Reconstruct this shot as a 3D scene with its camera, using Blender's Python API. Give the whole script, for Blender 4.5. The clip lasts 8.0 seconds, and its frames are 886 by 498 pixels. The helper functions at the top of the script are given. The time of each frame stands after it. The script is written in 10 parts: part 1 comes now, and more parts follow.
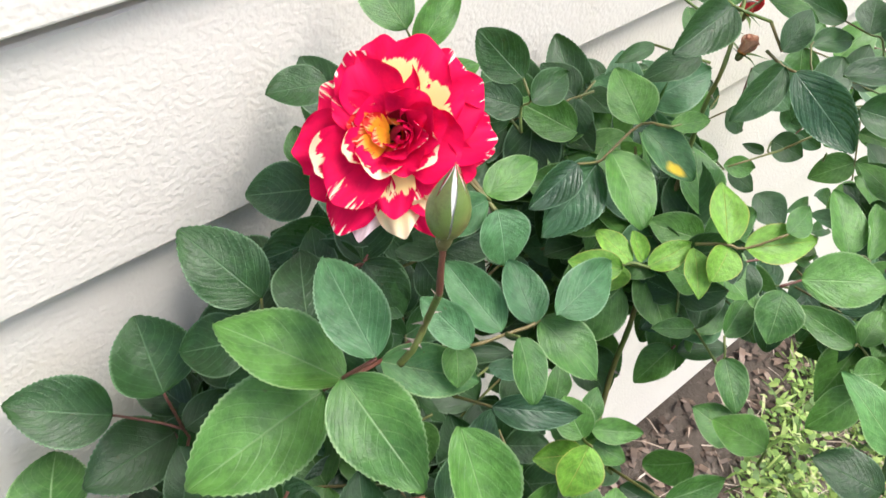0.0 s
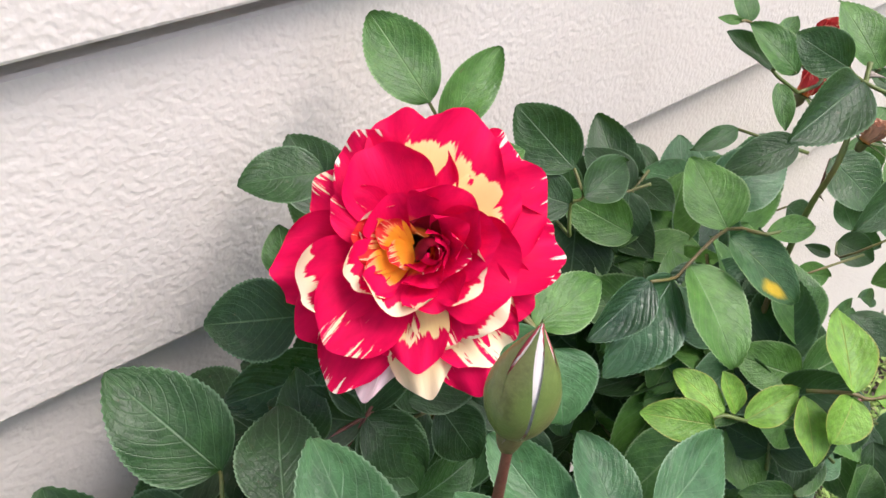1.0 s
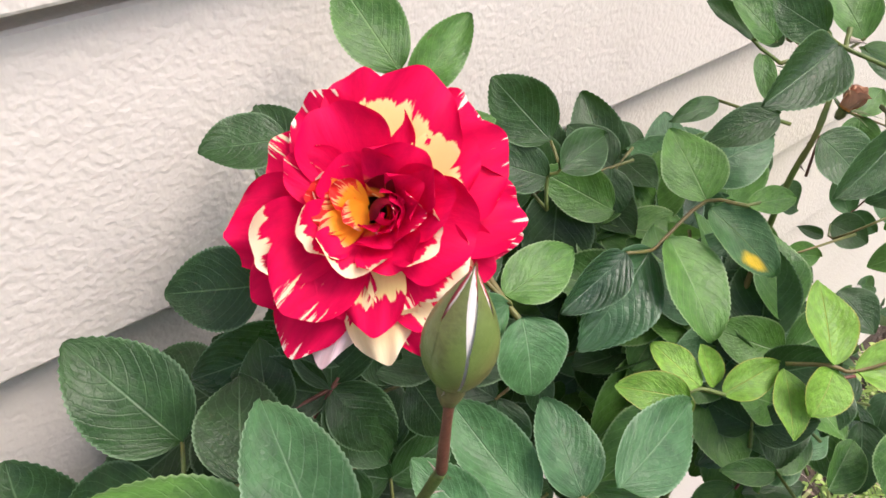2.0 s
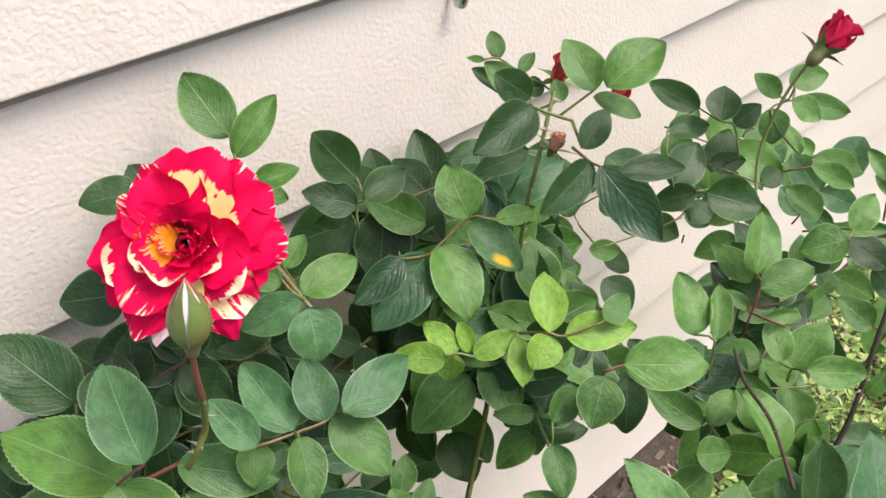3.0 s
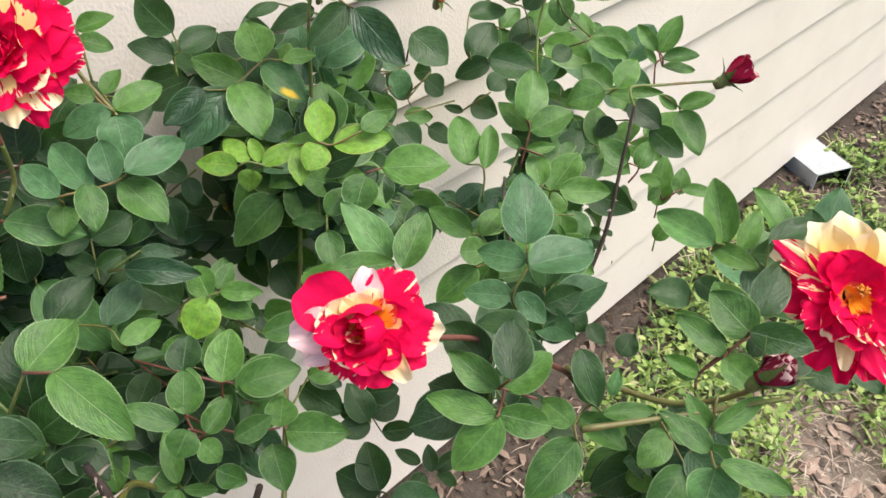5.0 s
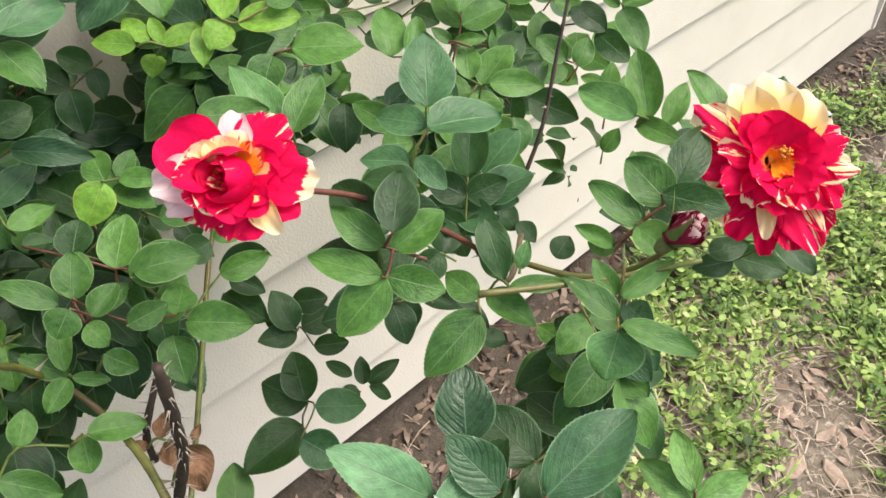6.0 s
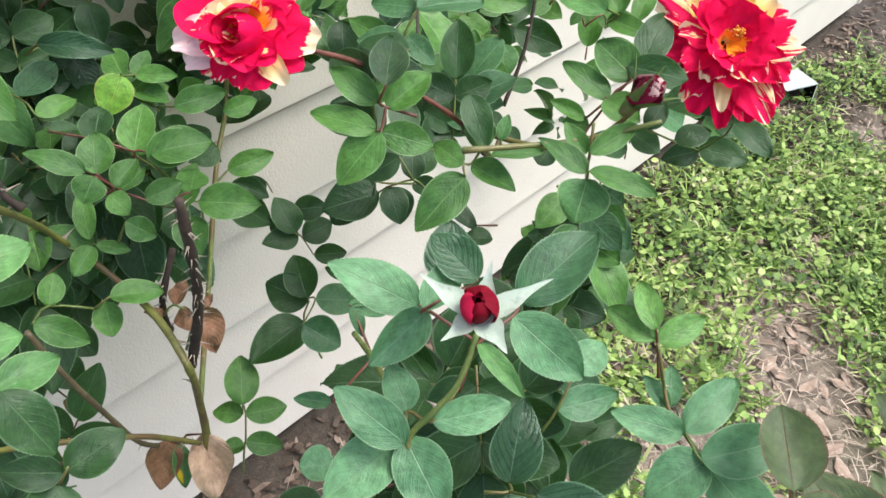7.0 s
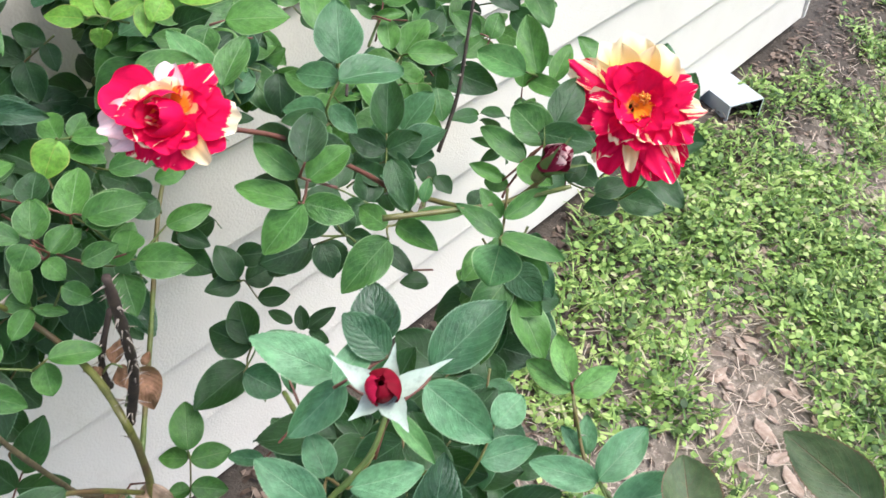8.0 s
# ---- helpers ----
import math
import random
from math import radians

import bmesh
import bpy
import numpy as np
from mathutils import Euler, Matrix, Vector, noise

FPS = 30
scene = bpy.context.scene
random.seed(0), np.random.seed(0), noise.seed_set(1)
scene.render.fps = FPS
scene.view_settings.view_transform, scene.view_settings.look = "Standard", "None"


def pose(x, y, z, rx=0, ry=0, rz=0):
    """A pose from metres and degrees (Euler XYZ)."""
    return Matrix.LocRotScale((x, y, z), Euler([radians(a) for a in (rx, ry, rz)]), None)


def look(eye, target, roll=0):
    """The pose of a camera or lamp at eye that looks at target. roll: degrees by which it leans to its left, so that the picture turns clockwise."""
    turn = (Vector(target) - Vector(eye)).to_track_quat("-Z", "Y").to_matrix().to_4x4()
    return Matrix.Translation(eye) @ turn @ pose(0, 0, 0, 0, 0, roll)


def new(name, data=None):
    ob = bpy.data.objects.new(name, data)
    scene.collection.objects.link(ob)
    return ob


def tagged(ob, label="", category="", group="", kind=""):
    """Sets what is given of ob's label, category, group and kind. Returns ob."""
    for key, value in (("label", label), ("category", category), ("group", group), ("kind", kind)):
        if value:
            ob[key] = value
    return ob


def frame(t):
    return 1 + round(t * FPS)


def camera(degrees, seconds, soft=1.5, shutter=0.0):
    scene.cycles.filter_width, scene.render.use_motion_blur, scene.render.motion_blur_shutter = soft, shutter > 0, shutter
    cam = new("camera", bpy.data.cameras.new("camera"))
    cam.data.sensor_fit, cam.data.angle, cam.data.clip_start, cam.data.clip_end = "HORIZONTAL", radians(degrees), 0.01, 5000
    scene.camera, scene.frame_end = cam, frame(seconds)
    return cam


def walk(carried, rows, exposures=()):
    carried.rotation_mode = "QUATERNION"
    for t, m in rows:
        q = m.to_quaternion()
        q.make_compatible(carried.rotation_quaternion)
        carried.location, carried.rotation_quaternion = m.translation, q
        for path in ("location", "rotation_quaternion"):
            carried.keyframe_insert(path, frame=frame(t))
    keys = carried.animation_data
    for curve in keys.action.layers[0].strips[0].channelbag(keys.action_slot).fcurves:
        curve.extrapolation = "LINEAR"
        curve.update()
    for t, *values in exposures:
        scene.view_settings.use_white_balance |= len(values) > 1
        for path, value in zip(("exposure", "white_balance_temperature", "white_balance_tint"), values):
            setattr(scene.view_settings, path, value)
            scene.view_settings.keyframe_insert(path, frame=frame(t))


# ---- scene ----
cam = camera(56.7, 8.0, shutter=0.12)
PATH = [
    (0, (0.1382, 0.1017, 1.13), (0.8629, 0.8721, 0.0664), 3.43),
    (0.5, (0.1736, 0.1411, 1.1101), (0.9469, 0.9332, 0.0979), 4.39),
    (1, (0.1799, 0.169, 1.0817), (0.9806, 0.9974, 0.1211), 4.97),
    (1.2, (0.1795, 0.1708, 1.0778), (0.9929, 1.0092, 0.1369), 5.22),
    (2.3, (0.1899, 0.1406, 1.0727), (0.9748, 0.9734, 0.1029), 3.80),
    (2.5, (0.1854, 0.1128, 1.0971), (0.9766, 0.9431, 0.1303), 3.53),
    (3, (0.19, 0.0528, 1.1468), (0.9902, 0.8794, 0.1842), 2.17),
    (3.5, (0.187, -0.0009, 1.173), (0.9917, 0.8279, 0.2161), 1.03),
    (4, (0.1814, -0.0484, 1.1727), (0.9966, 0.7798, 0.2242), 0.71),
    (4.5, (0.1776, -0.0864, 1.1572), (0.9973, 0.7282, 0.201), 0.94),
    (5, (0.1734, -0.1183, 1.1408), (0.9928, 0.6747, 0.1663), 1.32),
    (5.2, (0.1706, -0.1304, 1.1345), (0.9859, 0.6574, 0.1524), 1.19),
    (6.3, (0.2006, -0.1692, 1.0789), (1.0033, 0.5923, 0.0661), 1.12),
    (6.5, (0.1939, -0.1776, 1.078), (0.9958, 0.583, 0.0639), 1.06),
    (7, (0.1476, -0.212, 1.0713), (0.9518, 0.5455, 0.0566), 1.20),
    (7.5, (0.1205, -0.2356, 1.0889), (0.9391, 0.5097, 0.0768), 1.56),
    (8, (0.1655, -0.225, 1.1048), (1.0126, 0.4952, 0.0979), 1.97),
]
walk(cam, [(t, look(eye, target, roll)) for t, eye, target, roll in PATH], [(0.0, 1.21, 6250, 4), (1.0, 0.93, 6300, 12), (2.5, 1.00, 6700, 11), (4.5, 0.92, 6650, 8), (6.5, 1.04, 6850, 2), (7.0, 1.07, 6250, 2), (7.5, 1.11, 6080, 3), (8.0, 1.17, 5950, 3)])

# light: a bright overcast sky with a wide, weak sun
world = bpy.data.worlds.new("sky")
scene.world = world
world.use_nodes = True
wn = world.node_tree.nodes
sky = wn.new("ShaderNodeTexSky")
sky.sky_type = "NISHITA"
sky.sun_disc = False
sky.sun_elevation = radians(61)
sky.sun_rotation = radians(146)
sky.air_density, sky.dust_density, sky.ozone_density = 1.0, 4.0, 1.0
wn["Background"].inputs["Strength"].default_value = 0.13
world.node_tree.links.new(sky.outputs["Color"], wn["Background"].inputs["Color"])
sun = new("sun", bpy.data.lights.new("sun", "SUN"))
sun.data.energy, sun.data.angle, sun.data.color = 1.5, radians(28), (1.0, 0.97, 0.93)
sun.matrix_world = look((1.5, -2.2, 4.8), (0, 0, 0))
tagged(sun, "wide soft daylight from an overcast sky", "sun")

# ---- materials ----


def mat(name, rough=0.5):
    m = bpy.data.materials.new(name)
    m.use_nodes = True
    t = m.node_tree
    b = t.nodes["Principled BSDF"]
    b.inputs["Roughness"].default_value = rough
    return m, t.nodes, t.links, b


def node(ns, kind, **kw):
    n = ns.new("ShaderNode" + kind)
    for k, v in kw.items():
        n.inputs[k].default_value = v
    return n


def noise_tex(ns, ls, scale, detail=4, rough=0.55, coord=None, dist=0.0):
    n = node(ns, "TexNoise", Scale=scale, Detail=detail, Roughness=rough, Distortion=dist)
    if coord is not None:
        ls.new(coord, n.inputs["Vector"])
    return n.outputs["Fac"]


def ramp(ns, ls, fac, *stops):
    r = ns.new("ShaderNodeValToRGB")
    while len(r.color_ramp.elements) < len(stops):
        r.color_ramp.elements.new(0.5)
    for e, (p, c) in zip(r.color_ramp.elements, stops):
        e.position, e.color = p, (*c, 1) if len(c) == 3 else c
    ls.new(fac, r.inputs["Fac"])
    return r.outputs["Color"]


def grey(v):
    return (v, v, v)


def mixc(ns, ls, fac, a, b, mode="MIX"):
    n = ns.new("ShaderNodeMix")
    n.data_type, n.blend_type = "RGBA", mode
    for sock, val in ((n.inputs[0], fac), (n.inputs[6], a), (n.inputs[7], b)):
        if isinstance(val, (int, float)):
            sock.default_value = val
        elif isinstance(val, tuple):
            sock.default_value = (*val, 1)
        else:
            ls.new(val, sock)
    return n.outputs[2]


def math_n(ns, ls, op, a, b=0.0, clamp=False):
    n = ns.new("ShaderNodeMath")
    n.operation, n.use_clamp = op, clamp
    for sock, val in ((n.inputs[0], a), (n.inputs[1], b)):
        if isinstance(val, (int, float)):
            sock.default_value = val
        else:
            ls.new(val, sock)
    return n.outputs[0]


def bump(ns, ls, b, height, strength, distance):
    n = node(ns, "Bump", Strength=strength, Distance=distance)
    ls.new(height, n.inputs["Height"])
    ls.new(n.outputs["Normal"], b.inputs["Normal"])
    return n


def leaf_material(name, dark, light, edge, rough=0.40, quilt=0.20, blemish=0.0):
    """Rose leaf: pale midrib and side veins, quilted blade, paler worn margin."""
    m, ns, ls, b = mat(name, rough)
    uv = ns.new("ShaderNodeUVMap").outputs["UV"]
    sep = node(ns, "SeparateXYZ")
    ls.new(uv, sep.inputs[0])
    u, v = sep.outputs["X"], sep.outputs["Y"]
    au = math_n(ns, ls, "ABSOLUTE", u)
    info = ns.new("ShaderNodeObjectInfo")
    pos = ns.new("ShaderNodeTexCoord").outputs["Object"]
    rnd = math_n(ns, ls, "MULTIPLY", info.outputs["Random"], 37.0)
    shift = node(ns, "CombineXYZ")
    ls.new(rnd, shift.inputs[0]), ls.new(rnd, shift.inputs[1])
    add = ns.new("ShaderNodeVectorMath")
    even = ns.new("ShaderNodeVectorMath")
    even.operation = "MULTIPLY"
    even.inputs[1].default_value = (0.36, 1.0, 1.0)
    ls.new(uv, even.inputs[0])
    ls.new(even.outputs[0], add.inputs[0]), ls.new(shift.outputs[0], add.inputs[1])
    c = add.outputs[0]
    # side veins rise from the midrib towards the margin
    phase = math_n(ns, ls, "SUBTRACT", math_n(ns, ls, "MULTIPLY", v, 7.0), math_n(ns, ls, "MULTIPLY", math_n(ns, ls, "POWER", au, 1.35), 3.4))
    wob = math_n(ns, ls, "MULTIPLY", noise_tex(ns, ls, 3.0, 2, coord=c), 0.5)
    saw = math_n(ns, ls, "FRACT", math_n(ns, ls, "ADD", phase, wob))
    dist = math_n(ns, ls, "ABSOLUTE", math_n(ns, ls, "SUBTRACT", saw, 0.5))
    vein = ramp(ns, ls, dist, (0.0, grey(1)), (0.07, grey(0)))
    rib = ramp(ns, ls, au, (0.0, grey(1)), (0.018, grey(0.6)), (0.036, grey(0)))
    tone = noise_tex(ns, ls, 3.2, 5, 0.6, c)
    base = ramp(ns, ls, math_n(ns, ls, "ADD", math_n(ns, ls, "MULTIPLY", tone, 0.6), math_n(ns, ls, "MULTIPLY", info.outputs["Random"], 0.4)),
                (0.28, tuple(0.85 * x for x in dark)), (0.72, light))
    # a pale mottled sheen is painted into parts of the blade's colour
    sheen_mask = ramp(ns, ls, noise_tex(ns, ls, 6.5, 6, 0.7, c), (0.46, grey(0)), (0.72, grey(0.10)))
    base = mixc(ns, ls, sheen_mask, base, tuple(0.55 * e + 0.45 * l for e, l in zip(edge, light)))
    # cloudy darker and lighter areas
    cloud = ramp(ns, ls, noise_tex(ns, ls, 7.0, 5, 0.65, c), (0.36, grey(0.72)), (0.64, grey(1.22)))
    base = mixc(ns, ls, 1.0, base, cloud, "MULTIPLY")
    fine = noise_tex(ns, ls, 26, 4, 0.7, c)
    base = mixc(ns, ls, math_n(ns, ls, "MULTIPLY", fine, 0.22), base, tuple(0.6 * x for x in dark))
    # the fine net of veins between the side veins
    cell = node(ns, "TexVoronoi", Scale=17.0)
    cell.feature = "DISTANCE_TO_EDGE"
    ls.new(c, cell.inputs["Vector"])
    net = ramp(ns, ls, cell.outputs["Distance"], (0.0, grey(0)), (0.12, grey(1)))
    base = mixc(ns, ls, math_n(ns, ls, "MULTIPLY", math_n(ns, ls, "SUBTRACT", 1.0, net), 0.05), base, edge)
    base = mixc(ns, ls, math_n(ns, ls, "MULTIPLY", vein, 0.20), base, edge)
    base = mixc(ns, ls, math_n(ns, ls, "MULTIPLY", rib, 0.55), base, edge)
    rim = ramp(ns, ls, au, (0.93, grey(0)), (0.99, grey(0.85)))
    base = mixc(ns, ls, rim, base, edge)
    spots = ramp(ns, ls, noise_tex(ns, ls, 8.0, 2, coord=c), (0.70, grey(0)), (0.76, grey(0.5)))
    base = mixc(ns, ls, spots, base, (0.10, 0.075, 0.035))
    if blemish:
        du = math_n(ns, ls, "MULTIPLY", math_n(ns, ls, "SUBTRACT", u, 0.45), 0.5)
        dv = math_n(ns, ls, "SUBTRACT", v, 0.72)
        far = math_n(ns, ls, "SQRT", math_n(ns, ls, "ADD", math_n(ns, ls, "MULTIPLY", du, du), math_n(ns, ls, "MULTIPLY", dv, dv)))
        far = math_n(ns, ls, "ADD", far, math_n(ns, ls, "MULTIPLY", noise_tex(ns, ls, 4.0, 3, coord=c), 0.25))
        patch = ramp(ns, ls, far, (0.22, grey(blemish)), (0.33, grey(0)))
        base = mixc(ns, ls, patch, base, (0.75, 0.50, 0.02))
    ls.new(base, b.inputs["Base Color"])
    rgh = math_n(ns, ls, "ADD", rough - 0.12, math_n(ns, ls, "MULTIPLY", tone, 0.3))
    ls.new(rgh, b.inputs["Roughness"])
    b.inputs["Specular IOR Level"].default_value = 0.40
    hump = math_n(ns, ls, "SUBTRACT", math_n(ns, ls, "MULTIPLY", math_n(ns, ls, "SINE", math_n(ns, ls, "MULTIPLY", saw, 3.1416)), quilt),
                  math_n(ns, ls, "MULTIPLY", rib, 0.8))
    hump = math_n(ns, ls, "SUBTRACT", hump, math_n(ns, ls, "MULTIPLY", vein, 0.28))
    hump = math_n(ns, ls, "ADD", hump, math_n(ns, ls, "MULTIPLY", net, 0.12))
    hump = math_n(ns, ls, "ADD", hump, math_n(ns, ls, "MULTIPLY", tone, 3.0))
    hump = math_n(ns, ls, "ADD", hump, math_n(ns, ls, "MULTIPLY", fine, 0.06))
    bump(ns, ls, b, hump, 0.42, 0.0008)
    # some light passes through the blade
    tr = node(ns, "BsdfTranslucent")
    ls.new(mixc(ns, ls, 0.5, base, (0.16, 0.42, 0.03)), tr.inputs["Color"])
    mx = node(ns, "MixShader", Fac=0.16)
    ls.new(b.outputs[0], mx.inputs[1]), ls.new(tr.outputs[0], mx.inputs[2])
    ls.new(mx.outputs[0], ns["Material Output"].inputs["Surface"])
    return m


LEAF = {
    "m": leaf_material("leaf_green", (0.044, 0.130, 0.024), (0.102, 0.238, 0.041), (0.26, 0.38, 0.17)),
    # dark green with the shade between the leaves put into the colour
    "d": leaf_material("leaf_dark_shaded_green", (0.010, 0.037, 0.009), (0.028, 0.083, 0.018), (0.14, 0.23, 0.12)),
    "g": leaf_material("leaf_glossy_dark", (0.018, 0.056, 0.024), (0.044, 0.112, 0.047), (0.16, 0.27, 0.16), rough=0.27, quilt=0.5),
    "b": leaf_material("leaf_blue_green", (0.034, 0.108, 0.042), (0.076, 0.190, 0.070), (0.22, 0.34, 0.20)),
    "p": leaf_material("leaf_pale_blue_green", (0.086, 0.210, 0.098), (0.160, 0.330, 0.158), (0.26, 0.38, 0.22)),
    "l": leaf_material("leaf_light_green", (0.066, 0.182, 0.054), (0.128, 0.290, 0.084), (0.32, 0.45, 0.20)),
    "n": leaf_material("leaf_young_lime", (0.125, 0.292, 0.030), (0.220, 0.430, 0.052), (0.40, 0.36, 0.09)),
    "r": leaf_material("leaf_red_edged", (0.085, 0.200, 0.045), (0.175, 0.360, 0.090), (0.085, 0.035, 0.030), quilt=0.4),
    "y": leaf_material("leaf_yellowed", (0.050, 0.140, 0.045), (0.085, 0.203, 0.061), (0.24, 0.36, 0.14), blemish=1.0),
    "x": leaf_material("leaf_dry_brown", (0.20, 0.095, 0.055), (0.42, 0.22, 0.14), (0.30, 0.15, 0.10), rough=0.75, quilt=1.2),
    "z": leaf_material("leaf_dry_tan", (0.42, 0.27, 0.19), (0.60, 0.42, 0.32), (0.42, 0.24, 0.17), rough=0.75, quilt=1.2),
    "c": leaf_material("leaf_bronze", (0.052, 0.085, 0.034), (0.105, 0.145, 0.060), (0.17, 0.06, 0.05), rough=0.5),
}


def petal_material(name, stripe=0.5, patch=0.5, cut=0.06, rim=0.0, pale=(0.93, 0.74, 0.36), red=(0.79, 0.003, 0.080), yellow=0.0, fine=5.0, claw=0.6):
    """Crimson petal with streaks and patches of cream, a yellow claw and a paler rim here and there."""
    m, ns, ls, b = mat(name, 0.6)
    uv = ns.new("ShaderNodeUVMap").outputs["UV"]
    sep = node(ns, "SeparateXYZ")
    ls.new(uv, sep.inputs[0])
    u, v = sep.outputs["X"], sep.outputs["Y"]
    info = ns.new("ShaderNodeObjectInfo")
    rnd = info.outputs["Random"]
    r40 = math_n(ns, ls, "MULTIPLY", rnd, 40.0)
    long_c = node(ns, "CombineXYZ")
    # the streaks fan out from the claw: angle across, stretched along
    fan = math_n(ns, ls, "DIVIDE", u, math_n(ns, ls, "ADD", math_n(ns, ls, "MULTIPLY", v, 0.6), 0.55))
    ls.new(math_n(ns, ls, "ADD", math_n(ns, ls, "MULTIPLY", fan, fine), r40), long_c.inputs[0])
    ls.new(math_n(ns, ls, "ADD", math_n(ns, ls, "MULTIPLY", v, 1.1), r40), long_c.inputs[1])
    streak = noise_tex(ns, ls, 1.0, 5, 0.62, long_c.outputs[0], 0.25)
    wide_c = node(ns, "CombineXYZ")
    ls.new(math_n(ns, ls, "ADD", math_n(ns, ls, "MULTIPLY", u, 1.0), r40), wide_c.inputs[0])
    ls.new(math_n(ns, ls, "ADD", math_n(ns, ls, "MULTIPLY", v, 0.9), r40), wide_c.inputs[1])
    area = noise_tex(ns, ls, 1.3, 1, 0.4, wide_c.outputs[0])
    k = math_n(ns, ls, "ADD", math_n(ns, ls, "MULTIPLY", streak, stripe), math_n(ns, ls, "MULTIPLY", area, patch))
    k = math_n(ns, ls, "ADD", k, math_n(ns, ls, "MULTIPLY", math_n(ns, ls, "SUBTRACT", rnd, 0.5), 0.06))
    k = math_n(ns, ls, "ADD", k, math_n(ns, ls, "MULTIPLY", math_n(ns, ls, "SUBTRACT", v, 0.8), rim))
    mid = 0.5 * (stripe + patch)
    mask = ramp(ns, ls, k, (mid + cut, grey(0)), (mid + cut + 0.018, grey(1)))
    shade = noise_tex(ns, ls, 2.6, 4, 0.6, wide_c.outputs[0])
    redc = ramp(ns, ls, shade, (0.30, tuple(0.78 * x for x in red)), (0.58, red))
    cream = mixc(ns, ls, ramp(ns, ls, v, (0.62, grey(0)), (1.0, grey(0.55))), pale, (0.93, 0.78, 0.70))
    colour = mixc(ns, ls, mask, redc, cream)
    foot = ramp(ns, ls, v, (0.04, grey(claw)), (0.20, grey(0)))
    colour = mixc(ns, ls, foot, colour, (0.90, 0.36, 0.02))
    if yellow:
        tint = ramp(ns, ls, v, (0.15, (0.92, 0.58, 0.10)), (0.60, (0.94, 0.74, 0.24)), (1.0, (0.94, 0.82, 0.60)))
        colour = mixc(ns, ls, yellow, colour, tint)
    ls.new(colour, b.inputs["Base Color"])
    b.inputs["Specular IOR Level"].default_value = 0.10
    bump(ns, ls, b, math_n(ns, ls, "ADD", streak, math_n(ns, ls, "MULTIPLY", shade, 0.8)), 0.3, 0.0007)
    tr = node(ns, "BsdfTranslucent")
    ls.new(colour, tr.inputs["Color"])
    mx = node(ns, "MixShader", Fac=0.2)
    ls.new(b.outputs[0], mx.inputs[1]), ls.new(tr.outputs[0], mx.inputs[2])
    ls.new(mx.outputs[0], ns["Material Output"].inputs["Surface"])
    return m


PETAL = {
    "tip": petal_material("petal_white_tipped", 0.75, 0.15, 0.150, rim=0.62, fine=6.5, pale=(0.93, 0.80, 0.62)),
    "lip": petal_material("petal_cream_lipped", 0.40, 0.30, 0.045, rim=0.75, fine=3.4, pale=(0.93, 0.72, 0.36)),
    "foot": petal_material("petal_cream_footed", 0.42, 0.25, 0.085, rim=-0.85, fine=3.6, pale=(0.93, 0.70, 0.30), claw=0.35),
    "solid": petal_material("petal_plain_red", 0.3, 0.1, 0.25),
    "red": petal_material("petal_red", 0.75, 0.25, 0.085, rim=0.16, fine=7.5),
    "mix": petal_material("petal_striped", 0.70, 0.40, 0.022, rim=0.06, fine=4.2),
    "cream": petal_material("petal_cream", 0.6, 0.35, -0.115, pale=(0.93, 0.70, 0.31)),
    "yellow": petal_material("petal_yellow", 0.3, 0.3, yellow=0.96),
    "pink": petal_material("petal_pale_pink", 0.5, 0.5, red=(0.90, 0.66, 0.70), pale=(0.93, 0.82, 0.83)),
    "blush": petal_material("petal_white_and_rose", 0.7, 0.3, -0.04, red=(0.72, 0.12, 0.16), pale=(0.92, 0.84, 0.80), claw=0.0),
    "dark": petal_material("petal_dark_crimson", 0.35, 0.2, 0.2, red=(0.20, 0.003, 0.016), pale=(0.55, 0.10, 0.12)),
    "plum": petal_material("petal_plum", 0.6, 0.5, 0.02, rim=0.25, red=(0.20, 0.012, 0.040), pale=(0.62, 0.26, 0.30), claw=0.0),
    "crimson": petal_material("petal_crimson", 0.6, 0.3, 0.09, rim=0.1, red=(0.50, 0.012, 0.060), pale=(0.76, 0.22, 0.27), claw=0.0),
    "garnet": petal_material("petal_garnet", 0.6, 0.3, 0.06, rim=0.2, red=(0.34, 0.008, 0.045), pale=(0.64, 0.15, 0.20), claw=0.0),
    "fade": petal_material("petal_fading_coral", 0.5, 0.4, 0.03, red=(0.72, 0.075, 0.08), pale=(0.90, 0.45, 0.33), claw=0.5),
    "tan": petal_material("petal_dried_tan", 0.3, 0.2, red=(0.56, 0.30, 0.20), pale=(0.68, 0.44, 0.34)),
    "dead": petal_material("petal_withered", 0.3, 0.2, red=(0.05, 0.008, 0.014), pale=(0.12, 0.04, 0.04)),
    "core": petal_material("petal_orange", 0.8, 0.2, 0.0, rim=-0.30, fine=6.0, red=(0.80, 0.030, 0.030), pale=(0.90, 0.30, 0.02), claw=0.9),
}


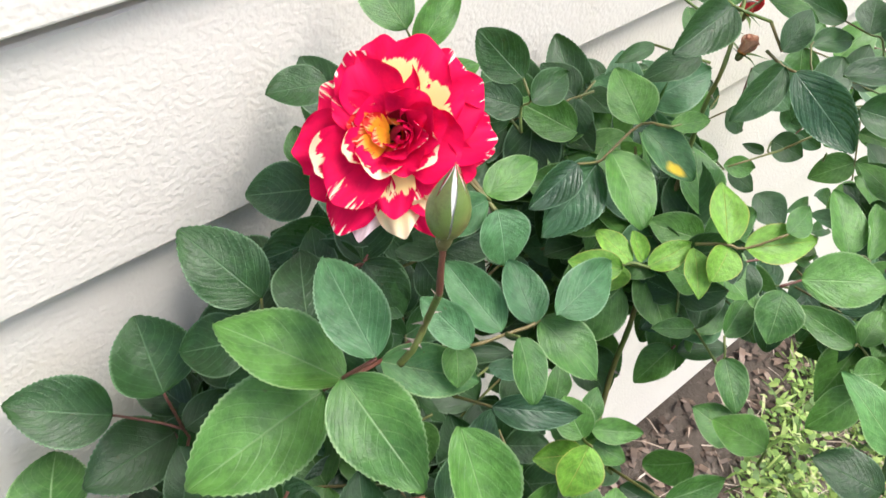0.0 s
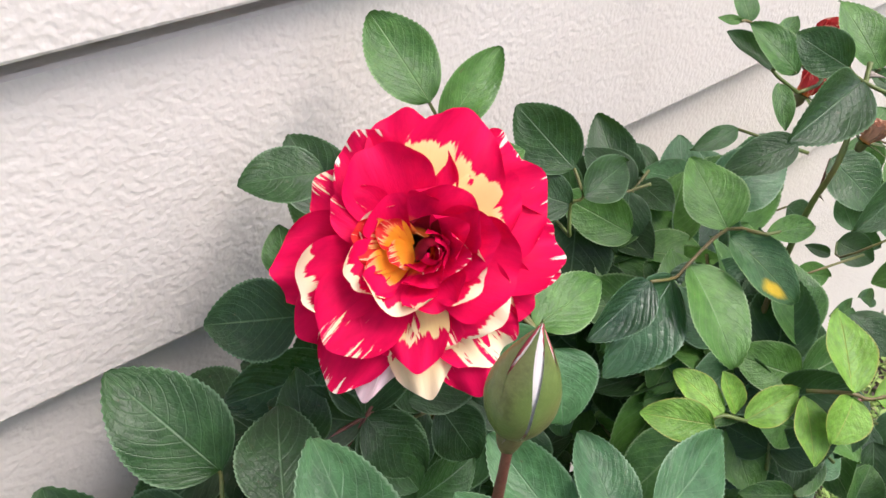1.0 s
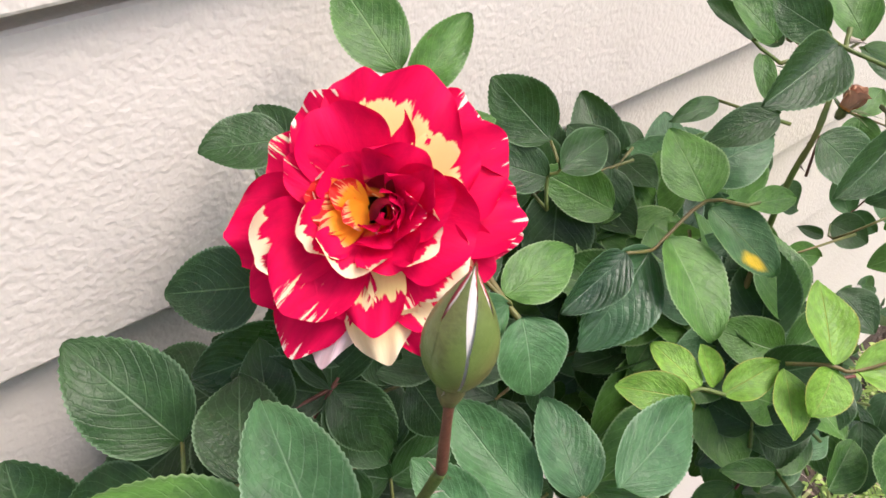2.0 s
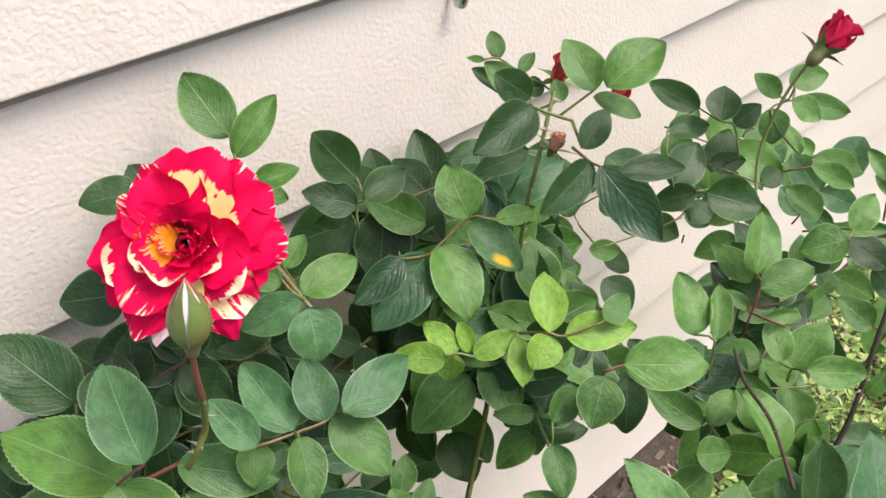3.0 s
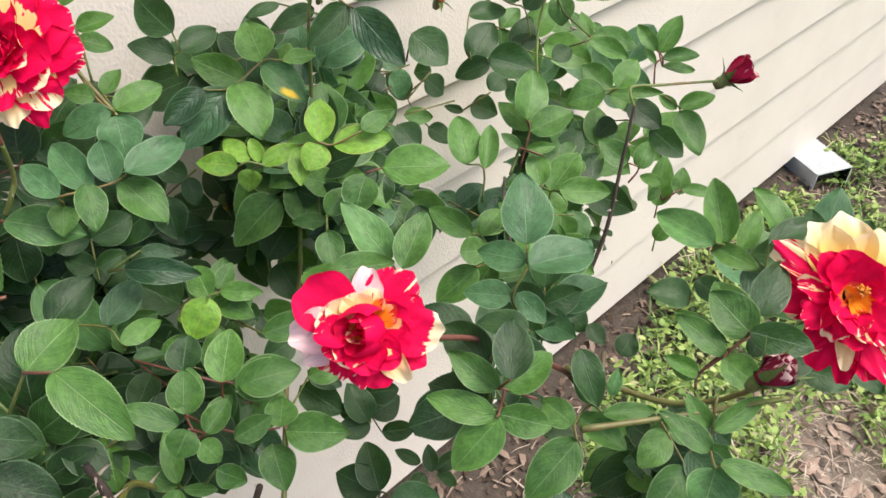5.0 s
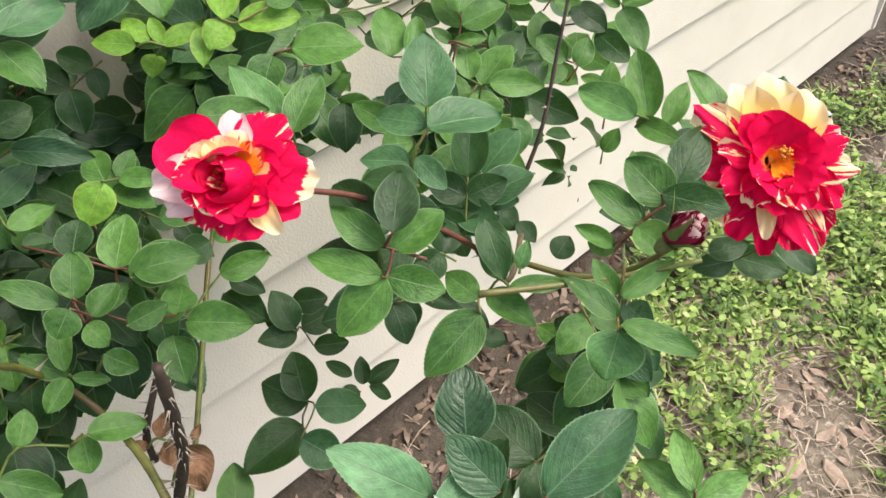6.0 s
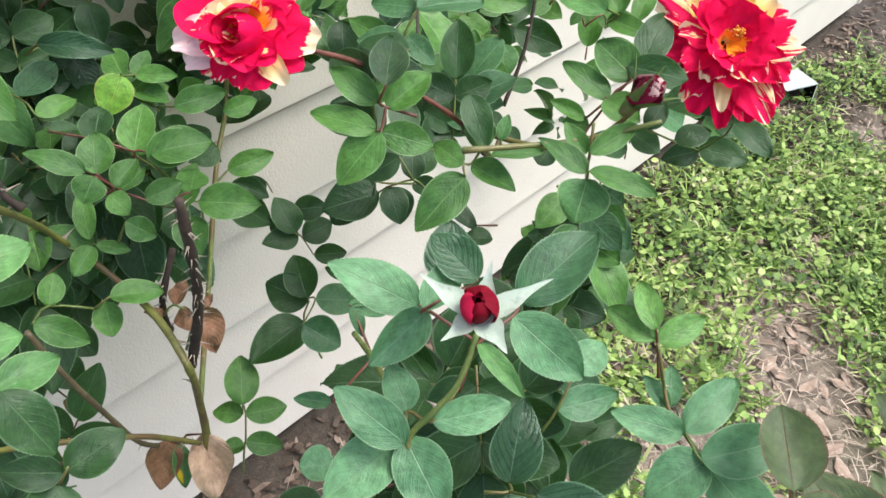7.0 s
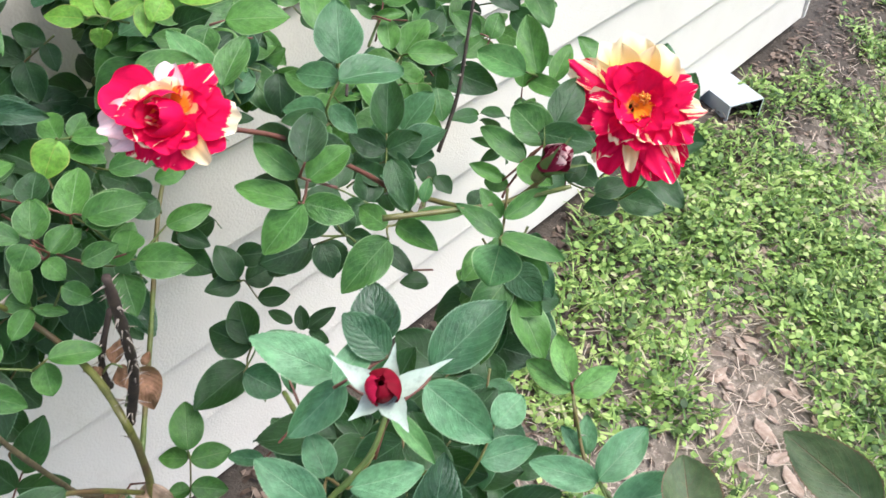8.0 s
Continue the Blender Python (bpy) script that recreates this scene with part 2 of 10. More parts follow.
def stem_material(name, a, b_, red=None, rough=0.45):
    m, ns, ls, b = mat(name, rough)
    pos = ns.new("ShaderNodeTexCoord").outputs["Object"]
    n1 = noise_tex(ns, ls, 55, 5, 0.65, pos)
    n2 = noise_tex(ns, ls, 420, 3, 0.6, pos)
    col = ramp(ns, ls, n1, (0.35, a), (0.65, b_))
    col = mixc(ns, ls, math_n(ns, ls, "MULTIPLY", n2, 0.5), col, tuple(0.4 * x for x in a))
    col = mixc(ns, ls, ramp(ns, ls, noise_tex(ns, ls, 140, 4, 0.7, pos), (0.52, grey(0)), (0.66, grey(0.55))), col, tuple(0.35 * x for x in a))
    if red:
        col = mixc(ns, ls, ramp(ns, ls, noise_tex(ns, ls, 30, 2, coord=pos), (0.45, grey(0)), (0.62, grey(0.8))), col, red)
    ls.new(col, b.inputs["Base Color"])
    bump(ns, ls, b, n2, 0.4, 0.0006)
    return m


STEM = {
    "green": stem_material("stem_green", (0.10, 0.15, 0.035), (0.20, 0.24, 0.06), (0.16, 0.10, 0.04)),
    "olive": stem_material("stem_olive", (0.12, 0.12, 0.03), (0.22, 0.22, 0.05), (0.10, 0.05, 0.03)),
    "red": stem_material("stem_red_brown", (0.14, 0.040, 0.032), (0.22, 0.088, 0.055)),
    "dead": stem_material("stem_dead_dark", (0.020, 0.013, 0.011), (0.07, 0.042, 0.032), rough=0.8),
    "dark": stem_material("stem_dark_brown", (0.030, 0.020, 0.016), (0.085, 0.055, 0.042), rough=0.7),
    "brown": stem_material("stem_brown", (0.09, 0.065, 0.035), (0.17, 0.13, 0.07), rough=0.7),
    "thorn": stem_material("thorn_pale", (0.36, 0.28, 0.22), (0.55, 0.46, 0.40)),
    "sepal": stem_material("sepal_green", (0.085, 0.130, 0.030), (0.19, 0.26, 0.075), (0.14, 0.095, 0.045)),
    "bronze": stem_material("sepal_bronze_green", (0.120, 0.170, 0.040), (0.235, 0.310, 0.090), (0.17, 0.075, 0.040), rough=0.36),
    "pale": stem_material("sepal_pale_down", (0.44, 0.53, 0.43), (0.64, 0.69, 0.61)),
}


def siding_material():
    m, ns, ls, b = mat("siding_cream_paint", 0.55)
    pos = ns.new("ShaderNodeTexCoord").outputs["Object"]
    mp = node(ns, "Mapping", Scale=(1.0, 1.0, 1.0))
    ls.new(pos, mp.inputs["Vector"])
    v1 = noise_tex(ns, ls, 360, 1, 0.4, mp.outputs[0])
    v2 = noise_tex(ns, ls, 640, 2, 0.5, pos)
    stain = noise_tex(ns, ls, 5, 4, 0.6, pos)
    col = ramp(ns, ls, stain, (0.3, (0.665, 0.595, 0.545)), (0.7, (0.73, 0.66, 0.61)))
    dirt = ramp(ns, ls, noise_tex(ns, ls, 18, 5, 0.7, pos), (0.60, grey(0)), (0.78, grey(0.3)))
    col = mixc(ns, ls, dirt, col, (0.46, 0.40, 0.33))
    ls.new(col, b.inputs["Base Color"])
    h = math_n(ns, ls, "ADD", ramp(ns, ls, v1, (0.33, grey(0)), (0.64, grey(1))), math_n(ns, ls, "MULTIPLY", v2, 0.3))
    bump(ns, ls, b, h, 0.30, 0.0008)
    return m


SIDING = siding_material()


def rough_material(name, a, b_, scale, rough=0.9, depth=0.004, spots=None, bed=None, sward=None):
    m, ns, ls, b = mat(name, rough)
    pos = ns.new("ShaderNodeTexCoord").outputs["Object"]
    n1 = noise_tex(ns, ls, scale, 6, 0.65, pos)
    n2 = noise_tex(ns, ls, scale * 9, 4, 0.6, pos)
    col = ramp(ns, ls, n1, (0.32, a), (0.68, b_))
    col = mixc(ns, ls, math_n(ns, ls, "MULTIPLY", n2, 0.5), col, tuple(0.45 * x for x in a))
    if spots:
        col = mixc(ns, ls, ramp(ns, ls, noise_tex(ns, ls, scale * 3, 3, coord=pos), (0.56, grey(0)), (0.66, grey(0.8))), col, spots)
    if bed:
        xyz = node(ns, "SeparateXYZ")
        ls.new(pos, xyz.inputs[0])
        strip = math_n(ns, ls, "ADD", xyz.outputs["Y"], math_n(ns, ls, "MULTIPLY", math_n(ns, ls, "SUBTRACT", noise_tex(ns, ls, 5, 4, 0.6, pos), 0.5), 0.5))
        col = mixc(ns, ls, ramp(ns, ls, strip, (0.10, grey(0)), (0.20, grey(0.88))), col, bed)
        col = mixc(ns, ls, ramp(ns, ls, math_n(ns, ls, "MULTIPLY", strip, -1.0), (0.05, grey(0)), (0.35, grey(0.7))), col, sward)
    ls.new(col, b.inputs["Base Color"])
    bump(ns, ls, b, math_n(ns, ls, "ADD", n1, math_n(ns, ls, "MULTIPLY", n2, 0.5)), 0.7, depth)
    return m


CONCRETE = rough_material("slab_concrete", (0.10, 0.095, 0.09), (0.19, 0.18, 0.17), 9)
SOIL = rough_material("soil_and_mulch", (0.11, 0.082, 0.064), (0.40, 0.32, 0.26), 24, depth=0.012, spots=(0.55, 0.44, 0.37), bed=(0.055, 0.040, 0.030), sward=(0.065, 0.085, 0.030))
WHITE = rough_material("white_painted_metal", (0.50, 0.52, 0.55), (0.60, 0.61, 0.63), 7, rough=0.4, depth=0.0004)
# near-black that stands in for the shade inside the open pipe
BLACK = rough_material("drain_shade", (0.010, 0.009, 0.008), (0.022, 0.020, 0.018), 20)
BLACK.node_tree.nodes["Principled BSDF"].inputs["Specular IOR Level"].default_value = 0.05
STEEL = mat("nail_steel", 0.35)[0]
STEEL.node_tree.nodes["Principled BSDF"].inputs["Metallic"].default_value = 0.9
STEEL.node_tree.nodes["Principled BSDF"].inputs["Base Color"].default_value = (0.55, 0.56, 0.58, 1)


def grass_material(name, *stops):
    m, ns, ls, b = mat(name, 0.6)
    isl = ns.new("ShaderNodeNewGeometry").outputs["Random Per Island"]
    pos = ns.new("ShaderNodeTexCoord").outputs["Object"]
    n = noise_tex(ns, ls, 10, 5, 0.65, coord=pos)
    k = math_n(ns, ls, "ADD", math_n(ns, ls, "MULTIPLY", isl, 0.34), math_n(ns, ls, "MULTIPLY", n, 0.66))
    col = ramp(ns, ls, k, *stops)
    ls.new(col, b.inputs["Base Color"])
    tr = node(ns, "BsdfTranslucent")
    ls.new(col, tr.inputs["Color"])
    mx = node(ns, "MixShader", Fac=0.25)
    ls.new(b.outputs[0], mx.inputs[1]), ls.new(tr.outputs[0], mx.inputs[2])
    ls.new(mx.outputs[0], ns["Material Output"].inputs["Surface"])
    return m


GRASS = grass_material("lawn_weed_green", (0.28, (0.035, 0.070, 0.018)), (0.42, (0.135, 0.225, 0.050)), (0.54, (0.300, 0.430, 0.105)), (0.64, (0.47, 0.58, 0.19)), (0.72, (0.56, 0.48, 0.33)))
STRAW = grass_material("dry_straw", (0.15, (0.17, 0.11, 0.075)), (0.45, (0.44, 0.34, 0.27)), (0.75, (0.66, 0.55, 0.46)))
BARK = grass_material("bark_mulch", (0.15, (0.030, 0.020, 0.015)), (0.45, (0.11, 0.072, 0.052)), (0.62, (0.24, 0.165, 0.125)), (0.80, (0.42, 0.31, 0.25)))

# ---- mesh helpers ----


def mesh_from(name, verts, faces, uvs=None, smooth=True):
    me = bpy.data.meshes.new(name)
    me.from_pydata([tuple(v) for v in verts], [], faces)
    if uvs is not None:
        layer = me.uv_layers.new(name="UVMap")
        idx = np.empty(len(me.loops), dtype=np.int32)
        me.loops.foreach_get("vertex_index", idx)
        layer.data.foreach_set("uv", np.asarray(uvs, dtype=np.float32)[idx].ravel())
    me.polygons.foreach_set("use_smooth", [smooth] * len(me.polygons))
    me.update()
    return me


def put(name, me, material, parent=None, m=None, label=""):
    ob = new(name, me)
    if material is not None and not me.materials:
        me.materials.append(material)
    if m is not None:
        ob.matrix_basis = m
    if parent is not None:
        ob.parent = parent
        ob.matrix_parent_inverse = parent.matrix_basis.inverted()
    if label:
        tagged(ob, label)
    return ob


def box_mesh(name, x0, x1, y0, y1, z0, z1, bevel=0.0):
    bm = bmesh.new()
    bmesh.ops.create_cube(bm, size=1.0, matrix=Matrix.Translation(((x0 + x1) / 2, (y0 + y1) / 2, (z0 + z1) / 2)) @ Matrix.Diagonal((x1 - x0, y1 - y0, z1 - z0, 1)))
    if bevel:
        bmesh.ops.bevel(bm, geom=bm.edges[:], offset=bevel, segments=2, affect="EDGES")
    me = bpy.data.meshes.new(name)
    bm.to_mesh(me)
    bm.free()
    return me


def catmull(points, per=6):
    p = [Vector(q) for q in points]
    if len(p) < 3:
        return [p[0].lerp(p[-1], i / per) for i in range(per + 1)]
    out = []
    for i in range(len(p) - 1):
        a, b, c, d = p[max(i - 1, 0)], p[i], p[i + 1], p[min(i + 2, len(p) - 1)]
        for k in range(per):
            t = k / per
            out.append(0.5 * (2 * b + (c - a) * t + (2 * a - 5 * b + 4 * c - d) * t * t + (3 * b - a - 3 * c + d) * t ** 3))
    return out + [p[-1]]


def tube_geo(points, r0, r1, sides=8, per=6, knot=0.0, seed=0):
    pts = catmull(points, per)
    rng = random.Random(seed)
    verts, faces = [], []
    n = len(pts)
    up = Vector((0.3, 0.5, 0.81))
    for i, q in enumerate(pts):
        d = (pts[min(i + 1, n - 1)] - pts[max(i - 1, 0)]).normalized()
        x = d.cross(up).normalized()
        y = d.cross(x)
        r = (r0 + (r1 - r0) * i / (n - 1)) * (1 + knot * rng.uniform(-1, 1))
        for k in range(sides):
            a = 2 * math.pi * k / sides
            verts.append(q + r * (math.cos(a) * x + math.sin(a) * y))
    for i in range(n - 1):
        for k in range(sides):
            a, b = i * sides + k, i * sides + (k + 1) % sides
            faces.append((a, b, b + sides, a + sides))
    faces.append(tuple(range(sides - 1, -1, -1)))
    faces.append(tuple((n - 1) * sides + k for k in range(sides)))
    return verts, faces, pts


# ---- setting ----
WALL_Y, WALL_BASE, LAP, WALL_END, GROUND = 0.385, 0.143, 0.1190, 2.28, 0.0


def wall():
    core = put("wall_north", box_mesh("wall_core", -2.4, WALL_END, WALL_Y + 0.021, WALL_Y + 0.14, WALL_BASE - 0.005, 3.0), SIDING)
    tagged(core, "cream-painted lap siding wall with a stippled wood grain", "wall", kind="structure")
    # one plank profile, leaning out at its lower edge
    rows = 24
    out, back = WALL_Y - 0.004, WALL_Y + 0.0205
    y0, y1 = out, WALL_Y + 0.006
    nx = 2
    verts, faces = [], []
    prof = [(back, 0.0), (y0 + 0.0012, 0.0), (y0 + 0.0004, 0.0004), (y0, 0.0014), (y0 + (y1 - y0) * 0.5, LAP * 0.5), (y1 - 0.0002, LAP - 0.0090), (y1 + 0.0012, LAP - 0.0080), (y1 + 0.0110, LAP - 0.0080), (y1 + 0.0110, LAP - 0.0040), (back, LAP - 0.0040)]
    for i in range(nx):
        x = -2.4 + (WALL_END + 2.4) * i / (nx - 1)
        verts += [(x, y, z) for y, z in prof]
    k = len(prof)
    for j in range(k - 1):
        faces.append((j, j + 1, j + 1 + k, j + k))
    faces += [tuple(range(k))[::-1], tuple(range(k, 2 * k))]
    me = mesh_from("plank", verts, faces, smooth=False)
    for r in range(rows):
        put("plank", me, SIDING, core, Matrix.Translation((0, 0, WALL_BASE + LAP * r)))
    top = put("ceiling", box_mesh("ceiling", -2.4, WALL_END, WALL_Y + 0.02, 6.0, 3.001, 3.12, 0.006), CONCRETE)
    tagged(top, "plain flat top of the house wall", "roof", kind="structure")
    side = put("wall_east", box_mesh("wall_side", WALL_END - 0.12, WALL_END, WALL_Y + 0.141, 6.0, WALL_BASE, 3.0), SIDING)
    tagged(side, "cream-painted side wall of the house", "wall", kind="structure")
    trim = put("trim_corner", box_mesh("corner_board", WALL_END + 0.001, WALL_END + 0.02, WALL_Y - 0.008, WALL_Y + 0.09, WALL_BASE - 0.004, 3.0, 0.003), SIDING)
    tagged(trim, "cream-painted corner board at the end of the wall", "trim", kind="structure")
    slab = put("wall_foundation", box_mesh("slab", -2.4, WALL_END - 0.01, WALL_Y + 0.026, 6.0, GROUND - 0.3, WALL_BASE - 0.006, 0.004), CONCRETE)
    tagged(slab, "grey concrete slab edge under the siding", "foundation", kind="structure")
    drip = put("trim_starter", box_mesh("starter", -2.4, WALL_END - 0.004, WALL_Y + 0.006, WALL_Y + 0.024, WALL_BASE - 0.014, WALL_BASE - 0.001, 0.002), CONCRETE)
    tagged(drip, "thin grey starter strip along the lowest plank", "trim", kind="structure")


wall()


def ground_height(x, y):
    bank = max(0.0, min(1.0, (y - 0.02) / 0.34)) 
    return GROUND + 0.11 * bank * bank * (3 - 2 * bank) + 0.010 * noise.noise(Vector((x * 2.2, y * 2.2, 0))) + 0.004 * noise.noise(Vector((x * 9, y * 9, 3)))


def ground():
    # a fine patch round the bush inside one sheet that runs to the horizon
    xs = sorted(set([-60, -20, -8, -4, -2.5] + [round(-1.5 + 0.05 * i, 3) for i in range(121)] + [6, 9, 20, 60]))
    ys = sorted(set([-60, -20, -8, -4, -3] + [round(-2.5 + 0.05 * i, 3) for i in range(71)] + [2, 4, 8, 20, 60]))
    verts = [(x, y, ground_height(x, y)) for y in ys for x in xs]
    nx = len(xs)
    faces = [(j * nx + i, j * nx + i + 1, (j + 1) * nx + i + 1, (j + 1) * nx + i) for j in range(len(ys) - 1) for i in range(nx - 1)]
    g = put("ground", mesh_from("ground", verts, faces), SOIL)
    tagged(g, "bare brown soil and mulch showing through thin lawn", "ground", kind="structure")


ground()


def lawn_amount(x, y):
    """How thickly the lawn grows: bare by the wall and in worn patches."""
    a = 0.62 + 1.2 * noise.noise(Vector((x * 1.7 + 4.1, y * 1.7 - 2.0, 1.0))) + 1.3 * noise.noise(Vector((x * 6.0, y * 6.0, 5.0)))
    a -= 1.1 * math.exp(-((x - 1.24) ** 2 + (y - 0.0) ** 2) / 0.030)
    a -= 1.0 * max(0.0, 1 - (WALL_Y - y) / 0.24)
    if x < 0.85:
        a -= (0.85 - x) * 2.2
    return a


def bed_amount(x, y):
    return 0.15 + 3.0 * (y + 0.02)


def litter_amount(x, y):
    return 0.9 - 3.2 * max(0.0, y - 0.10)


def tuft_sheet(name, n, box, size, material, leafy, seed, label, category, lift=0.02, keep=lawn_amount, flat=0.5, thin=0.0018):
    rng = random.Random(seed)
    verts, faces = [], []
    tries = 0
    while len(faces) < n and tries < n * 4:
        tries += 1
        x, y = rng.uniform(box[0], box[1]), rng.uniform(box[2], box[3])
        if keep is not None and keep(x, y) < rng.random():
            continue
        z = ground_height(x, y) + rng.uniform(0.0, lift) * (0.25 + 1.6 * max(0.0, 0.4 + noise.noise(Vector((x * 15, y * 15, 8)))))
        a = rng.uniform(0, 2 * math.pi)
        s = size * (rng.uniform(0.6, 1.4) if leafy else rng.uniform(0.35, 1.9))
        tilt = rng.uniform(0.0, 1.0) * flat
        d = Vector((math.cos(a), math.sin(a), tilt)).normalized()
        w = Vector((-math.sin(a), math.cos(a), rng.uniform(-0.3, 0.3))) * (0.36 * s if leafy else thin * rng.uniform(0.5, 1.5))
        p = Vector((x, y, z))
        i = len(verts)
        if leafy:
            sag = Vector((0, 0, -s * rng.uniform(0.05, 0.3)))
            verts += [p, p + d * s * 0.3 + w * 0.85, p + d * s * 0.68 + w * 0.8 + sag * 0.5, p + d * s + sag, p + d * s * 0.68 - w * 0.8 + sag * 0.5, p + d * s * 0.3 - w * 0.85]
            faces.append((i, i + 1, i + 2, i + 3, i + 4, i + 5))
        else:
            q = p + d * s * 0.6
            verts += [p - w, p + w, q + w, q - w, p + d * s + Vector((0, 0, -s * 0.2))]
            faces += [(i, i + 1, i + 2, i + 3), (i + 3, i + 2, i + 4)]
    ob = put(name, mesh_from(name, verts, faces, smooth=False), material)
    tagged(ob, label, category, kind="stuff")


tuft_sheet("lawn_weeds", 40000, (0.75, 2.6, -1.5, 0.36), 0.0145, GRASS, True, 3, "low broad-leaved green lawn weeds over bare soil", "lawn", 0.036, flat=1.3)
tuft_sheet("lawn_grass", 52000, (0.75, 2.6, -1.5, 0.36), 0.034, GRASS, False, 4, "short green grass blades among the weeds", "grass", 0.018, flat=1.5)
tuft_sheet("lawn_far", 30000, (2.6, 7.0, -3.5, 2.4), 0.05, GRASS, True, 5, "lawn running on past the house corner", "lawn", 0.03, flat=1.0)
tuft_sheet("straw_litter", 30000, (0.3, 2.6, -1.4, 0.37), 0.030, STRAW, False, 6, "dry straw strewn on the soil", "litter", 0.014, keep=litter_amount, flat=0.3, thin=0.0009)
tuft_sheet("bark_litter", 9000, (-0.6, 2.6, -0.6, 0.375), 0.016, BARK, False, 7, "brown bark mulch bits on the bed by the wall", "litter", 0.008, keep=bed_amount, flat=0.3, thin=0.0034)
tuft_sheet("lawn_round", 40000, (-3.0, 0.75, -3.5, -0.45), 0.040, GRASS, True, 8, "lawn behind the rose bush", "lawn", 0.03, keep=None, flat=1.1)
tuft_sheet("lawn_side", 34000, (0.75, 2.6, -3.5, -1.5), 0.040, GRASS, True, 9, "lawn out from the house wall", "lawn", 0.03, flat=1.1)


def downspout():
    """A white rectangular drain elbow that comes out under the siding and lies on the ground."""
    z0 = ground_height(1.835, 0.30) - 0.014
    top = new("downspout")
    top.matrix_basis = Matrix.Translation((1.835, 0.36, z0))
    tagged(top, "white metal downspout elbow lying at the foot of the wall", "downspout")
    bm = bmesh.new()
    w, h, t = 0.047, 0.062, 0.0025
    ys = (0.44, 0.38, 0.285)
    loops = []
    for y in ys:
        for ww, zz0, zz1 in ((w, 0.0, h), (w - t, t, h - t)):
            loops.append([bm.verts.new((1.835 + sx * ww, y, z0 + (zz1 if sz else zz0))) for sx, sz in ((-1, 0), (1, 0), (1, 1), (-1, 1))])
    # the inner faces take the black that paints the pipe's inner shade
    for j in range(2):
        for side in (0, 1):
            a, b = loops[2 * j + side], loops[2 * j + 2 + side]
            for i in range(4):
                q = (a[i], a[(i + 1) % 4], b[(i + 1) % 4], b[i])
                bm.faces.new(q if side == 0 else q[::-1]).material_index = side
    for i in range(4):
        a, b = loops[4], loops[5]
        bm.faces.new((a[i], a[(i + 1) % 4], b[(i + 1) % 4], b[i]))
    bmesh.ops.rotate(bm, verts=bm.verts[:], cent=(1.835, 0.38, 0), matrix=Matrix.Rotation(radians(-24), 3, "Z"))
    me = bpy.data.meshes.new("spout_pipe")
    bm.normal_update()
    bm.to_mesh(me)
    bm.free()
    me.materials.append(WHITE)
    me.materials.append(BLACK)
    put("pipe", me, None, top)
    # black block added inside the pipe to darken its mouth
    filler = box_mesh("drain_hose", 1.835 - w + 0.004, 1.835 + w - 0.004, 0.345, 0.42, z0 + 0.004, z0 + h - 0.004, 0.006)
    filler.transform(Matrix.Translation((1.835, 0.38, 0)) @ Matrix.Rotation(radians(-24), 4, "Z") @ Matrix.Translation((-1.835, -0.38, 0)))
    put("drain_hose", filler, BLACK, top, label="black block that paints the shade inside the open pipe end")


downspout()


def nail():
    me = bpy.data.meshes.new("nail")
    bm = bmesh.new()
    bmesh.ops.create_cone(bm, cap_ends=True, segments=16, radius1=0.0045, radius2=0.0038, depth=0.004, matrix=Matrix.Translation((0.513, WALL_Y - 0.006, 0.951)) @ Matrix.Rotation(radians(90), 4, "X"))
    bmesh.ops.create_cone(bm, cap_ends=True, segments=8, radius1=0.0016, radius2=0.0016, depth=0.014, matrix=Matrix.Translation((0.513, WALL_Y - 0.001, 0.951)) @ Matrix.Rotation(radians(90), 4, "X"))
    bm.to_mesh(me)
    bm.free()
    tagged(put("nail", me, STEEL), "bright steel nail head standing proud of the siding", "nail")


nail()


def bark_chips():
    """Flat chips of bark and dead leaf lying on the bare soil, the larger ones singly."""
    rng = random.Random(31)
    for k in range(75):
        n = 6
        x, y = rng.gauss(1.21, 0.13), rng.gauss(0.0, 0.14)
        s, a = rng.uniform(0.009, 0.032), rng.uniform(0, 6.283)
        verts = []
        for h in (0.0, 0.0016):
            for i in range(n):
                q = 2 * math.pi * i / n
                r = s * rng.uniform(0.7, 1.1)
                verts.append((r * math.cos(q), 0.45 * r * math.sin(q), h + 0.1 * r * math.cos(2 * q)))
        faces = [tuple(range(n))[::-1], tuple(range(n, 2 * n))] + [(i, (i + 1) % n, n + (i + 1) % n, n + i) for i in range(n)]
        ob = put("bark_chip", mesh_from("bark_chip", verts, faces, smooth=False), CHIP, m=Matrix.Translation((x, y, ground_height(x, y) + 0.003)) @ Matrix.Rotation(a, 4, "Z") @ Matrix.Rotation(rng.uniform(-0.2, 0.2), 4, "X"))
        tagged(ob, "dry pinkish-brown chip of bark lying on bare soil", "bark chip", "bark chips on the soil")


CHIP = rough_material("bark_chip", (0.30, 0.20, 0.15), (0.55, 0.42, 0.35), 60, depth=0.001)
bark_chips()

# ---- the rose bush ----
bush = new("rose_bush")
bush.matrix_basis = Matrix.Translation((0.44, 0.17, GROUND))
tagged(bush, "leafy rose bush with red and cream blooms by a siding wall", "rose bush")


bronze = new("rose_bush")
bronze.matrix_basis = Matrix.Translation((0.52, -0.30, GROUND))
tagged(bronze, "small rose bush with bronze-tinted young leaves at the lawn edge", "rose bush")


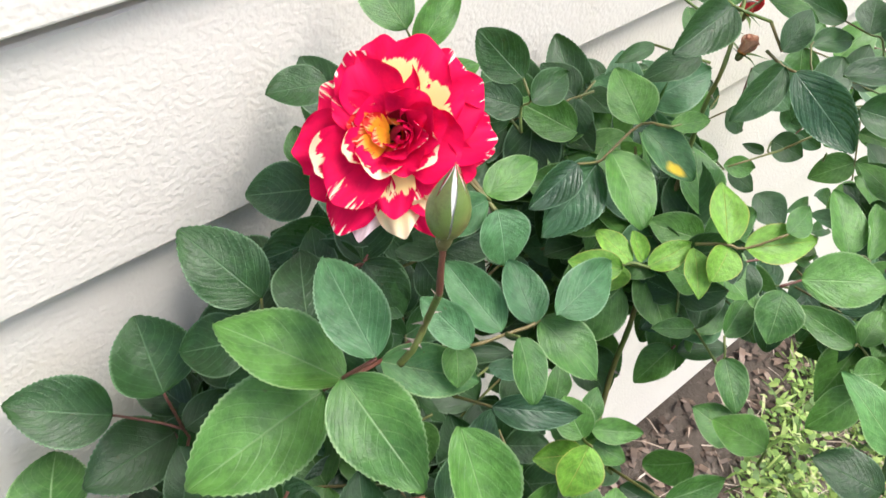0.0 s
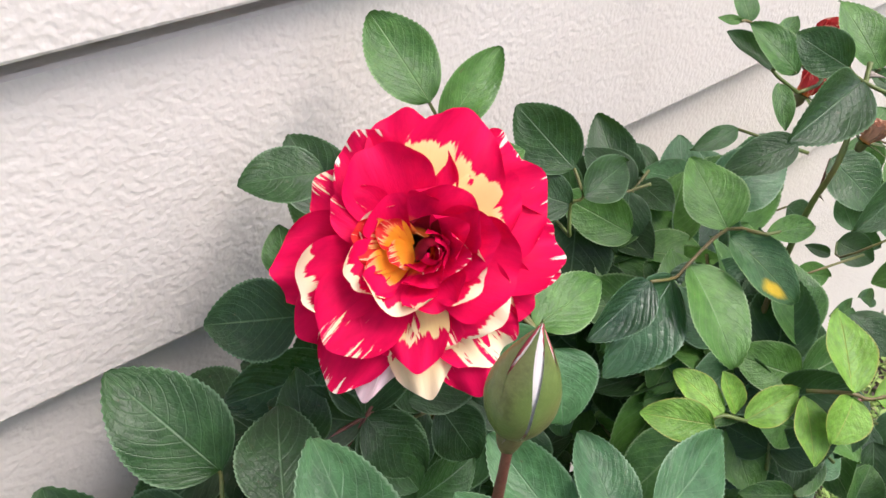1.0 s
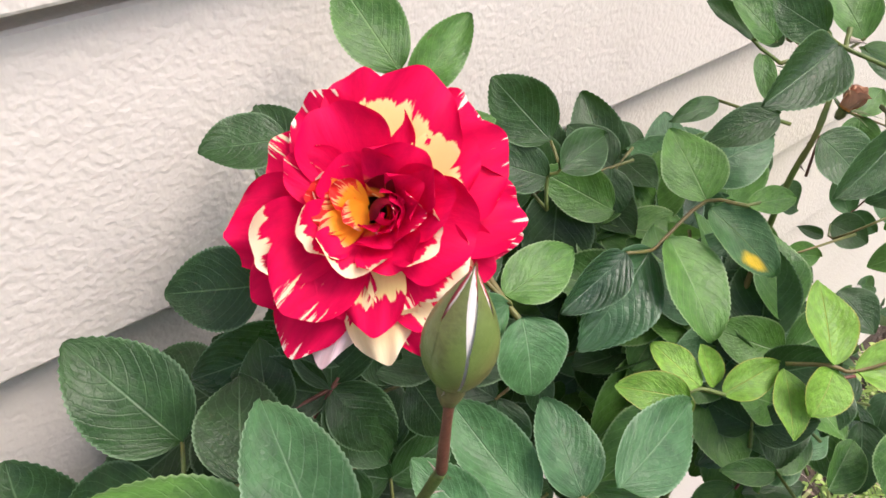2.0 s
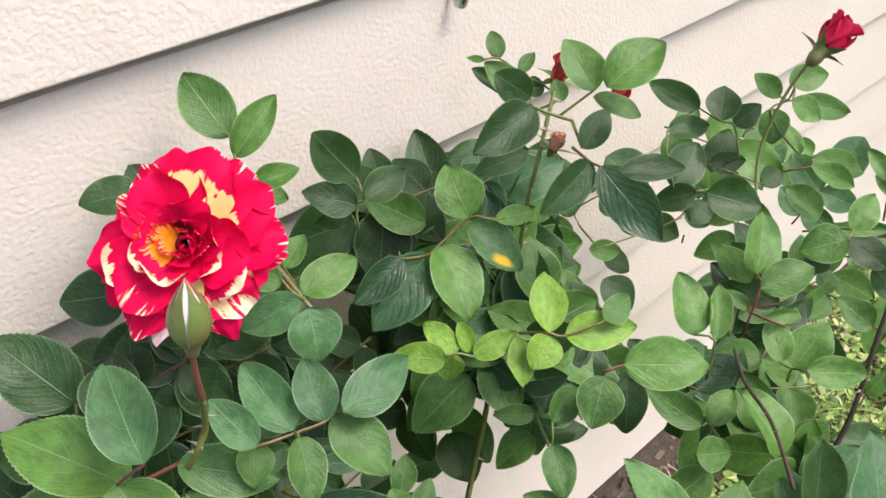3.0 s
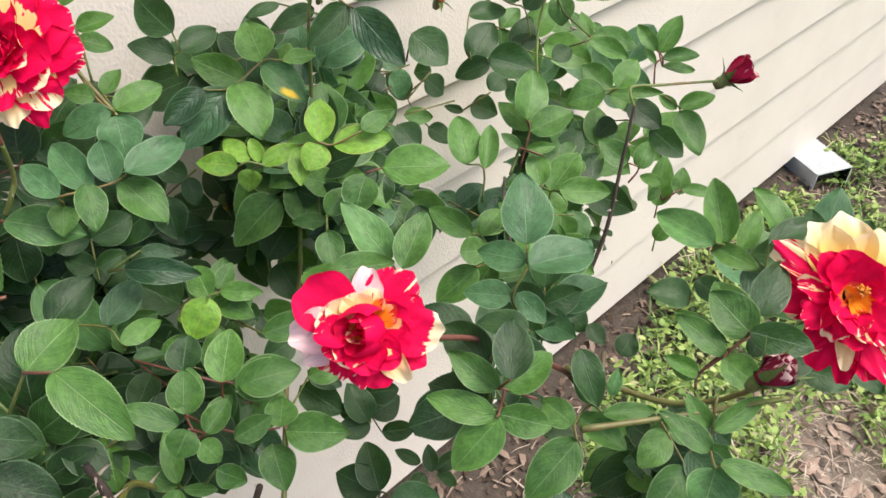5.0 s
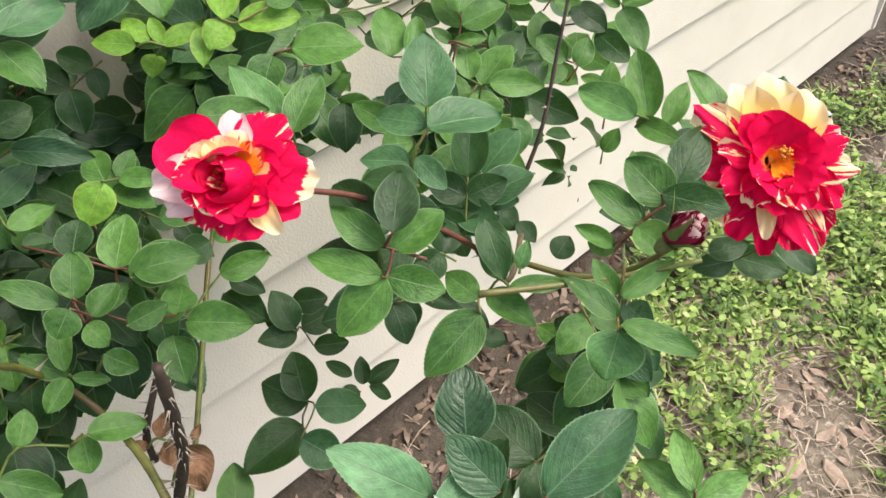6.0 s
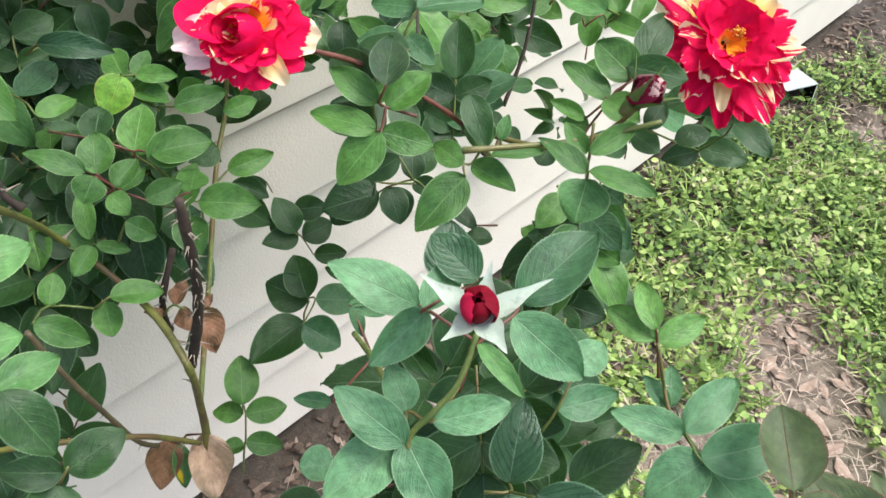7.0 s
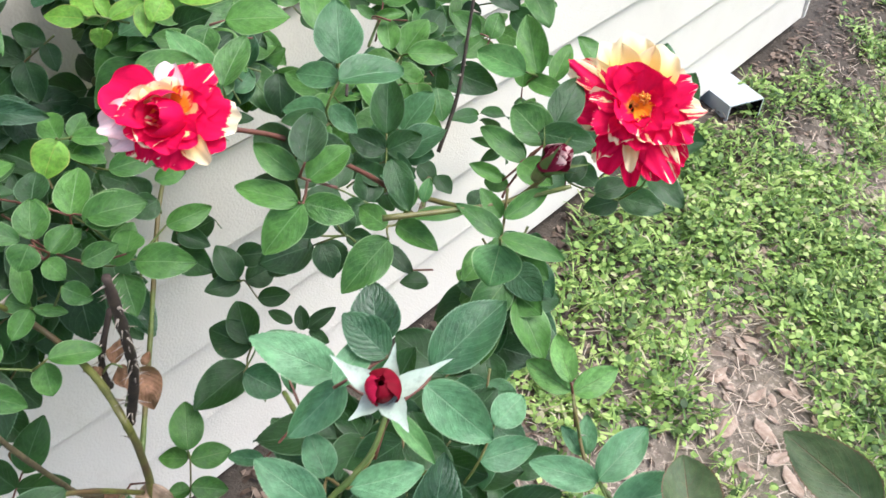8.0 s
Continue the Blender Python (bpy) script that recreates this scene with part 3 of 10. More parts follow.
def leaflet_mesh(seed, crumple=0.0):
    """A rose leaflet one metre long and wide: base at the origin, tip along y, toothed margin, folded a little along the midrib."""
    rng = random.Random(seed)
    n = 46
    fold, droop, twist = rng.uniform(0.12, 0.44), rng.uniform(0.02, 0.26), rng.uniform(-0.16, 0.16)
    peak, blunt = rng.uniform(0.40, 0.50), rng.uniform(1.65, 2.05)
    verts, uvs, faces = [], [], []
    cols = (-1.0, -0.55, 0.0, 0.55, 1.0)
    for i in range(n + 1):
        v = i / n
        k = (peak - v) / peak if v < peak else (v - peak) / (1 - peak)
        hw = 0.5 * (max(0.0, 1 - k ** 2.2) ** 0.62 if v < peak else max(0.0, 1 - k ** blunt) ** 0.80)
        for c in cols:
            h = hw
            y = v
            if abs(c) == 1.0 and 0 < i < n:
                h = hw + (0.0095 if i % 2 else -0.0055) + rng.uniform(-0.0025, 0.0025)
                y = v + (0.007 if i % 2 else 0.0)
            x = c * h + twist * v * v * 0.3
            z = fold * abs(c) * hw - droop * v * v + 0.055 * math.sin(5.0 * v + seed + 2 * c) * abs(c) + 0.018 * math.sin(11.0 * v + 3 * seed + 4 * c) * abs(c)
            z += crumple * (0.5 * c * c * hw + 0.16 * math.sin(6.0 * v + 2.5 * c + seed) + 0.09 * math.sin(13.0 * v - 4.0 * c + 2 * seed) * abs(c))
            x *= 1 - 0.3 * crumple * v
            verts.append((x, y, z))
            uvs.append((c, v))
    k = len(cols)
    for i in range(n):
        for j in range(k - 1):
            a = i * k + j
            faces.append((a, a + 1, a + 1 + k, a + k))
    return verts, faces, uvs


LEAF_MESH = {}
for key, material in LEAF.items():
    LEAF_MESH[key] = []
    for seed in range(9):
        me = mesh_from("leaflet_" + key, *leaflet_mesh(seed + 11, 0.9 if key in "xz" else 0.0))
        me.materials.append(material)
        LEAF_MESH[key].append(me)

count = [0]


def stalk(*points, on=None):
    """The stalk of one compound leaf, led from each leaflet's foot to the nearest next one; its leaflets hang on it."""
    left = [Vector(q) for q in points]
    o = left.pop(0)
    tree, chains = [o], [[o]]
    while left:
        u, q = min(((u, v) for u in tree for v in left), key=lambda e: (e[0] - e[1]).length)
        left.remove(q)
        tree.append(q)
        gap = (q - u).length
        if u is chains[-1][-1] and gap < 0.045:
            chains[-1].append(q)
        else:
            chains.append([u, q] if gap < 0.045 else [q])
    material = STEM["green"] if count[0] % 4 else STEM["red"]
    first = None
    for chain in chains:
        if len(chain) == 1:
            if first is not None:
                continue
            chain = [o - Vector((0.0, 0.0, 0.006)), o]
        p = chain[0]
        verts, faces, _ = tube_geo(chain, 0.0008, 0.0006, 5, 3)
        ob = put("leaf_stalk", mesh_from("leaf_stalk", [v - p for v in verts], faces), material, on or bush, Matrix.Translation(p))
        first = first or ob
    return first


def leaflet(on, kind, base, tip, width, normal):
    b, t, nrm = Vector(base), Vector(tip), Vector(normal)
    y = t - b
    length = y.length
    y.normalize()
    x = y.cross(nrm).normalized()
    z = x.cross(y)
    m = Matrix((x, y, z)).transposed().to_4x4()
    m.translation = b
    me = LEAF_MESH[kind][(count[0] * 5) % 9]
    count[0] += 1
    put("leaflet", me, None, on, m @ Matrix.Diagonal((width, length, 0.5 * (width + length), 1)))


def frond(kind, base, direction, normal, size):
    """A whole compound leaf of five leaflets that springs from base."""
    b, d, n = Vector(base), Vector(direction).normalized(), Vector(normal).normalized()
    side = d.cross(n)
    rng = random.Random(int(abs(b.x * 7919 + b.y * 3571 + b.z * 1933) * 100))
    sag = n * -0.12 * size
    p1, p2, p3 = b + d * 0.55 * size, b + d * 1.15 * size + sag * 0.4, b + d * 1.5 * size + sag
    on = stalk(b.lerp(p1, 0.55), p1, p2, p3)
    leaflet(on, kind, p3, p3 + d * size * rng.uniform(0.95, 1.2) + sag, size * rng.uniform(0.66, 0.80), n)
    for p, k in ((p2, 0.92), (p1, 0.72)):
        for s in (1, -1):
            out = (side * s + d * rng.uniform(0.25, 0.55) + n * rng.uniform(-0.25, 0.15)).normalized()
            tilt = (n + side * s * rng.uniform(-0.35, 0.2)).normalized()
            length = size * k * rng.uniform(0.85, 1.1)
            leaflet(on, kind, p, p + out * length, length * rng.uniform(0.66, 0.80), tilt)


def thorn_mesh():
    """A curved thorn one metre long along z."""
    verts, faces = [], []
    for j, (h, r) in enumerate(((0.0, 0.20), (0.3, 0.10), (0.65, 0.045))):
        for i in range(6):
            a = 2 * math.pi * i / 6
            verts.append((r * math.cos(a), 1.7 * r * math.sin(a) - 0.22 * h * h, h))
    verts.append((0, -0.22, 1.0))
    for j in range(2):
        faces += [(j * 6 + i, j * 6 + (i + 1) % 6, j * 6 + 6 + (i + 1) % 6, j * 6 + 6 + i) for i in range(6)]
    faces += [(12 + i, 12 + (i + 1) % 6, 18) for i in range(6)]
    return mesh_from("thorn", verts, faces)


THORN = thorn_mesh()


def cane(kind, r0, r1, *points, thorns=0, label="", parent=None, size=0.006):
    size = 0.0065 if kind == "dead" else min(size, 2.6 * r0)
    p = [Vector(q) for q in points]
    o = p[0]
    seed = int(abs(o.x * 977 + o.y * 313 + o.z * 571) * 10)
    verts, faces, line = tube_geo(p, r0, r1, 9, 6, 0.20 if kind == "dead" else 0.10, seed)
    ob = put("cane", mesh_from("cane", [v - o for v in verts], faces), STEM[kind], bush, Matrix.Translation(o), label)
    rng = random.Random(seed)
    if thorns:
        for _ in range(thorns):
            i = rng.randrange(1, len(line) - 1)
            ax = (line[i + 1] - line[i]).normalized()
            side = ax.orthogonal().normalized()
            side.rotate(Matrix.Rotation(rng.uniform(0, 6.283), 3, ax))
            r = r0 + (r1 - r0) * i / len(line)
            m = Matrix((side.cross(ax), ax, side)).transposed().to_4x4()
            m.translation = line[i] + side * r * 0.85
            s = size * rng.uniform(0.6, 1.3)
            w = s * (0.34 if kind == "dead" else 0.75)
            put("thorn", THORN, STEM["thorn"], ob, m @ Matrix.Diagonal((w, w, s, 1)))
    return ob


def petal_mesh(length, width, cup, curl, ruffle, seed, twist=0.0):
    rng = random.Random(seed)
    nu, nv = 14, 14
    verts, uvs, faces = [], [], []
    ph = rng.uniform(0, 6.28)
    notch = rng.uniform(-0.03, 0.09)
    skew = rng.uniform(-0.07, 0.07)
    fold = rng.uniform(-0.05, 0.05)
    for j in range(nv + 1):
        v = j / nv
        hw = 0.5 * width * math.sin(math.pi * (0.10 + 0.60 * v)) ** 0.9
        for i in range(nu + 1):
            u = 2 * i / nu - 1
            y = length * v * (1 - 0.22 * u * u * v - notch * (1 - abs(u)) * v + skew * u * v)
            x = hw * u * (1 - 0.05 * v)
            z = cup * width * (0.75 * u * u * (0.4 + v) + 0.25 * v) - curl * length * max(0.0, v - 0.55) ** 2 * 2.6 * (1 - 0.3 * abs(u))
            edge = v ** 3 + 0.4 * abs(u) ** 3 * v
            z += ruffle * length * edge * (math.sin(3.4 * u + ph) + 0.5 * math.sin(8.1 * u + 2 * ph))
            z += length * (fold * u * v + 0.025 * math.sin(5.0 * v + 3.0 * u + ph) * v)
            y += ruffle * length * 0.35 * edge * math.sin(6.3 * u + ph)
            x += twist * z
            verts.append((x, y, z))
            uvs.append((u, v))
    k = nu + 1
    for j in range(nv):
        for i in range(nu):
            a = j * k + i
            faces.append((a, a + 1, a + 1 + k, a + k))
    return mesh_from("petal", verts, faces, uvs)


def basis(axis, right=(1, 0, 0)):
    z = Vector(axis).normalized()
    x = (Vector(right) - z * Vector(right).dot(z)).normalized()
    return x, z.cross(x), z


def place_petal(flower, centre, frame3, az, tilt, r0, lift, me, material, roll=0.0):
    x, y, z = frame3
    a, t = radians(az), radians(tilt)
    rad = math.cos(a) * x + math.sin(a) * y
    d = rad * math.sin(t) + z * math.cos(t)
    n = z * math.sin(t) - rad * math.cos(t)
    s = d.cross(n)
    m = Matrix((s, d, n)).transposed().to_4x4() @ Matrix.Rotation(radians(roll), 4, "Y")
    m.translation = Vector(centre) + rad * r0 + z * lift
    put("petal", me, material, flower, m)


def calyx(name, centre, axis, r, length, label, sepals=5, spread=70, material="sepal", sep_len=None, sep_wide=0.62):
    """The green cup under a bloom, with its sepals; returns the part that carries the petals."""
    x, y, z = basis(axis)
    prof = [(0.0, -length), (0.30, -length), (0.42, -0.75 * length), (0.50, -0.5 * length), (0.46, -0.25 * length), (0.66, 0.0)]
    verts, faces = [], []
    for pr, h in prof:
        for k in range(12):
            a = 2 * math.pi * k / 12
            verts.append(r * max(pr, 0.02) * (math.cos(a) * x + math.sin(a) * y) + z * h)
    for j in range(len(prof) - 1):
        for k in range(12):
            faces.append((j * 12 + k, j * 12 + (k + 1) % 12, (j + 1) * 12 + (k + 1) % 12, (j + 1) * 12 + k))
    ob = put(name, mesh_from(name, verts, faces), STEM["sepal"], bush, Matrix.Translation(centre), label)
    L = sep_len or 2.2 * r
    for k in range(sepals):
        me = sepal_mesh(L, sep_wide * r, k)
        place_petal_named("sepal", ob, centre, (x, y, z), 360 * k / sepals + 20, spread, 0.45 * r, -0.1 * length, me, STEM[material])
    return ob


def place_petal_named(name, flower, centre, frame3, az, tilt, r0, lift, me, material):
    x, y, z = frame3
    a, t = radians(az), radians(tilt)
    rad = math.cos(a) * x + math.sin(a) * y
    d = rad * math.sin(t) + z * math.cos(t)
    n = z * math.sin(t) - rad * math.cos(t)
    m = Matrix((d.cross(n), d, n)).transposed().to_4x4()
    m.translation = Vector(centre) + rad * r0 + z * lift
    return put(name, me, material, flower, m)


def sepal_mesh(length, width, seed):
    rng = random.Random(seed)
    n = 9
    verts, faces = [], []
    bend = rng.uniform(-0.25, 0.15)
    for i in range(n + 1):
        v = i / n
        hw = width * 0.5 * (1 - v) ** 0.75 * (0.75 + 0.5 * math.sin(math.pi * min(1, v * 1.6)))
        for c in (-1, -0.4, 0.4, 1):
            verts.append((c * hw + 0.03 * length * math.sin(4 * v + seed), length * v, bend * length * v * v + 0.35 * hw * c * c))
    for i in range(n):
        for j in range(3):
            a = i * 4 + j
            faces.append((a, a + 1, a + 5, a + 4))
    return mesh_from("sepal", verts, faces)


def bloom(centre, axis, right, label):
    """A bloom's cup; petals are added one by one, azimuth from its right-hand side, tilt from its axis."""
    f3 = basis(axis, right)
    fl = calyx("rose_bloom", Vector(centre) - f3[2] * 0.010, axis, 0.009, 0.012, label, spread=118, sep_len=0.022)
    return fl, Vector(centre), f3


def petal(fl, az, tilt, length, width, kind, lift=0.0, cup=0.16, curl=0.14, ruffle=0.075, r0=0.004, roll=0.0, lean=None):
    ob, c, f3 = fl
    if lean:
        f3 = basis(f3[2] + lean[0] * f3[0] + lean[1] * f3[1], f3[0])
    me = petal_mesh(length, width, cup, curl, ruffle, int(az * 7 + tilt * 131 + length * 9000) % 9973, 0.1)
    place_petal(ob, c, f3, az, tilt, r0, lift, me, PETAL[kind], roll)


def stamens(fl, az, dist, rad, lift=0.006):
    ob, c0, f3 = fl
    rng = random.Random(4)
    verts, faces = [], []
    c = f3[2] * lift + dist * (math.cos(radians(az)) * f3[0] + math.sin(radians(az)) * f3[1])
    for k in range(46):
        a, q = rng.uniform(0, 6.283), rad * math.sqrt(rng.random())
        top = c + q * (math.cos(a) * f3[0] + math.sin(a) * f3[1]) + f3[2] * rng.uniform(0.004, 0.009)
        v, f, _ = tube_geo([c + 0.3 * (top - c), 0.5 * (c + top), top], 0.00025, 0.0006, 5, 2)
        faces += [tuple(i + len(verts) for i in q2) for q2 in f]
        verts += v
    for ring, (rr, h) in enumerate(((0.9 * rad + 0.003, 0.001), (0.6 * rad, 0.0035), (0.0001, 0.0045))):
        i0 = len(verts)
        for k in range(12):
            a = 2 * math.pi * k / 12
            verts.append(c + f3[2] * (h - 0.004) + rr * (math.cos(a) * f3[0] + math.sin(a) * f3[1]))
        if ring:
            faces += [(i0 - 12 + k, i0 - 12 + (k + 1) % 12, i0 + (k + 1) % 12, i0 + k) for k in range(12)]
    put("stamen_tuft", mesh_from("stamen_tuft", verts, faces), PETAL_CORE_STAMEN, ob, Matrix.Translation(c0), "orange stamens in the heart of the bloom")


PETAL_CORE_STAMEN = stem_material("stamen_orange", (0.75, 0.22, 0.02), (0.90, 0.45, 0.06))


def heart(parent, c, f3, r, length, kinds, mouth=0.35, turn=0.0):
    """The tight heart of a bloom or bud: petals wrapped round one another, each a little inside the last."""
    x, y, z = f3
    for k, kind in enumerate(kinds):
        verts, faces, uvs = [], [], []
        nv, nu = 10, 14
        grow, az = 1.0 - 0.13 * k, 2.1 * k + turn
        half = 1.5 if k < len(kinds) - 1 else 2.6
        for j in range(nv + 1):
            v = j / nv
            rr = r * grow * (math.sin(math.pi * (0.22 + 0.50 * v)) ** 0.8 if v < 0.75 else math.sin(math.pi * 0.595) ** 0.8 * (1 - (1 - mouth) * ((v - 0.75) / 0.25) ** 1.6 * 0.75))
            for i in range(nu + 1):
                u = 2 * i / nu - 1
                a = az + half * u
                lip = 0.06 * length * (math.sin(4 * u + k) + 0.5 * math.sin(9 * u + 2 * k)) * v ** 3 + (0.0 if k else -0.04 * length)
                flare = 1 + 0.05 * u * (1 if k % 2 else -1) + 0.14 * abs(u) ** 4 * v + 0.05 * v ** 4 * math.sin(6 * u + k)
                verts.append(rr * flare * (math.cos(a) * x + math.sin(a) * y) + z * (length * v * (1 - 0.10 * u * u * v) * (1 - 0.035 * k) + lip))
                uvs.append((u, 0.35 + 0.55 * v))
        for j in range(nv):
            for i in range(nu):
                q = j * (nu + 1) + i
                faces.append((q, q + 1, q + nu + 2, q + nu + 1))
        put("petal", mesh_from("petal", verts, faces, uvs), PETAL[kind], parent, Matrix.Translation(c))


def bud(centre, axis, r, length, petal, label, sepals=5, sep_spread=12, sep_mat="sepal", sep_len=None, open_tip=0.0, seed=1, sep_wide=0.62, tight=False):
    """A closed or half-open bud: wrapped petals in a cup of sepals."""
    rng = random.Random(seed)
    c = Vector(centre)
    f3 = basis(axis)
    ob = calyx("rose_bud", c, axis, r, 0.45 * length, label, sepals, sep_spread, sep_mat, sep_len, sep_wide)
    if tight:
        heart(ob, c, f3, r, length, (petal, "crimson" if petal == "dark" else petal, petal, petal, petal), 0.1)
        return ob
    for k in range(6):
        layer = k / 5
        me = petal_mesh(length * (1.0 - 0.12 * layer), r * (2.3 - 0.9 * layer), 0.42, 0.10 + open_tip, 0.03 + 0.3 * open_tip, seed * 31 + k)
        place_petal(ob, c, f3, 137 * k, 4 + open_tip * 30 * (1 - layer), r * (0.72 - 0.55 * layer), 0.0, me, PETAL[petal])
    return ob


def bud_profile(v):
    return max(0.02, math.sin(math.pi * min(1.0, 0.16 + 0.84 * v)) ** 0.9 * (1.30 - 0.62 * v))


def closed_bud(centre, axis, r, length, label):
    """A pointed bud whose sepals still wrap the petals."""
    x, y, z = basis(axis)
    c = Vector(centre)

    def shell(name, parent, az, half, grow, material, v1=1.0):
        verts, faces, uvs = [], [], []
        nv, nu = 12, 8
        for j in range(nv + 1):
            v = v1 * j / nv
            h = half * (1.0 if half > 3 else max(0.0, 1 - max(0.0, v - 0.45) / 0.62) ** 0.7)
            for i in range(nu + 1):
                a = az + h * (2 * i / nu - 1)
                rr = r * bud_profile(v) * grow
                verts.append(rr * (math.cos(a) * x + math.sin(a) * y) + z * length * v)
                uvs.append((2 * i / nu - 1, 0.4 + 0.5 * v))
        for j in range(nv):
            for i in range(nu):
                k = j * (nu + 1) + i
                faces.append((k, k + 1, k + nu + 2, k + nu + 1))
        return put(name, mesh_from(name, verts, faces, uvs), material, parent, Matrix.Translation(c))

    ob = calyx("rose_bud", c, axis, r * 0.9, 0.28 * length, label, sepals=0)
    shell("petal", ob, 0.0, math.pi, 0.995, PETAL["blush"])
    for k in range(5):
        shell("sepal", ob, 2 * math.pi * k / 5 + 0.977, 0.59 if k in (2, 3) else 0.95, 1.03 + 0.012 * (k % 2), STEM["bronze"], 1.04)
    return ob

# leaves, stalk by stalk
s = stalk((0.2685, 0.2561, 0.8743), (0.2457, 0.2455, 0.8915), (0.2258, 0.2532, 0.8829), (0.2269, 0.2396, 0.9024), (0.2226, 0.2348, 0.9130), (0.2304, 0.2270, 0.9249))
leaflet(s, "m", (0.2258, 0.2532, 0.8829), (0.1698, 0.2515, 0.8781), 0.0369, (-0.06, -0.33, 0.94))
leaflet(s, "m", (0.2269, 0.2396, 0.9024), (0.2028, 0.2800, 0.9166), 0.0265, (0.04, -0.35, 0.93))
leaflet(s, "m", (0.2226, 0.2348, 0.9130), (0.2229, 0.1933, 0.8988), 0.0284, (-0.34, -0.35, 0.87))
leaflet(s, "b", (0.2304, 0.2270, 0.9249), (0.2351, 0.2617, 0.9412), 0.0214, (-0.22, -0.42, 0.88))
leaflet(s, "l", (0.2457, 0.2455, 0.8915), (0.2721, 0.2195, 0.8854), 0.0194, (-0.26, -0.51, 0.82))
s = stalk((0.2250, 0.2915, 0.8758), (0.2229, 0.3000, 0.8692), (0.2314, 0.3031, 0.8848), (0.2357, 0.2761, 0.8925))
leaflet(s, "d", (0.2314, 0.3031, 0.8848), (0.2161, 0.3297, 0.9118), 0.0294, (-0.12, -0.77, 0.62))
leaflet(s, "d", (0.2357, 0.2761, 0.8925), (0.2485, 0.3009, 0.9046), 0.0234, (-0.3, -0.32, 0.9))
leaflet(s, "d", (0.2229, 0.3000, 0.8692), (0.1973, 0.3150, 0.8657), 0.0258, (-0.36, -0.48, 0.8))
s = stalk((0.1900, 0.3219, 0.7904), (0.1921, 0.3370, 0.7864), (0.1923, 0.3210, 0.8082), (0.1712, 0.3454, 0.8109), (0.1886, 0.3185, 0.8418))
leaflet(s, "d", (0.1886, 0.3185, 0.8418), (0.1922, 0.3409, 0.8680), 0.0349, (-0.03, -0.78, 0.62))
leaflet(s, "d", (0.1712, 0.3454, 0.8109), (0.1352, 0.3604, 0.8321), 0.0317, (0.17, -0.7, 0.7))
leaflet(s, "d", (0.1921, 0.3370, 0.7864), (0.1475, 0.3317, 0.7947), 0.0336, (0.23, -0.39, 0.89))
leaflet(s, "d", (0.1923, 0.3210, 0.8082), (0.2219, 0.3252, 0.8072), 0.0181, (0.11, -0.46, 0.88))
s = stalk((0.1228, 0.3266, 0.7676), (0.1284, 0.3372, 0.7735))
leaflet(s, "m", (0.1284, 0.3372, 0.7735), (0.1425, 0.3639, 0.7880), 0.0362, (-0.12, -0.31, 0.94))
s = stalk((0.2855, 0.3221, 0.9349), (0.2887, 0.3334, 0.9449))
leaflet(s, "d", (0.2887, 0.3334, 0.9449), (0.2655, 0.3405, 0.9474), 0.0183, (-0.04, -0.55, 0.83))
s = stalk((0.2707, 0.3017, 0.9100), (0.2657, 0.3136, 0.9160))
leaflet(s, "d", (0.2657, 0.3136, 0.9160), (0.2423, 0.3249, 0.9178), 0.0236, (-0.26, -0.72, 0.64))
s = stalk((0.3278, 0.3074, 0.9092), (0.3325, 0.3208, 0.9353), (0.3371, 0.3363, 0.9220), (0.3293, 0.3274, 0.9475), (0.3364, 0.3433, 0.9476))
leaflet(s, "m", (0.3360, 0.3423, 0.9481), (0.3293, 0.3656, 0.9726), 0.0232, (-0.38, -0.72, 0.58))
leaflet(s, "m", (0.3297, 0.3284, 0.9470), (0.3533, 0.3295, 0.9691), 0.0153, (-0.5, -0.65, 0.57))
leaflet(s, "m", (0.3325, 0.3208, 0.9353), (0.3522, 0.3136, 0.9394), 0.0114, (-0.36, -0.59, 0.72))
leaflet(s, "m", (0.3371, 0.3363, 0.9220), (0.3518, 0.3245, 0.9174), 0.0129, (-0.29, -0.64, 0.71))
s = stalk((0.3793, 0.3087, 0.8939), (0.3822, 0.3133, 0.9044), (0.3850, 0.3215, 0.8918), (0.3851, 0.3105, 0.9082), (0.3862, 0.3178, 0.9163))
leaflet(s, "d", (0.3862, 0.3178, 0.9163), (0.3786, 0.3427, 0.9335), 0.0234, (-0.63, -0.56, 0.53))
leaflet(s, "d", (0.3822, 0.3133, 0.9044), (0.3616, 0.3277, 0.9142), 0.0183, (-0.2, -0.73, 0.65))
leaflet(s, "d", (0.3851, 0.3105, 0.9082), (0.4124, 0.3110, 0.9148), 0.0169, (-0.15, -0.7, 0.7))
leaflet(s, "d", (0.3850, 0.3215, 0.8918), (0.3679, 0.3298, 0.8893), 0.0103, (-0.44, -0.77, 0.47))
s = stalk((0.2595, 0.2381, 0.8934), (0.2706, 0.2326, 0.8947), (0.2665, 0.2211, 0.9081), (0.2801, 0.2178, 0.9071), (0.2762, 0.2090, 0.9171), (0.2906, 0.2144, 0.9080), (0.2982, 0.2164, 0.9079))
leaflet(s, "b", (0.2953, 0.2091, 0.9138), (0.3305, 0.2118, 0.9168), 0.0180, (-0.02, -0.58, 0.82))
leaflet(s, "m", (0.2949, 0.2160, 0.9060), (0.3013, 0.1886, 0.8957), 0.0201, (-0.01, -0.35, 0.94))
leaflet(s, "b", (0.2906, 0.2144, 0.9080), (0.2967, 0.2347, 0.9212), 0.0162, (-0.24, -0.47, 0.85))
leaflet(s, "b", (0.2811, 0.2206, 0.9048), (0.2791, 0.2502, 0.9175), 0.0171, (-0.33, -0.39, 0.86))
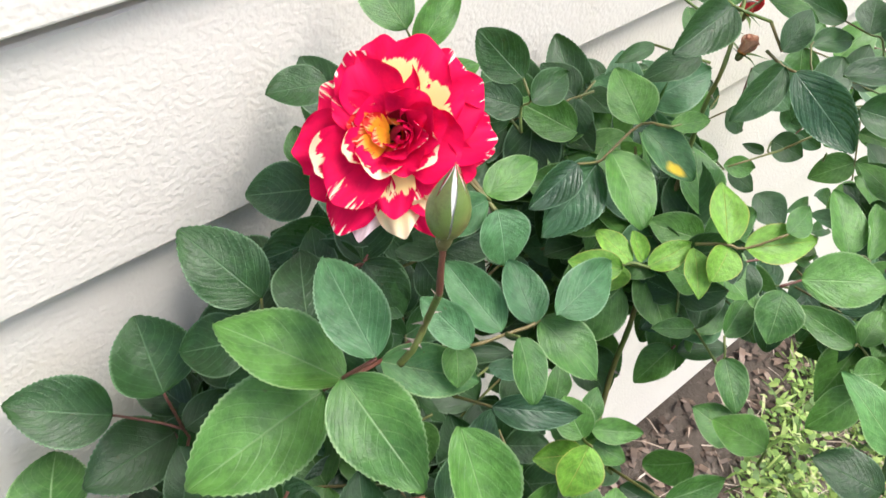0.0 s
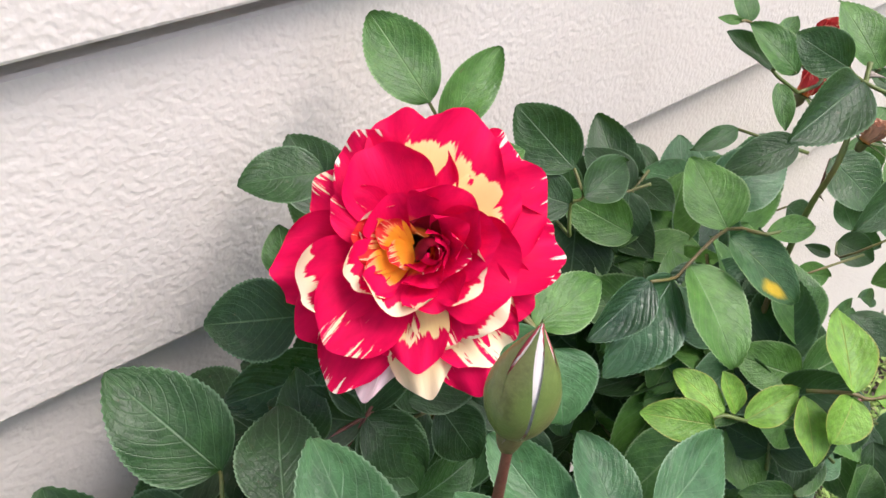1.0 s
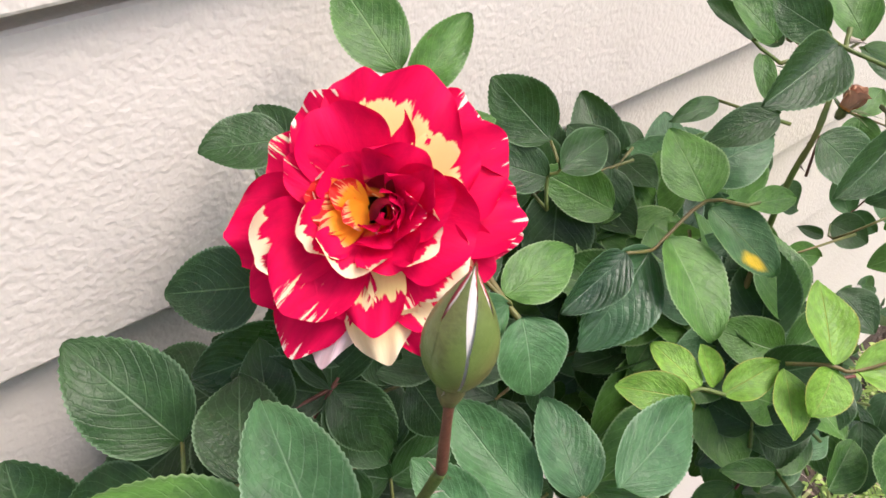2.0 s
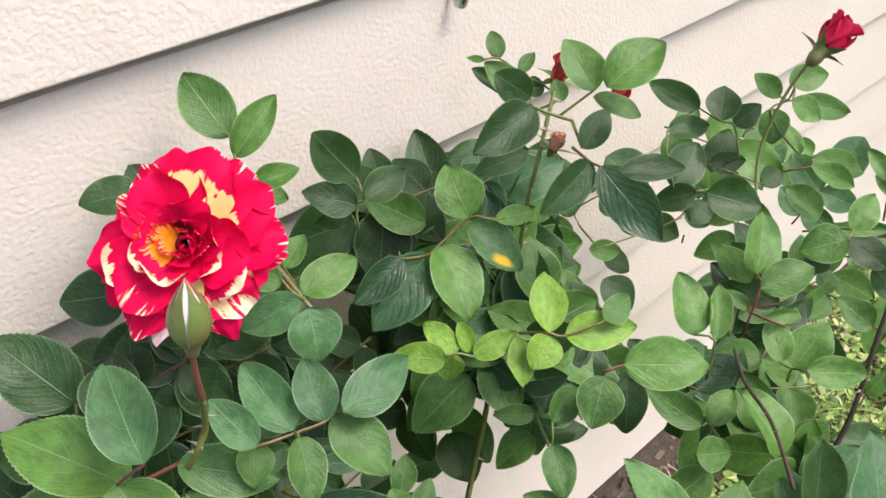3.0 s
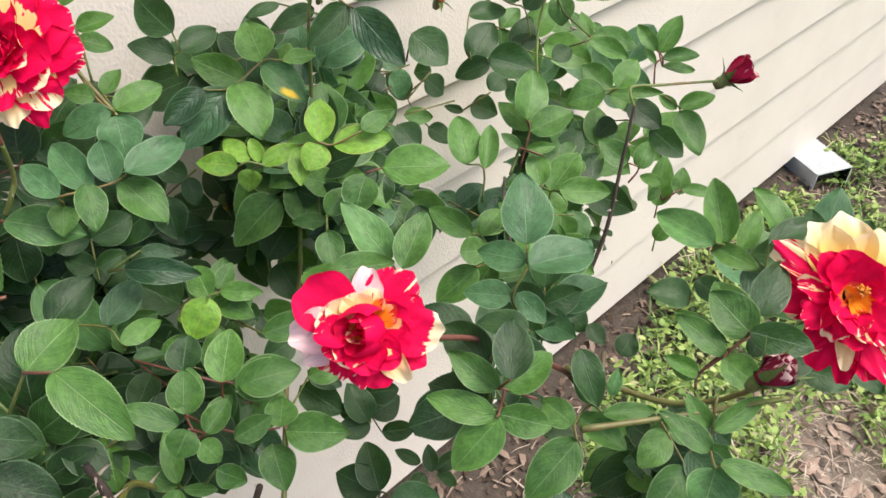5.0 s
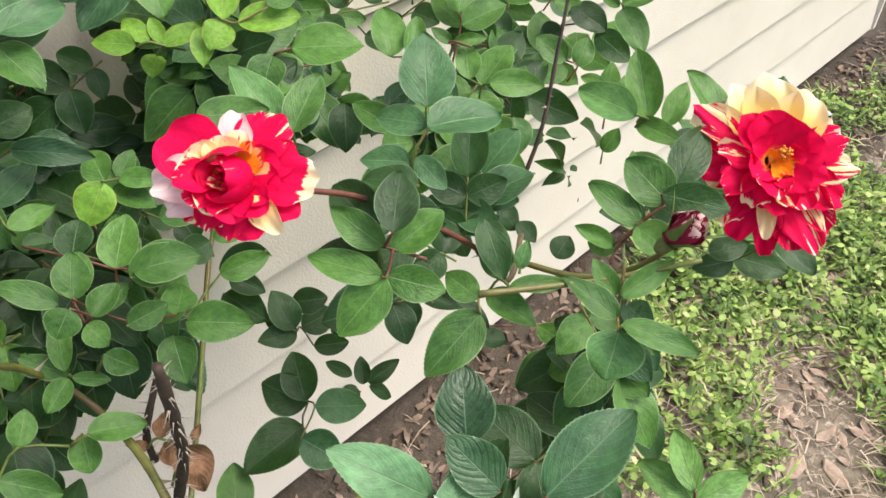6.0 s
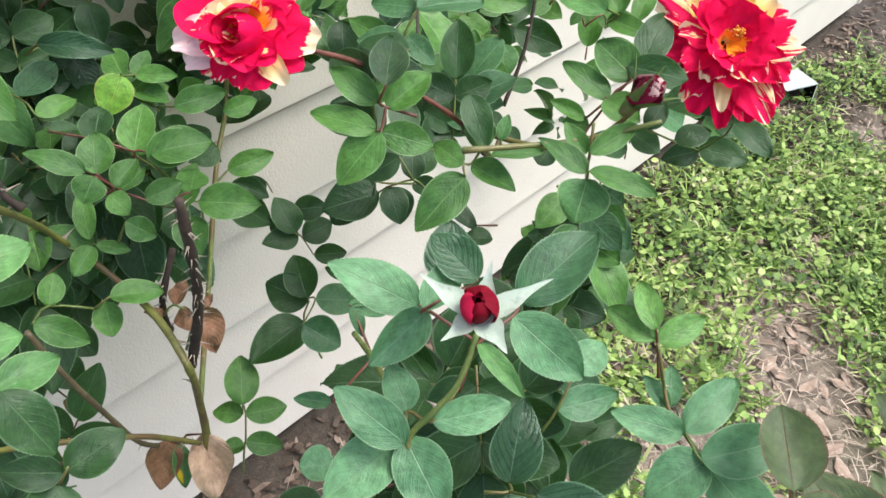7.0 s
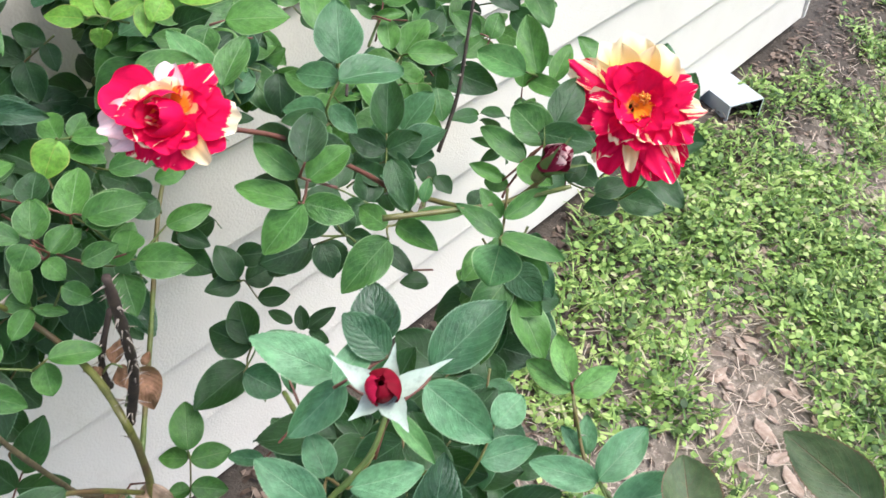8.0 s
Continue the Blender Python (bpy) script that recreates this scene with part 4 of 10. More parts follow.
leaflet(s, "m", (0.2762, 0.2090, 0.9171), (0.2700, 0.1911, 0.9046), 0.0144, (0, -0.57, 0.82))
leaflet(s, "b", (0.2665, 0.2211, 0.9081), (0.2606, 0.2409, 0.9201), 0.0138, (-0.3, -0.56, 0.77))
leaflet(s, "m", (0.2706, 0.2326, 0.8947), (0.2630, 0.2205, 0.8880), 0.0143, (0.04, -0.5, 0.86))
s = stalk((0.3166, 0.2947, 0.9277), (0.3168, 0.2784, 0.9167), (0.3264, 0.2923, 0.9089), (0.3232, 0.2751, 0.9079), (0.3187, 0.2689, 0.9129))
leaflet(s, "b", (0.3186, 0.2634, 0.9114), (0.3137, 0.2480, 0.8957), 0.0231, (-0.21, -0.66, 0.72))
leaflet(s, "b", (0.3187, 0.2689, 0.9129), (0.2935, 0.2747, 0.9052), 0.0171, (-0.34, -0.74, 0.58))
leaflet(s, "m", (0.3232, 0.2751, 0.9079), (0.3520, 0.2728, 0.9145), 0.0178, (-0.23, -0.47, 0.85))
leaflet(s, "m", (0.3264, 0.2923, 0.9089), (0.3401, 0.2967, 0.9192), 0.0112, (-0.48, -0.37, 0.8))
leaflet(s, "m", (0.3168, 0.2784, 0.9167), (0.3052, 0.2876, 0.9212), 0.0119, (-0.23, -0.65, 0.73))
s = stalk((0.4467, 0.2400, 0.9610), (0.4423, 0.2292, 0.9537), (0.4338, 0.2518, 0.9671), (0.4413, 0.2596, 0.9660))
leaflet(s, "d", (0.4338, 0.2518, 0.9671), (0.3998, 0.2528, 0.9566), 0.0196, (-0.22, -0.72, 0.66))
leaflet(s, "d", (0.4413, 0.2596, 0.9660), (0.4335, 0.2766, 0.9728), 0.0157, (-0.72, -0.51, 0.46))
leaflet(s, "d", (0.4423, 0.2292, 0.9537), (0.4578, 0.2290, 0.9678), 0.0129, (-0.55, -0.57, 0.61))
s = stalk((0.4456, 0.2370, 0.9491), (0.4504, 0.2296, 0.9432), (0.4501, 0.2236, 0.9439), (0.4219, 0.1958, 0.9674))
leaflet(s, "d", (0.4219, 0.1958, 0.9674), (0.4445, 0.1806, 0.9698), 0.0118, (-0.36, -0.4, 0.84))
leaflet(s, "d", (0.4496, 0.2288, 0.9438), (0.4209, 0.2263, 0.9295), 0.0171, (-0.24, -0.75, 0.62))
leaflet(s, "g", (0.4508, 0.2245, 0.9433), (0.4540, 0.1873, 0.9218), 0.0218, (-0.65, -0.42, 0.64))
s = stalk((0.4619, 0.2684, 0.9209), (0.4461, 0.2907, 0.9256))
leaflet(s, "d", (0.4587, 0.2722, 0.9244), (0.4312, 0.2837, 0.9167), 0.0153, (-0.39, -0.37, 0.84))
leaflet(s, "d", (0.4461, 0.2907, 0.9256), (0.4239, 0.2933, 0.9243), 0.0085, (-0.12, -0.7, 0.7))
s = stalk((0.4318, 0.2540, 0.9097), (0.4196, 0.2555, 0.9102), (0.4152, 0.2680, 0.9066), (0.3970, 0.2694, 0.8983), (0.3880, 0.2680, 0.8980), (0.3742, 0.2693, 0.9027), (0.4263, 0.3113, 0.8706))
leaflet(s, "g", (0.3887, 0.2692, 0.8971), (0.3511, 0.2605, 0.8784), 0.0257, (-0.18, -0.7, 0.69))
leaflet(s, "g", (0.3742, 0.2693, 0.9027), (0.3467, 0.2701, 0.8904), 0.0159, (-0.29, -0.74, 0.61))
leaflet(s, "m", (0.3963, 0.2682, 0.8992), (0.3895, 0.2351, 0.8827), 0.0266, (-0.08, -0.43, 0.9))
leaflet(s, "m", (0.4263, 0.3113, 0.8706), (0.4030, 0.3332, 0.8883), 0.0218, (-0.33, -0.78, 0.54))
leaflet(s, "m", (0.4152, 0.2680, 0.9066), (0.4210, 0.2922, 0.9235), 0.0241, (-0.41, -0.45, 0.79))
leaflet(s, "y", (0.4130, 0.2651, 0.9061), (0.4207, 0.2357, 0.8939), 0.0198, (-0.39, -0.43, 0.81))
leaflet(s, "m", (0.4196, 0.2555, 0.9102), (0.4393, 0.2474, 0.9114), 0.0099, (-0.26, -0.51, 0.82))
s = stalk((0.3875, 0.2192, 0.8672), (0.3780, 0.2243, 0.8715), (0.3721, 0.2291, 0.8740), (0.3669, 0.2317, 0.8722), (0.3811, 0.2414, 0.8579))
leaflet(s, "n", (0.3652, 0.2290, 0.8746), (0.3482, 0.2449, 0.8780), 0.0140, (-0.38, -0.56, 0.74))
leaflet(s, "n", (0.3724, 0.2295, 0.8736), (0.3688, 0.2479, 0.8824), 0.0121, (-0.29, -0.46, 0.84))
leaflet(s, "n", (0.3811, 0.2414, 0.8579), (0.3718, 0.2354, 0.8510), 0.0148, (-0.39, -0.36, 0.85))
leaflet(s, "n", (0.3787, 0.2279, 0.8711), (0.3803, 0.2377, 0.8821), 0.0089, (-0.22, -0.71, 0.67))
leaflet(s, "n", (0.3780, 0.2243, 0.8715), (0.3986, 0.2177, 0.8794), 0.0121, (-0.44, -0.49, 0.75))
s = stalk((0.3987, 0.2165, 0.8789), (0.4045, 0.2056, 0.8838), (0.4104, 0.1997, 0.8820), (0.4241, 0.1897, 0.8900))
leaflet(s, "n", (0.4041, 0.2051, 0.8843), (0.4227, 0.2237, 0.8987), 0.0175, (-0.19, -0.48, 0.86))
leaflet(s, "n", (0.4104, 0.1997, 0.8820), (0.4381, 0.1803, 0.8861), 0.0183, (-0.41, -0.42, 0.81))
leaflet(s, "n", (0.4054, 0.2044, 0.8820), (0.3915, 0.1981, 0.8752), 0.0172, (-0.15, -0.55, 0.82))
leaflet(s, "n", (0.3982, 0.2162, 0.8773), (0.3858, 0.1993, 0.8677), 0.0132, (-0.12, -0.41, 0.9))
leaflet(s, "m", (0.4241, 0.1897, 0.8900), (0.4435, 0.1896, 0.8942), 0.0126, (-0.17, -0.56, 0.81))
s = stalk((0.4180, 0.1813, 0.8681), (0.4269, 0.1769, 0.8699))
leaflet(s, "m", (0.4272, 0.1772, 0.8696), (0.4535, 0.1491, 0.8753), 0.0247, (-0.48, -0.27, 0.84))
leaflet(s, "m", (0.4155, 0.1786, 0.8692), (0.3976, 0.1685, 0.8573), 0.0212, (-0.34, -0.39, 0.85))
s = stalk((0.3901, 0.1827, 0.8332), (0.3863, 0.1800, 0.8441), (0.3917, 0.1859, 0.8495), (0.4040, 0.2045, 0.8278))
leaflet(s, "m", (0.3917, 0.1859, 0.8495), (0.4105, 0.1900, 0.8569), 0.0144, (-0.19, -0.58, 0.79))
leaflet(s, "m", (0.4040, 0.2045, 0.8278), (0.3872, 0.2166, 0.8290), 0.0101, (-0.29, -0.48, 0.83))
leaflet(s, "m", (0.3863, 0.1800, 0.8441), (0.3755, 0.1611, 0.8333), 0.0163, (-0.25, -0.37, 0.9))
s = stalk((0.3662, 0.0940, 0.8735), (0.3645, 0.0926, 0.8853), (0.3689, 0.1062, 0.8795), (0.3151, 0.0812, 0.9220), (0.3724, 0.1559, 0.8204))
leaflet(s, "l", (0.3689, 0.1062, 0.8795), (0.3621, 0.1312, 0.9049), 0.0184, (-0.23, -0.72, 0.65))
leaflet(s, "m", (0.3634, 0.0915, 0.8870), (0.3861, 0.1000, 0.9049), 0.0167, (-0.45, -0.43, 0.78))
leaflet(s, "m", (0.3724, 0.1559, 0.8204), (0.3649, 0.1750, 0.8315), 0.0187, (-0.25, -0.55, 0.79))
leaflet(s, "m", (0.3159, 0.0822, 0.9206), (0.3394, 0.0685, 0.9203), 0.0133, (-0.36, -0.64, 0.68))
s = stalk((0.5029, 0.3634, 0.5452), (0.4870, 0.3453, 0.5777))
leaflet(s, "d", (0.4870, 0.3453, 0.5777), (0.4451, 0.3617, 0.5655), 0.0292, (-0.43, -0.58, 0.69))
s = stalk((0.3260, 0.1837, 0.8062), (0.3231, 0.2062, 0.8135), (0.3250, 0.1996, 0.8240), (0.3261, 0.2045, 0.8209), (0.3167, 0.1972, 0.8277), (0.3130, 0.1904, 0.8338))
leaflet(s, "n", (0.3141, 0.1927, 0.8311), (0.2963, 0.1855, 0.8169), 0.0208, (-0.29, -0.65, 0.71))
leaflet(s, "m", (0.3219, 0.2038, 0.8164), (0.3340, 0.1835, 0.8094), 0.0141, (-0.27, -0.45, 0.85))
leaflet(s, "m", (0.3167, 0.1972, 0.8277), (0.3184, 0.2132, 0.8385), 0.0167, (-0.45, -0.46, 0.77))
leaflet(s, "m", (0.3261, 0.2045, 0.8209), (0.3404, 0.2095, 0.8302), 0.0109, (-0.26, -0.62, 0.74))
leaflet(s, "m", (0.3250, 0.1996, 0.8240), (0.3412, 0.1829, 0.8250), 0.0117, (-0.44, -0.38, 0.81))
s = stalk((0.2852, 0.2460, 0.8335), (0.3048, 0.2454, 0.8377), (0.2866, 0.2249, 0.8482))
leaflet(s, "g", (0.2866, 0.2249, 0.8482), (0.3151, 0.1985, 0.8453), 0.0147, (-0.46, -0.57, 0.68))
leaflet(s, "g", (0.3048, 0.2454, 0.8377), (0.3209, 0.2344, 0.8324), 0.0095, (-0.16, -0.61, 0.78))
s = stalk((0.2700, 0.2109, 0.8109), (0.2669, 0.2056, 0.8206), (0.2646, 0.2139, 0.8288), (0.2370, 0.1990, 0.8603))
leaflet(s, "g", (0.2646, 0.2139, 0.8288), (0.2954, 0.2293, 0.8342), 0.0178, (0.08, -0.47, 0.88))
leaflet(s, "m", (0.2668, 0.2054, 0.8208), (0.2918, 0.2067, 0.8216), 0.0118, (0, -0.53, 0.85))
leaflet(s, "d", (0.2370, 0.1992, 0.8602), (0.2638, 0.2038, 0.8725), 0.0197, (-0.28, -0.51, 0.81))
s = stalk((0.2922, 0.1548, 0.7913), (0.2945, 0.1571, 0.8072), (0.3006, 0.1512, 0.8061), (0.2811, 0.1704, 0.8152), (0.2677, 0.1972, 0.8138))
leaflet(s, "d", (0.2677, 0.1972, 0.8138), (0.2830, 0.1922, 0.8108), 0.0094, (0.08, -0.32, 0.94))
leaflet(s, "d", (0.2813, 0.1711, 0.8144), (0.2930, 0.1834, 0.8256), 0.0188, (-0.33, -0.44, 0.83))
leaflet(s, "m", (0.2945, 0.1571, 0.8072), (0.3130, 0.1734, 0.8234), 0.0210, (-0.35, -0.42, 0.84))
leaflet(s, "m", (0.3006, 0.1512, 0.8061), (0.3293, 0.1359, 0.8107), 0.0233, (-0.32, -0.34, 0.89))
s = stalk((0.2911, 0.1400, 0.7831), (0.2787, 0.1500, 0.7931), (0.3041, 0.1224, 0.7937), (0.2693, 0.1506, 0.8094))
leaflet(s, "m", (0.2697, 0.1516, 0.8079), (0.2829, 0.1661, 0.8222), 0.0173, (-0.23, -0.57, 0.79))
leaflet(s, "m", (0.2787, 0.1500, 0.7931), (0.2966, 0.1541, 0.8000), 0.0116, (-0.3, -0.27, 0.92))
leaflet(s, "m", (0.3041, 0.1224, 0.7937), (0.3175, 0.1367, 0.7972), 0.0174, (0.02, -0.25, 0.97))
s = stalk((0.1997, 0.1376, 0.8843), (0.2096, 0.1327, 0.9038), (0.1944, 0.1681, 0.8942), (0.2161, 0.1750, 0.9637))
leaflet(s, "m", (0.2096, 0.1327, 0.9038), (0.2342, 0.1395, 0.9125), 0.0209, (-0.22, -0.35, 0.91))
leaflet(s, "m", (0.1944, 0.1681, 0.8942), (0.2093, 0.1721, 0.8981), 0.0176, (-0.07, -0.54, 0.84))
leaflet(s, "m", (0.2161, 0.1750, 0.9637), (0.2105, 0.1516, 0.9401), 0.0177, (-0.07, -0.7, 0.71))
s = stalk((0.6411, 0.2460, 0.8560), (0.6441, 0.2562, 0.8733), (0.6326, 0.2612, 0.8790), (0.6453, 0.2633, 0.8327), (0.6397, 0.2809, 0.8767), (0.6114, 0.2840, 0.8687), (0.5864, 0.2570, 0.8509))
leaflet(s, "d", (0.6377, 0.2794, 0.8779), (0.6241, 0.3129, 0.8884), 0.0182, (-0.66, -0.45, 0.6))
leaflet(s, "d", (0.6326, 0.2612, 0.8790), (0.6485, 0.2710, 0.8956), 0.0221, (-0.57, -0.34, 0.75))
leaflet(s, "d", (0.6441, 0.2562, 0.8733), (0.6583, 0.2490, 0.8872), 0.0162, (-0.73, -0.45, 0.51))
leaflet(s, "d", (0.6114, 0.2840, 0.8687), (0.6382, 0.2690, 0.8720), 0.0172, (-0.39, -0.53, 0.76))
leaflet(s, "d", (0.5881, 0.2585, 0.8496), (0.6158, 0.2625, 0.8705), 0.0260, (-0.46, -0.53, 0.72))
leaflet(s, "d", (0.6453, 0.2633, 0.8327), (0.6680, 0.2678, 0.8565), 0.0224, (-0.61, -0.43, 0.66))
s = stalk((0.5482, 0.2866, 0.8513), (0.5587, 0.2916, 0.8685))
leaflet(s, "d", (0.5587, 0.2916, 0.8685), (0.5669, 0.2618, 0.8544), 0.0308, (-0.37, -0.48, 0.8))
s = stalk((0.6130, 0.2284, 0.8547), (0.5959, 0.2459, 0.8495), (0.5768, 0.2310, 0.8657))
leaflet(s, "d", (0.5959, 0.2459, 0.8495), (0.5757, 0.2634, 0.8381), 0.0176, (-0.68, -0.39, 0.62))
leaflet(s, "d", (0.5768, 0.2310, 0.8657), (0.5991, 0.2048, 0.8588), 0.0258, (-0.5, -0.59, 0.63))
s = stalk((0.6712, 0.2385, 0.8672), (0.6778, 0.2504, 0.8758), (0.6881, 0.2452, 0.8804), (0.6639, 0.2334, 0.8944), (0.6848, 0.2425, 0.8938), (0.6593, 0.2395, 0.8960), (0.6993, 0.2300, 0.8408))
leaflet(s, "m", (0.6778, 0.2504, 0.8758), (0.6709, 0.2368, 0.8584), 0.0219, (-0.56, -0.53, 0.64))
leaflet(s, "m", (0.6593, 0.2395, 0.8960), (0.6528, 0.2561, 0.9079), 0.0133, (-0.57, -0.61, 0.55))
leaflet(s, "m", (0.7015, 0.2534, 0.8852), (0.7226, 0.2376, 0.8932), 0.0199, (-0.58, -0.41, 0.71))
leaflet(s, "m", (0.6713, 0.2343, 0.8895), (0.6998, 0.2066, 0.8854), 0.0170, (-0.52, -0.63, 0.58))
leaflet(s, "m", (0.6639, 0.2334, 0.8944), (0.6735, 0.2148, 0.8865), 0.0168, (-0.43, -0.53, 0.73))
leaflet(s, "m", (0.6993, 0.2300, 0.8408), (0.7070, 0.2467, 0.8558), 0.0109, (-0.5, -0.44, 0.75))
s = stalk((0.6599, 0.2215, 0.8490), (0.6645, 0.2081, 0.8575), (0.6742, 0.2123, 0.8570))
leaflet(s, "m", (0.6742, 0.2123, 0.8570), (0.7014, 0.1848, 0.8505), 0.0194, (-0.4, -0.56, 0.72))
leaflet(s, "m", (0.6645, 0.2081, 0.8575), (0.6864, 0.1826, 0.8460), 0.0150, (-0.41, -0.64, 0.65))
s = stalk((0.6522, 0.1946, 0.8191), (0.6645, 0.1831, 0.8216), (0.6788, 0.1894, 0.8124), (0.6473, 0.1660, 0.8403), (0.6947, 0.2002, 0.8033), (0.6194, 0.1589, 0.8524))
leaflet(s, "m", (0.6947, 0.2002, 0.8033), (0.6886, 0.2268, 0.8206), 0.0228, (-0.32, -0.56, 0.76))
leaflet(s, "m", (0.6473, 0.1660, 0.8403), (0.6693, 0.1665, 0.8575), 0.0185, (-0.52, -0.51, 0.69))
leaflet(s, "m", (0.6194, 0.1589, 0.8524), (0.5990, 0.1753, 0.8444), 0.0235, (-0.55, -0.31, 0.78))
leaflet(s, "m", (0.6645, 0.1831, 0.8216), (0.6922, 0.1511, 0.8268), 0.0107, (-0.57, -0.38, 0.73))
leaflet(s, "m", (0.6788, 0.1894, 0.8124), (0.6914, 0.1636, 0.8033), 0.0154, (-0.55, -0.5, 0.67))
s = stalk((0.5482, 0.1723, 0.8112), (0.5612, 0.1764, 0.8359), (0.5740, 0.1864, 0.8269), (0.5646, 0.1821, 0.8406))
leaflet(s, "m", (0.5648, 0.1823, 0.8404), (0.5859, 0.1956, 0.8681), 0.0262, (-0.35, -0.71, 0.61))
leaflet(s, "m", (0.5740, 0.1864, 0.8269), (0.5747, 0.2168, 0.8390), 0.0191, (-0.34, -0.34, 0.88))
leaflet(s, "m", (0.5610, 0.1762, 0.8361), (0.5865, 0.1608, 0.8501), 0.0210, (-0.58, -0.25, 0.77))
s = stalk((0.5051, 0.1678, 0.8087), (0.5111, 0.1727, 0.8309), (0.5052, 0.1823, 0.8320))
leaflet(s, "m", (0.5044, 0.1816, 0.8328), (0.5197, 0.2048, 0.8551), 0.0239, (-0.28, -0.56, 0.78))
leaflet(s, "m", (0.5119, 0.1734, 0.8301), (0.5328, 0.1885, 0.8481), 0.0141, (-0.26, -0.57, 0.78))
s = stalk((0.5383, 0.1375, 0.8078), (0.5412, 0.1385, 0.8152), (0.5400, 0.1314, 0.8202), (0.5351, 0.1439, 0.8202))
leaflet(s, "m", (0.5356, 0.1442, 0.8197), (0.5494, 0.1620, 0.8353), 0.0167, (-0.34, -0.45, 0.83))
leaflet(s, "m", (0.5412, 0.1385, 0.8152), (0.5640, 0.1364, 0.8370), 0.0240, (-0.68, -0.22, 0.69))
leaflet(s, "m", (0.5394, 0.1311, 0.8207), (0.5645, 0.1062, 0.8211), 0.0183, (-0.5, -0.49, 0.71))
s = stalk((0.6074, 0.1198, 0.7988), (0.6152, 0.1178, 0.8083), (0.6120, 0.1255, 0.8108))
leaflet(s, "m", (0.6113, 0.1252, 0.8113), (0.6016, 0.1449, 0.8251), 0.0177, (-0.48, -0.65, 0.59))
leaflet(s, "m", (0.6159, 0.1181, 0.8077), (0.6282, 0.1208, 0.8245), 0.0158, (-0.6, -0.59, 0.54))
s = stalk((0.6818, 0.1688, 0.7973), (0.6863, 0.1766, 0.8073), (0.6815, 0.1830, 0.7905), (0.6888, 0.1544, 0.7931))
leaflet(s, "d", (0.6863, 0.1766, 0.8073), (0.6889, 0.1459, 0.8000), 0.0242, (-0.47, -0.24, 0.85))
leaflet(s, "d", (0.6888, 0.1544, 0.7931), (0.6934, 0.1237, 0.7797), 0.0220, (-0.69, -0.37, 0.62))
leaflet(s, "d", (0.6815, 0.1830, 0.7905), (0.6639, 0.1866, 0.7833), 0.0180, (-0.41, -0.36, 0.84))
s = stalk((0.6771, 0.1438, 0.8318), (0.6782, 0.1302, 0.8278), (0.6822, 0.1301, 0.8211))
leaflet(s, "m", (0.6782, 0.1302, 0.8278), (0.7012, 0.1145, 0.8347), 0.0136, (-0.54, -0.49, 0.69))
leaflet(s, "m", (0.6766, 0.1303, 0.8260), (0.6756, 0.1469, 0.8320), 0.0092, (-0.69, -0.28, 0.67))
leaflet(s, "m", (0.6726, 0.1260, 0.8274), (0.6618, 0.0961, 0.8108), 0.0235, (-0.38, -0.34, 0.86))
s = stalk((0.6328, 0.1034, 0.7785), (0.6291, 0.1061, 0.7896), (0.6441, 0.0962, 0.7870), (0.6737, 0.1102, 0.7592))
leaflet(s, "m", (0.6737, 0.1102, 0.7592), (0.6860, 0.1182, 0.7757), 0.0148, (-0.68, -0.31, 0.66))
leaflet(s, "m", (0.6441, 0.0962, 0.7870), (0.6592, 0.0765, 0.7874), 0.0101, (-0.53, -0.39, 0.75))
leaflet(s, "m", (0.6343, 0.1074, 0.7912), (0.6279, 0.1227, 0.7936), 0.0098, (-0.56, -0.35, 0.75))
leaflet(s, "m", (0.6291, 0.1061, 0.7896), (0.6201, 0.1082, 0.7830), 0.0089, (-0.61, -0.21, 0.77))
s = stalk((0.6954, 0.1625, 0.8253), (0.6982, 0.1666, 0.8413), (0.7108, 0.1670, 0.8345), (0.7064, 0.1660, 0.8441), (0.7000, 0.1687, 0.8512), (0.7186, 0.1766, 0.8399))
leaflet(s, "m", (0.7206, 0.1776, 0.8387), (0.7378, 0.1750, 0.8666), 0.0176, (-0.82, -0.32, 0.48))
leaflet(s, "m", (0.7000, 0.1687, 0.8512), (0.7005, 0.1897, 0.8658), 0.0120, (-0.76, -0.36, 0.54))
leaflet(s, "m", (0.7061, 0.1659, 0.8443), (0.7279, 0.1468, 0.8461), 0.0121, (-0.48, -0.48, 0.74))
leaflet(s, "m", (0.7108, 0.1670, 0.8345), (0.7313, 0.1487, 0.8315), 0.0096, (-0.38, -0.56, 0.73))
leaflet(s, "m", (0.6982, 0.1666, 0.8413), (0.7001, 0.1791, 0.8509), 0.0060, (-0.59, -0.43, 0.68))
s = stalk((0.3969, 0.0474, 0.8678), (0.3949, 0.0509, 0.8762), (0.4039, 0.0497, 0.8901), (0.4082, 0.0543, 0.8880), (0.4122, 0.0582, 0.8932))
leaflet(s, "b", (0.4131, 0.0588, 0.8923), (0.4292, 0.0769, 0.9176), 0.0254, (-0.4, -0.6, 0.69))
leaflet(s, "b", (0.4032, 0.0493, 0.8909), (0.4353, 0.0351, 0.8939), 0.0224, (-0.2, -0.26, 0.95))
leaflet(s, "b", (0.4082, 0.0543, 0.8880), (0.3965, 0.0755, 0.8881), 0.0151, (-0.58, -0.32, 0.75))
leaflet(s, "b", (0.3949, 0.0509, 0.8762), (0.3806, 0.0684, 0.8771), 0.0141, (-0.45, -0.4, 0.8))
leaflet(s, "b", (0.3953, 0.0479, 0.8802), (0.3971, 0.0314, 0.8716), 0.0113, (-0.52, -0.44, 0.74))
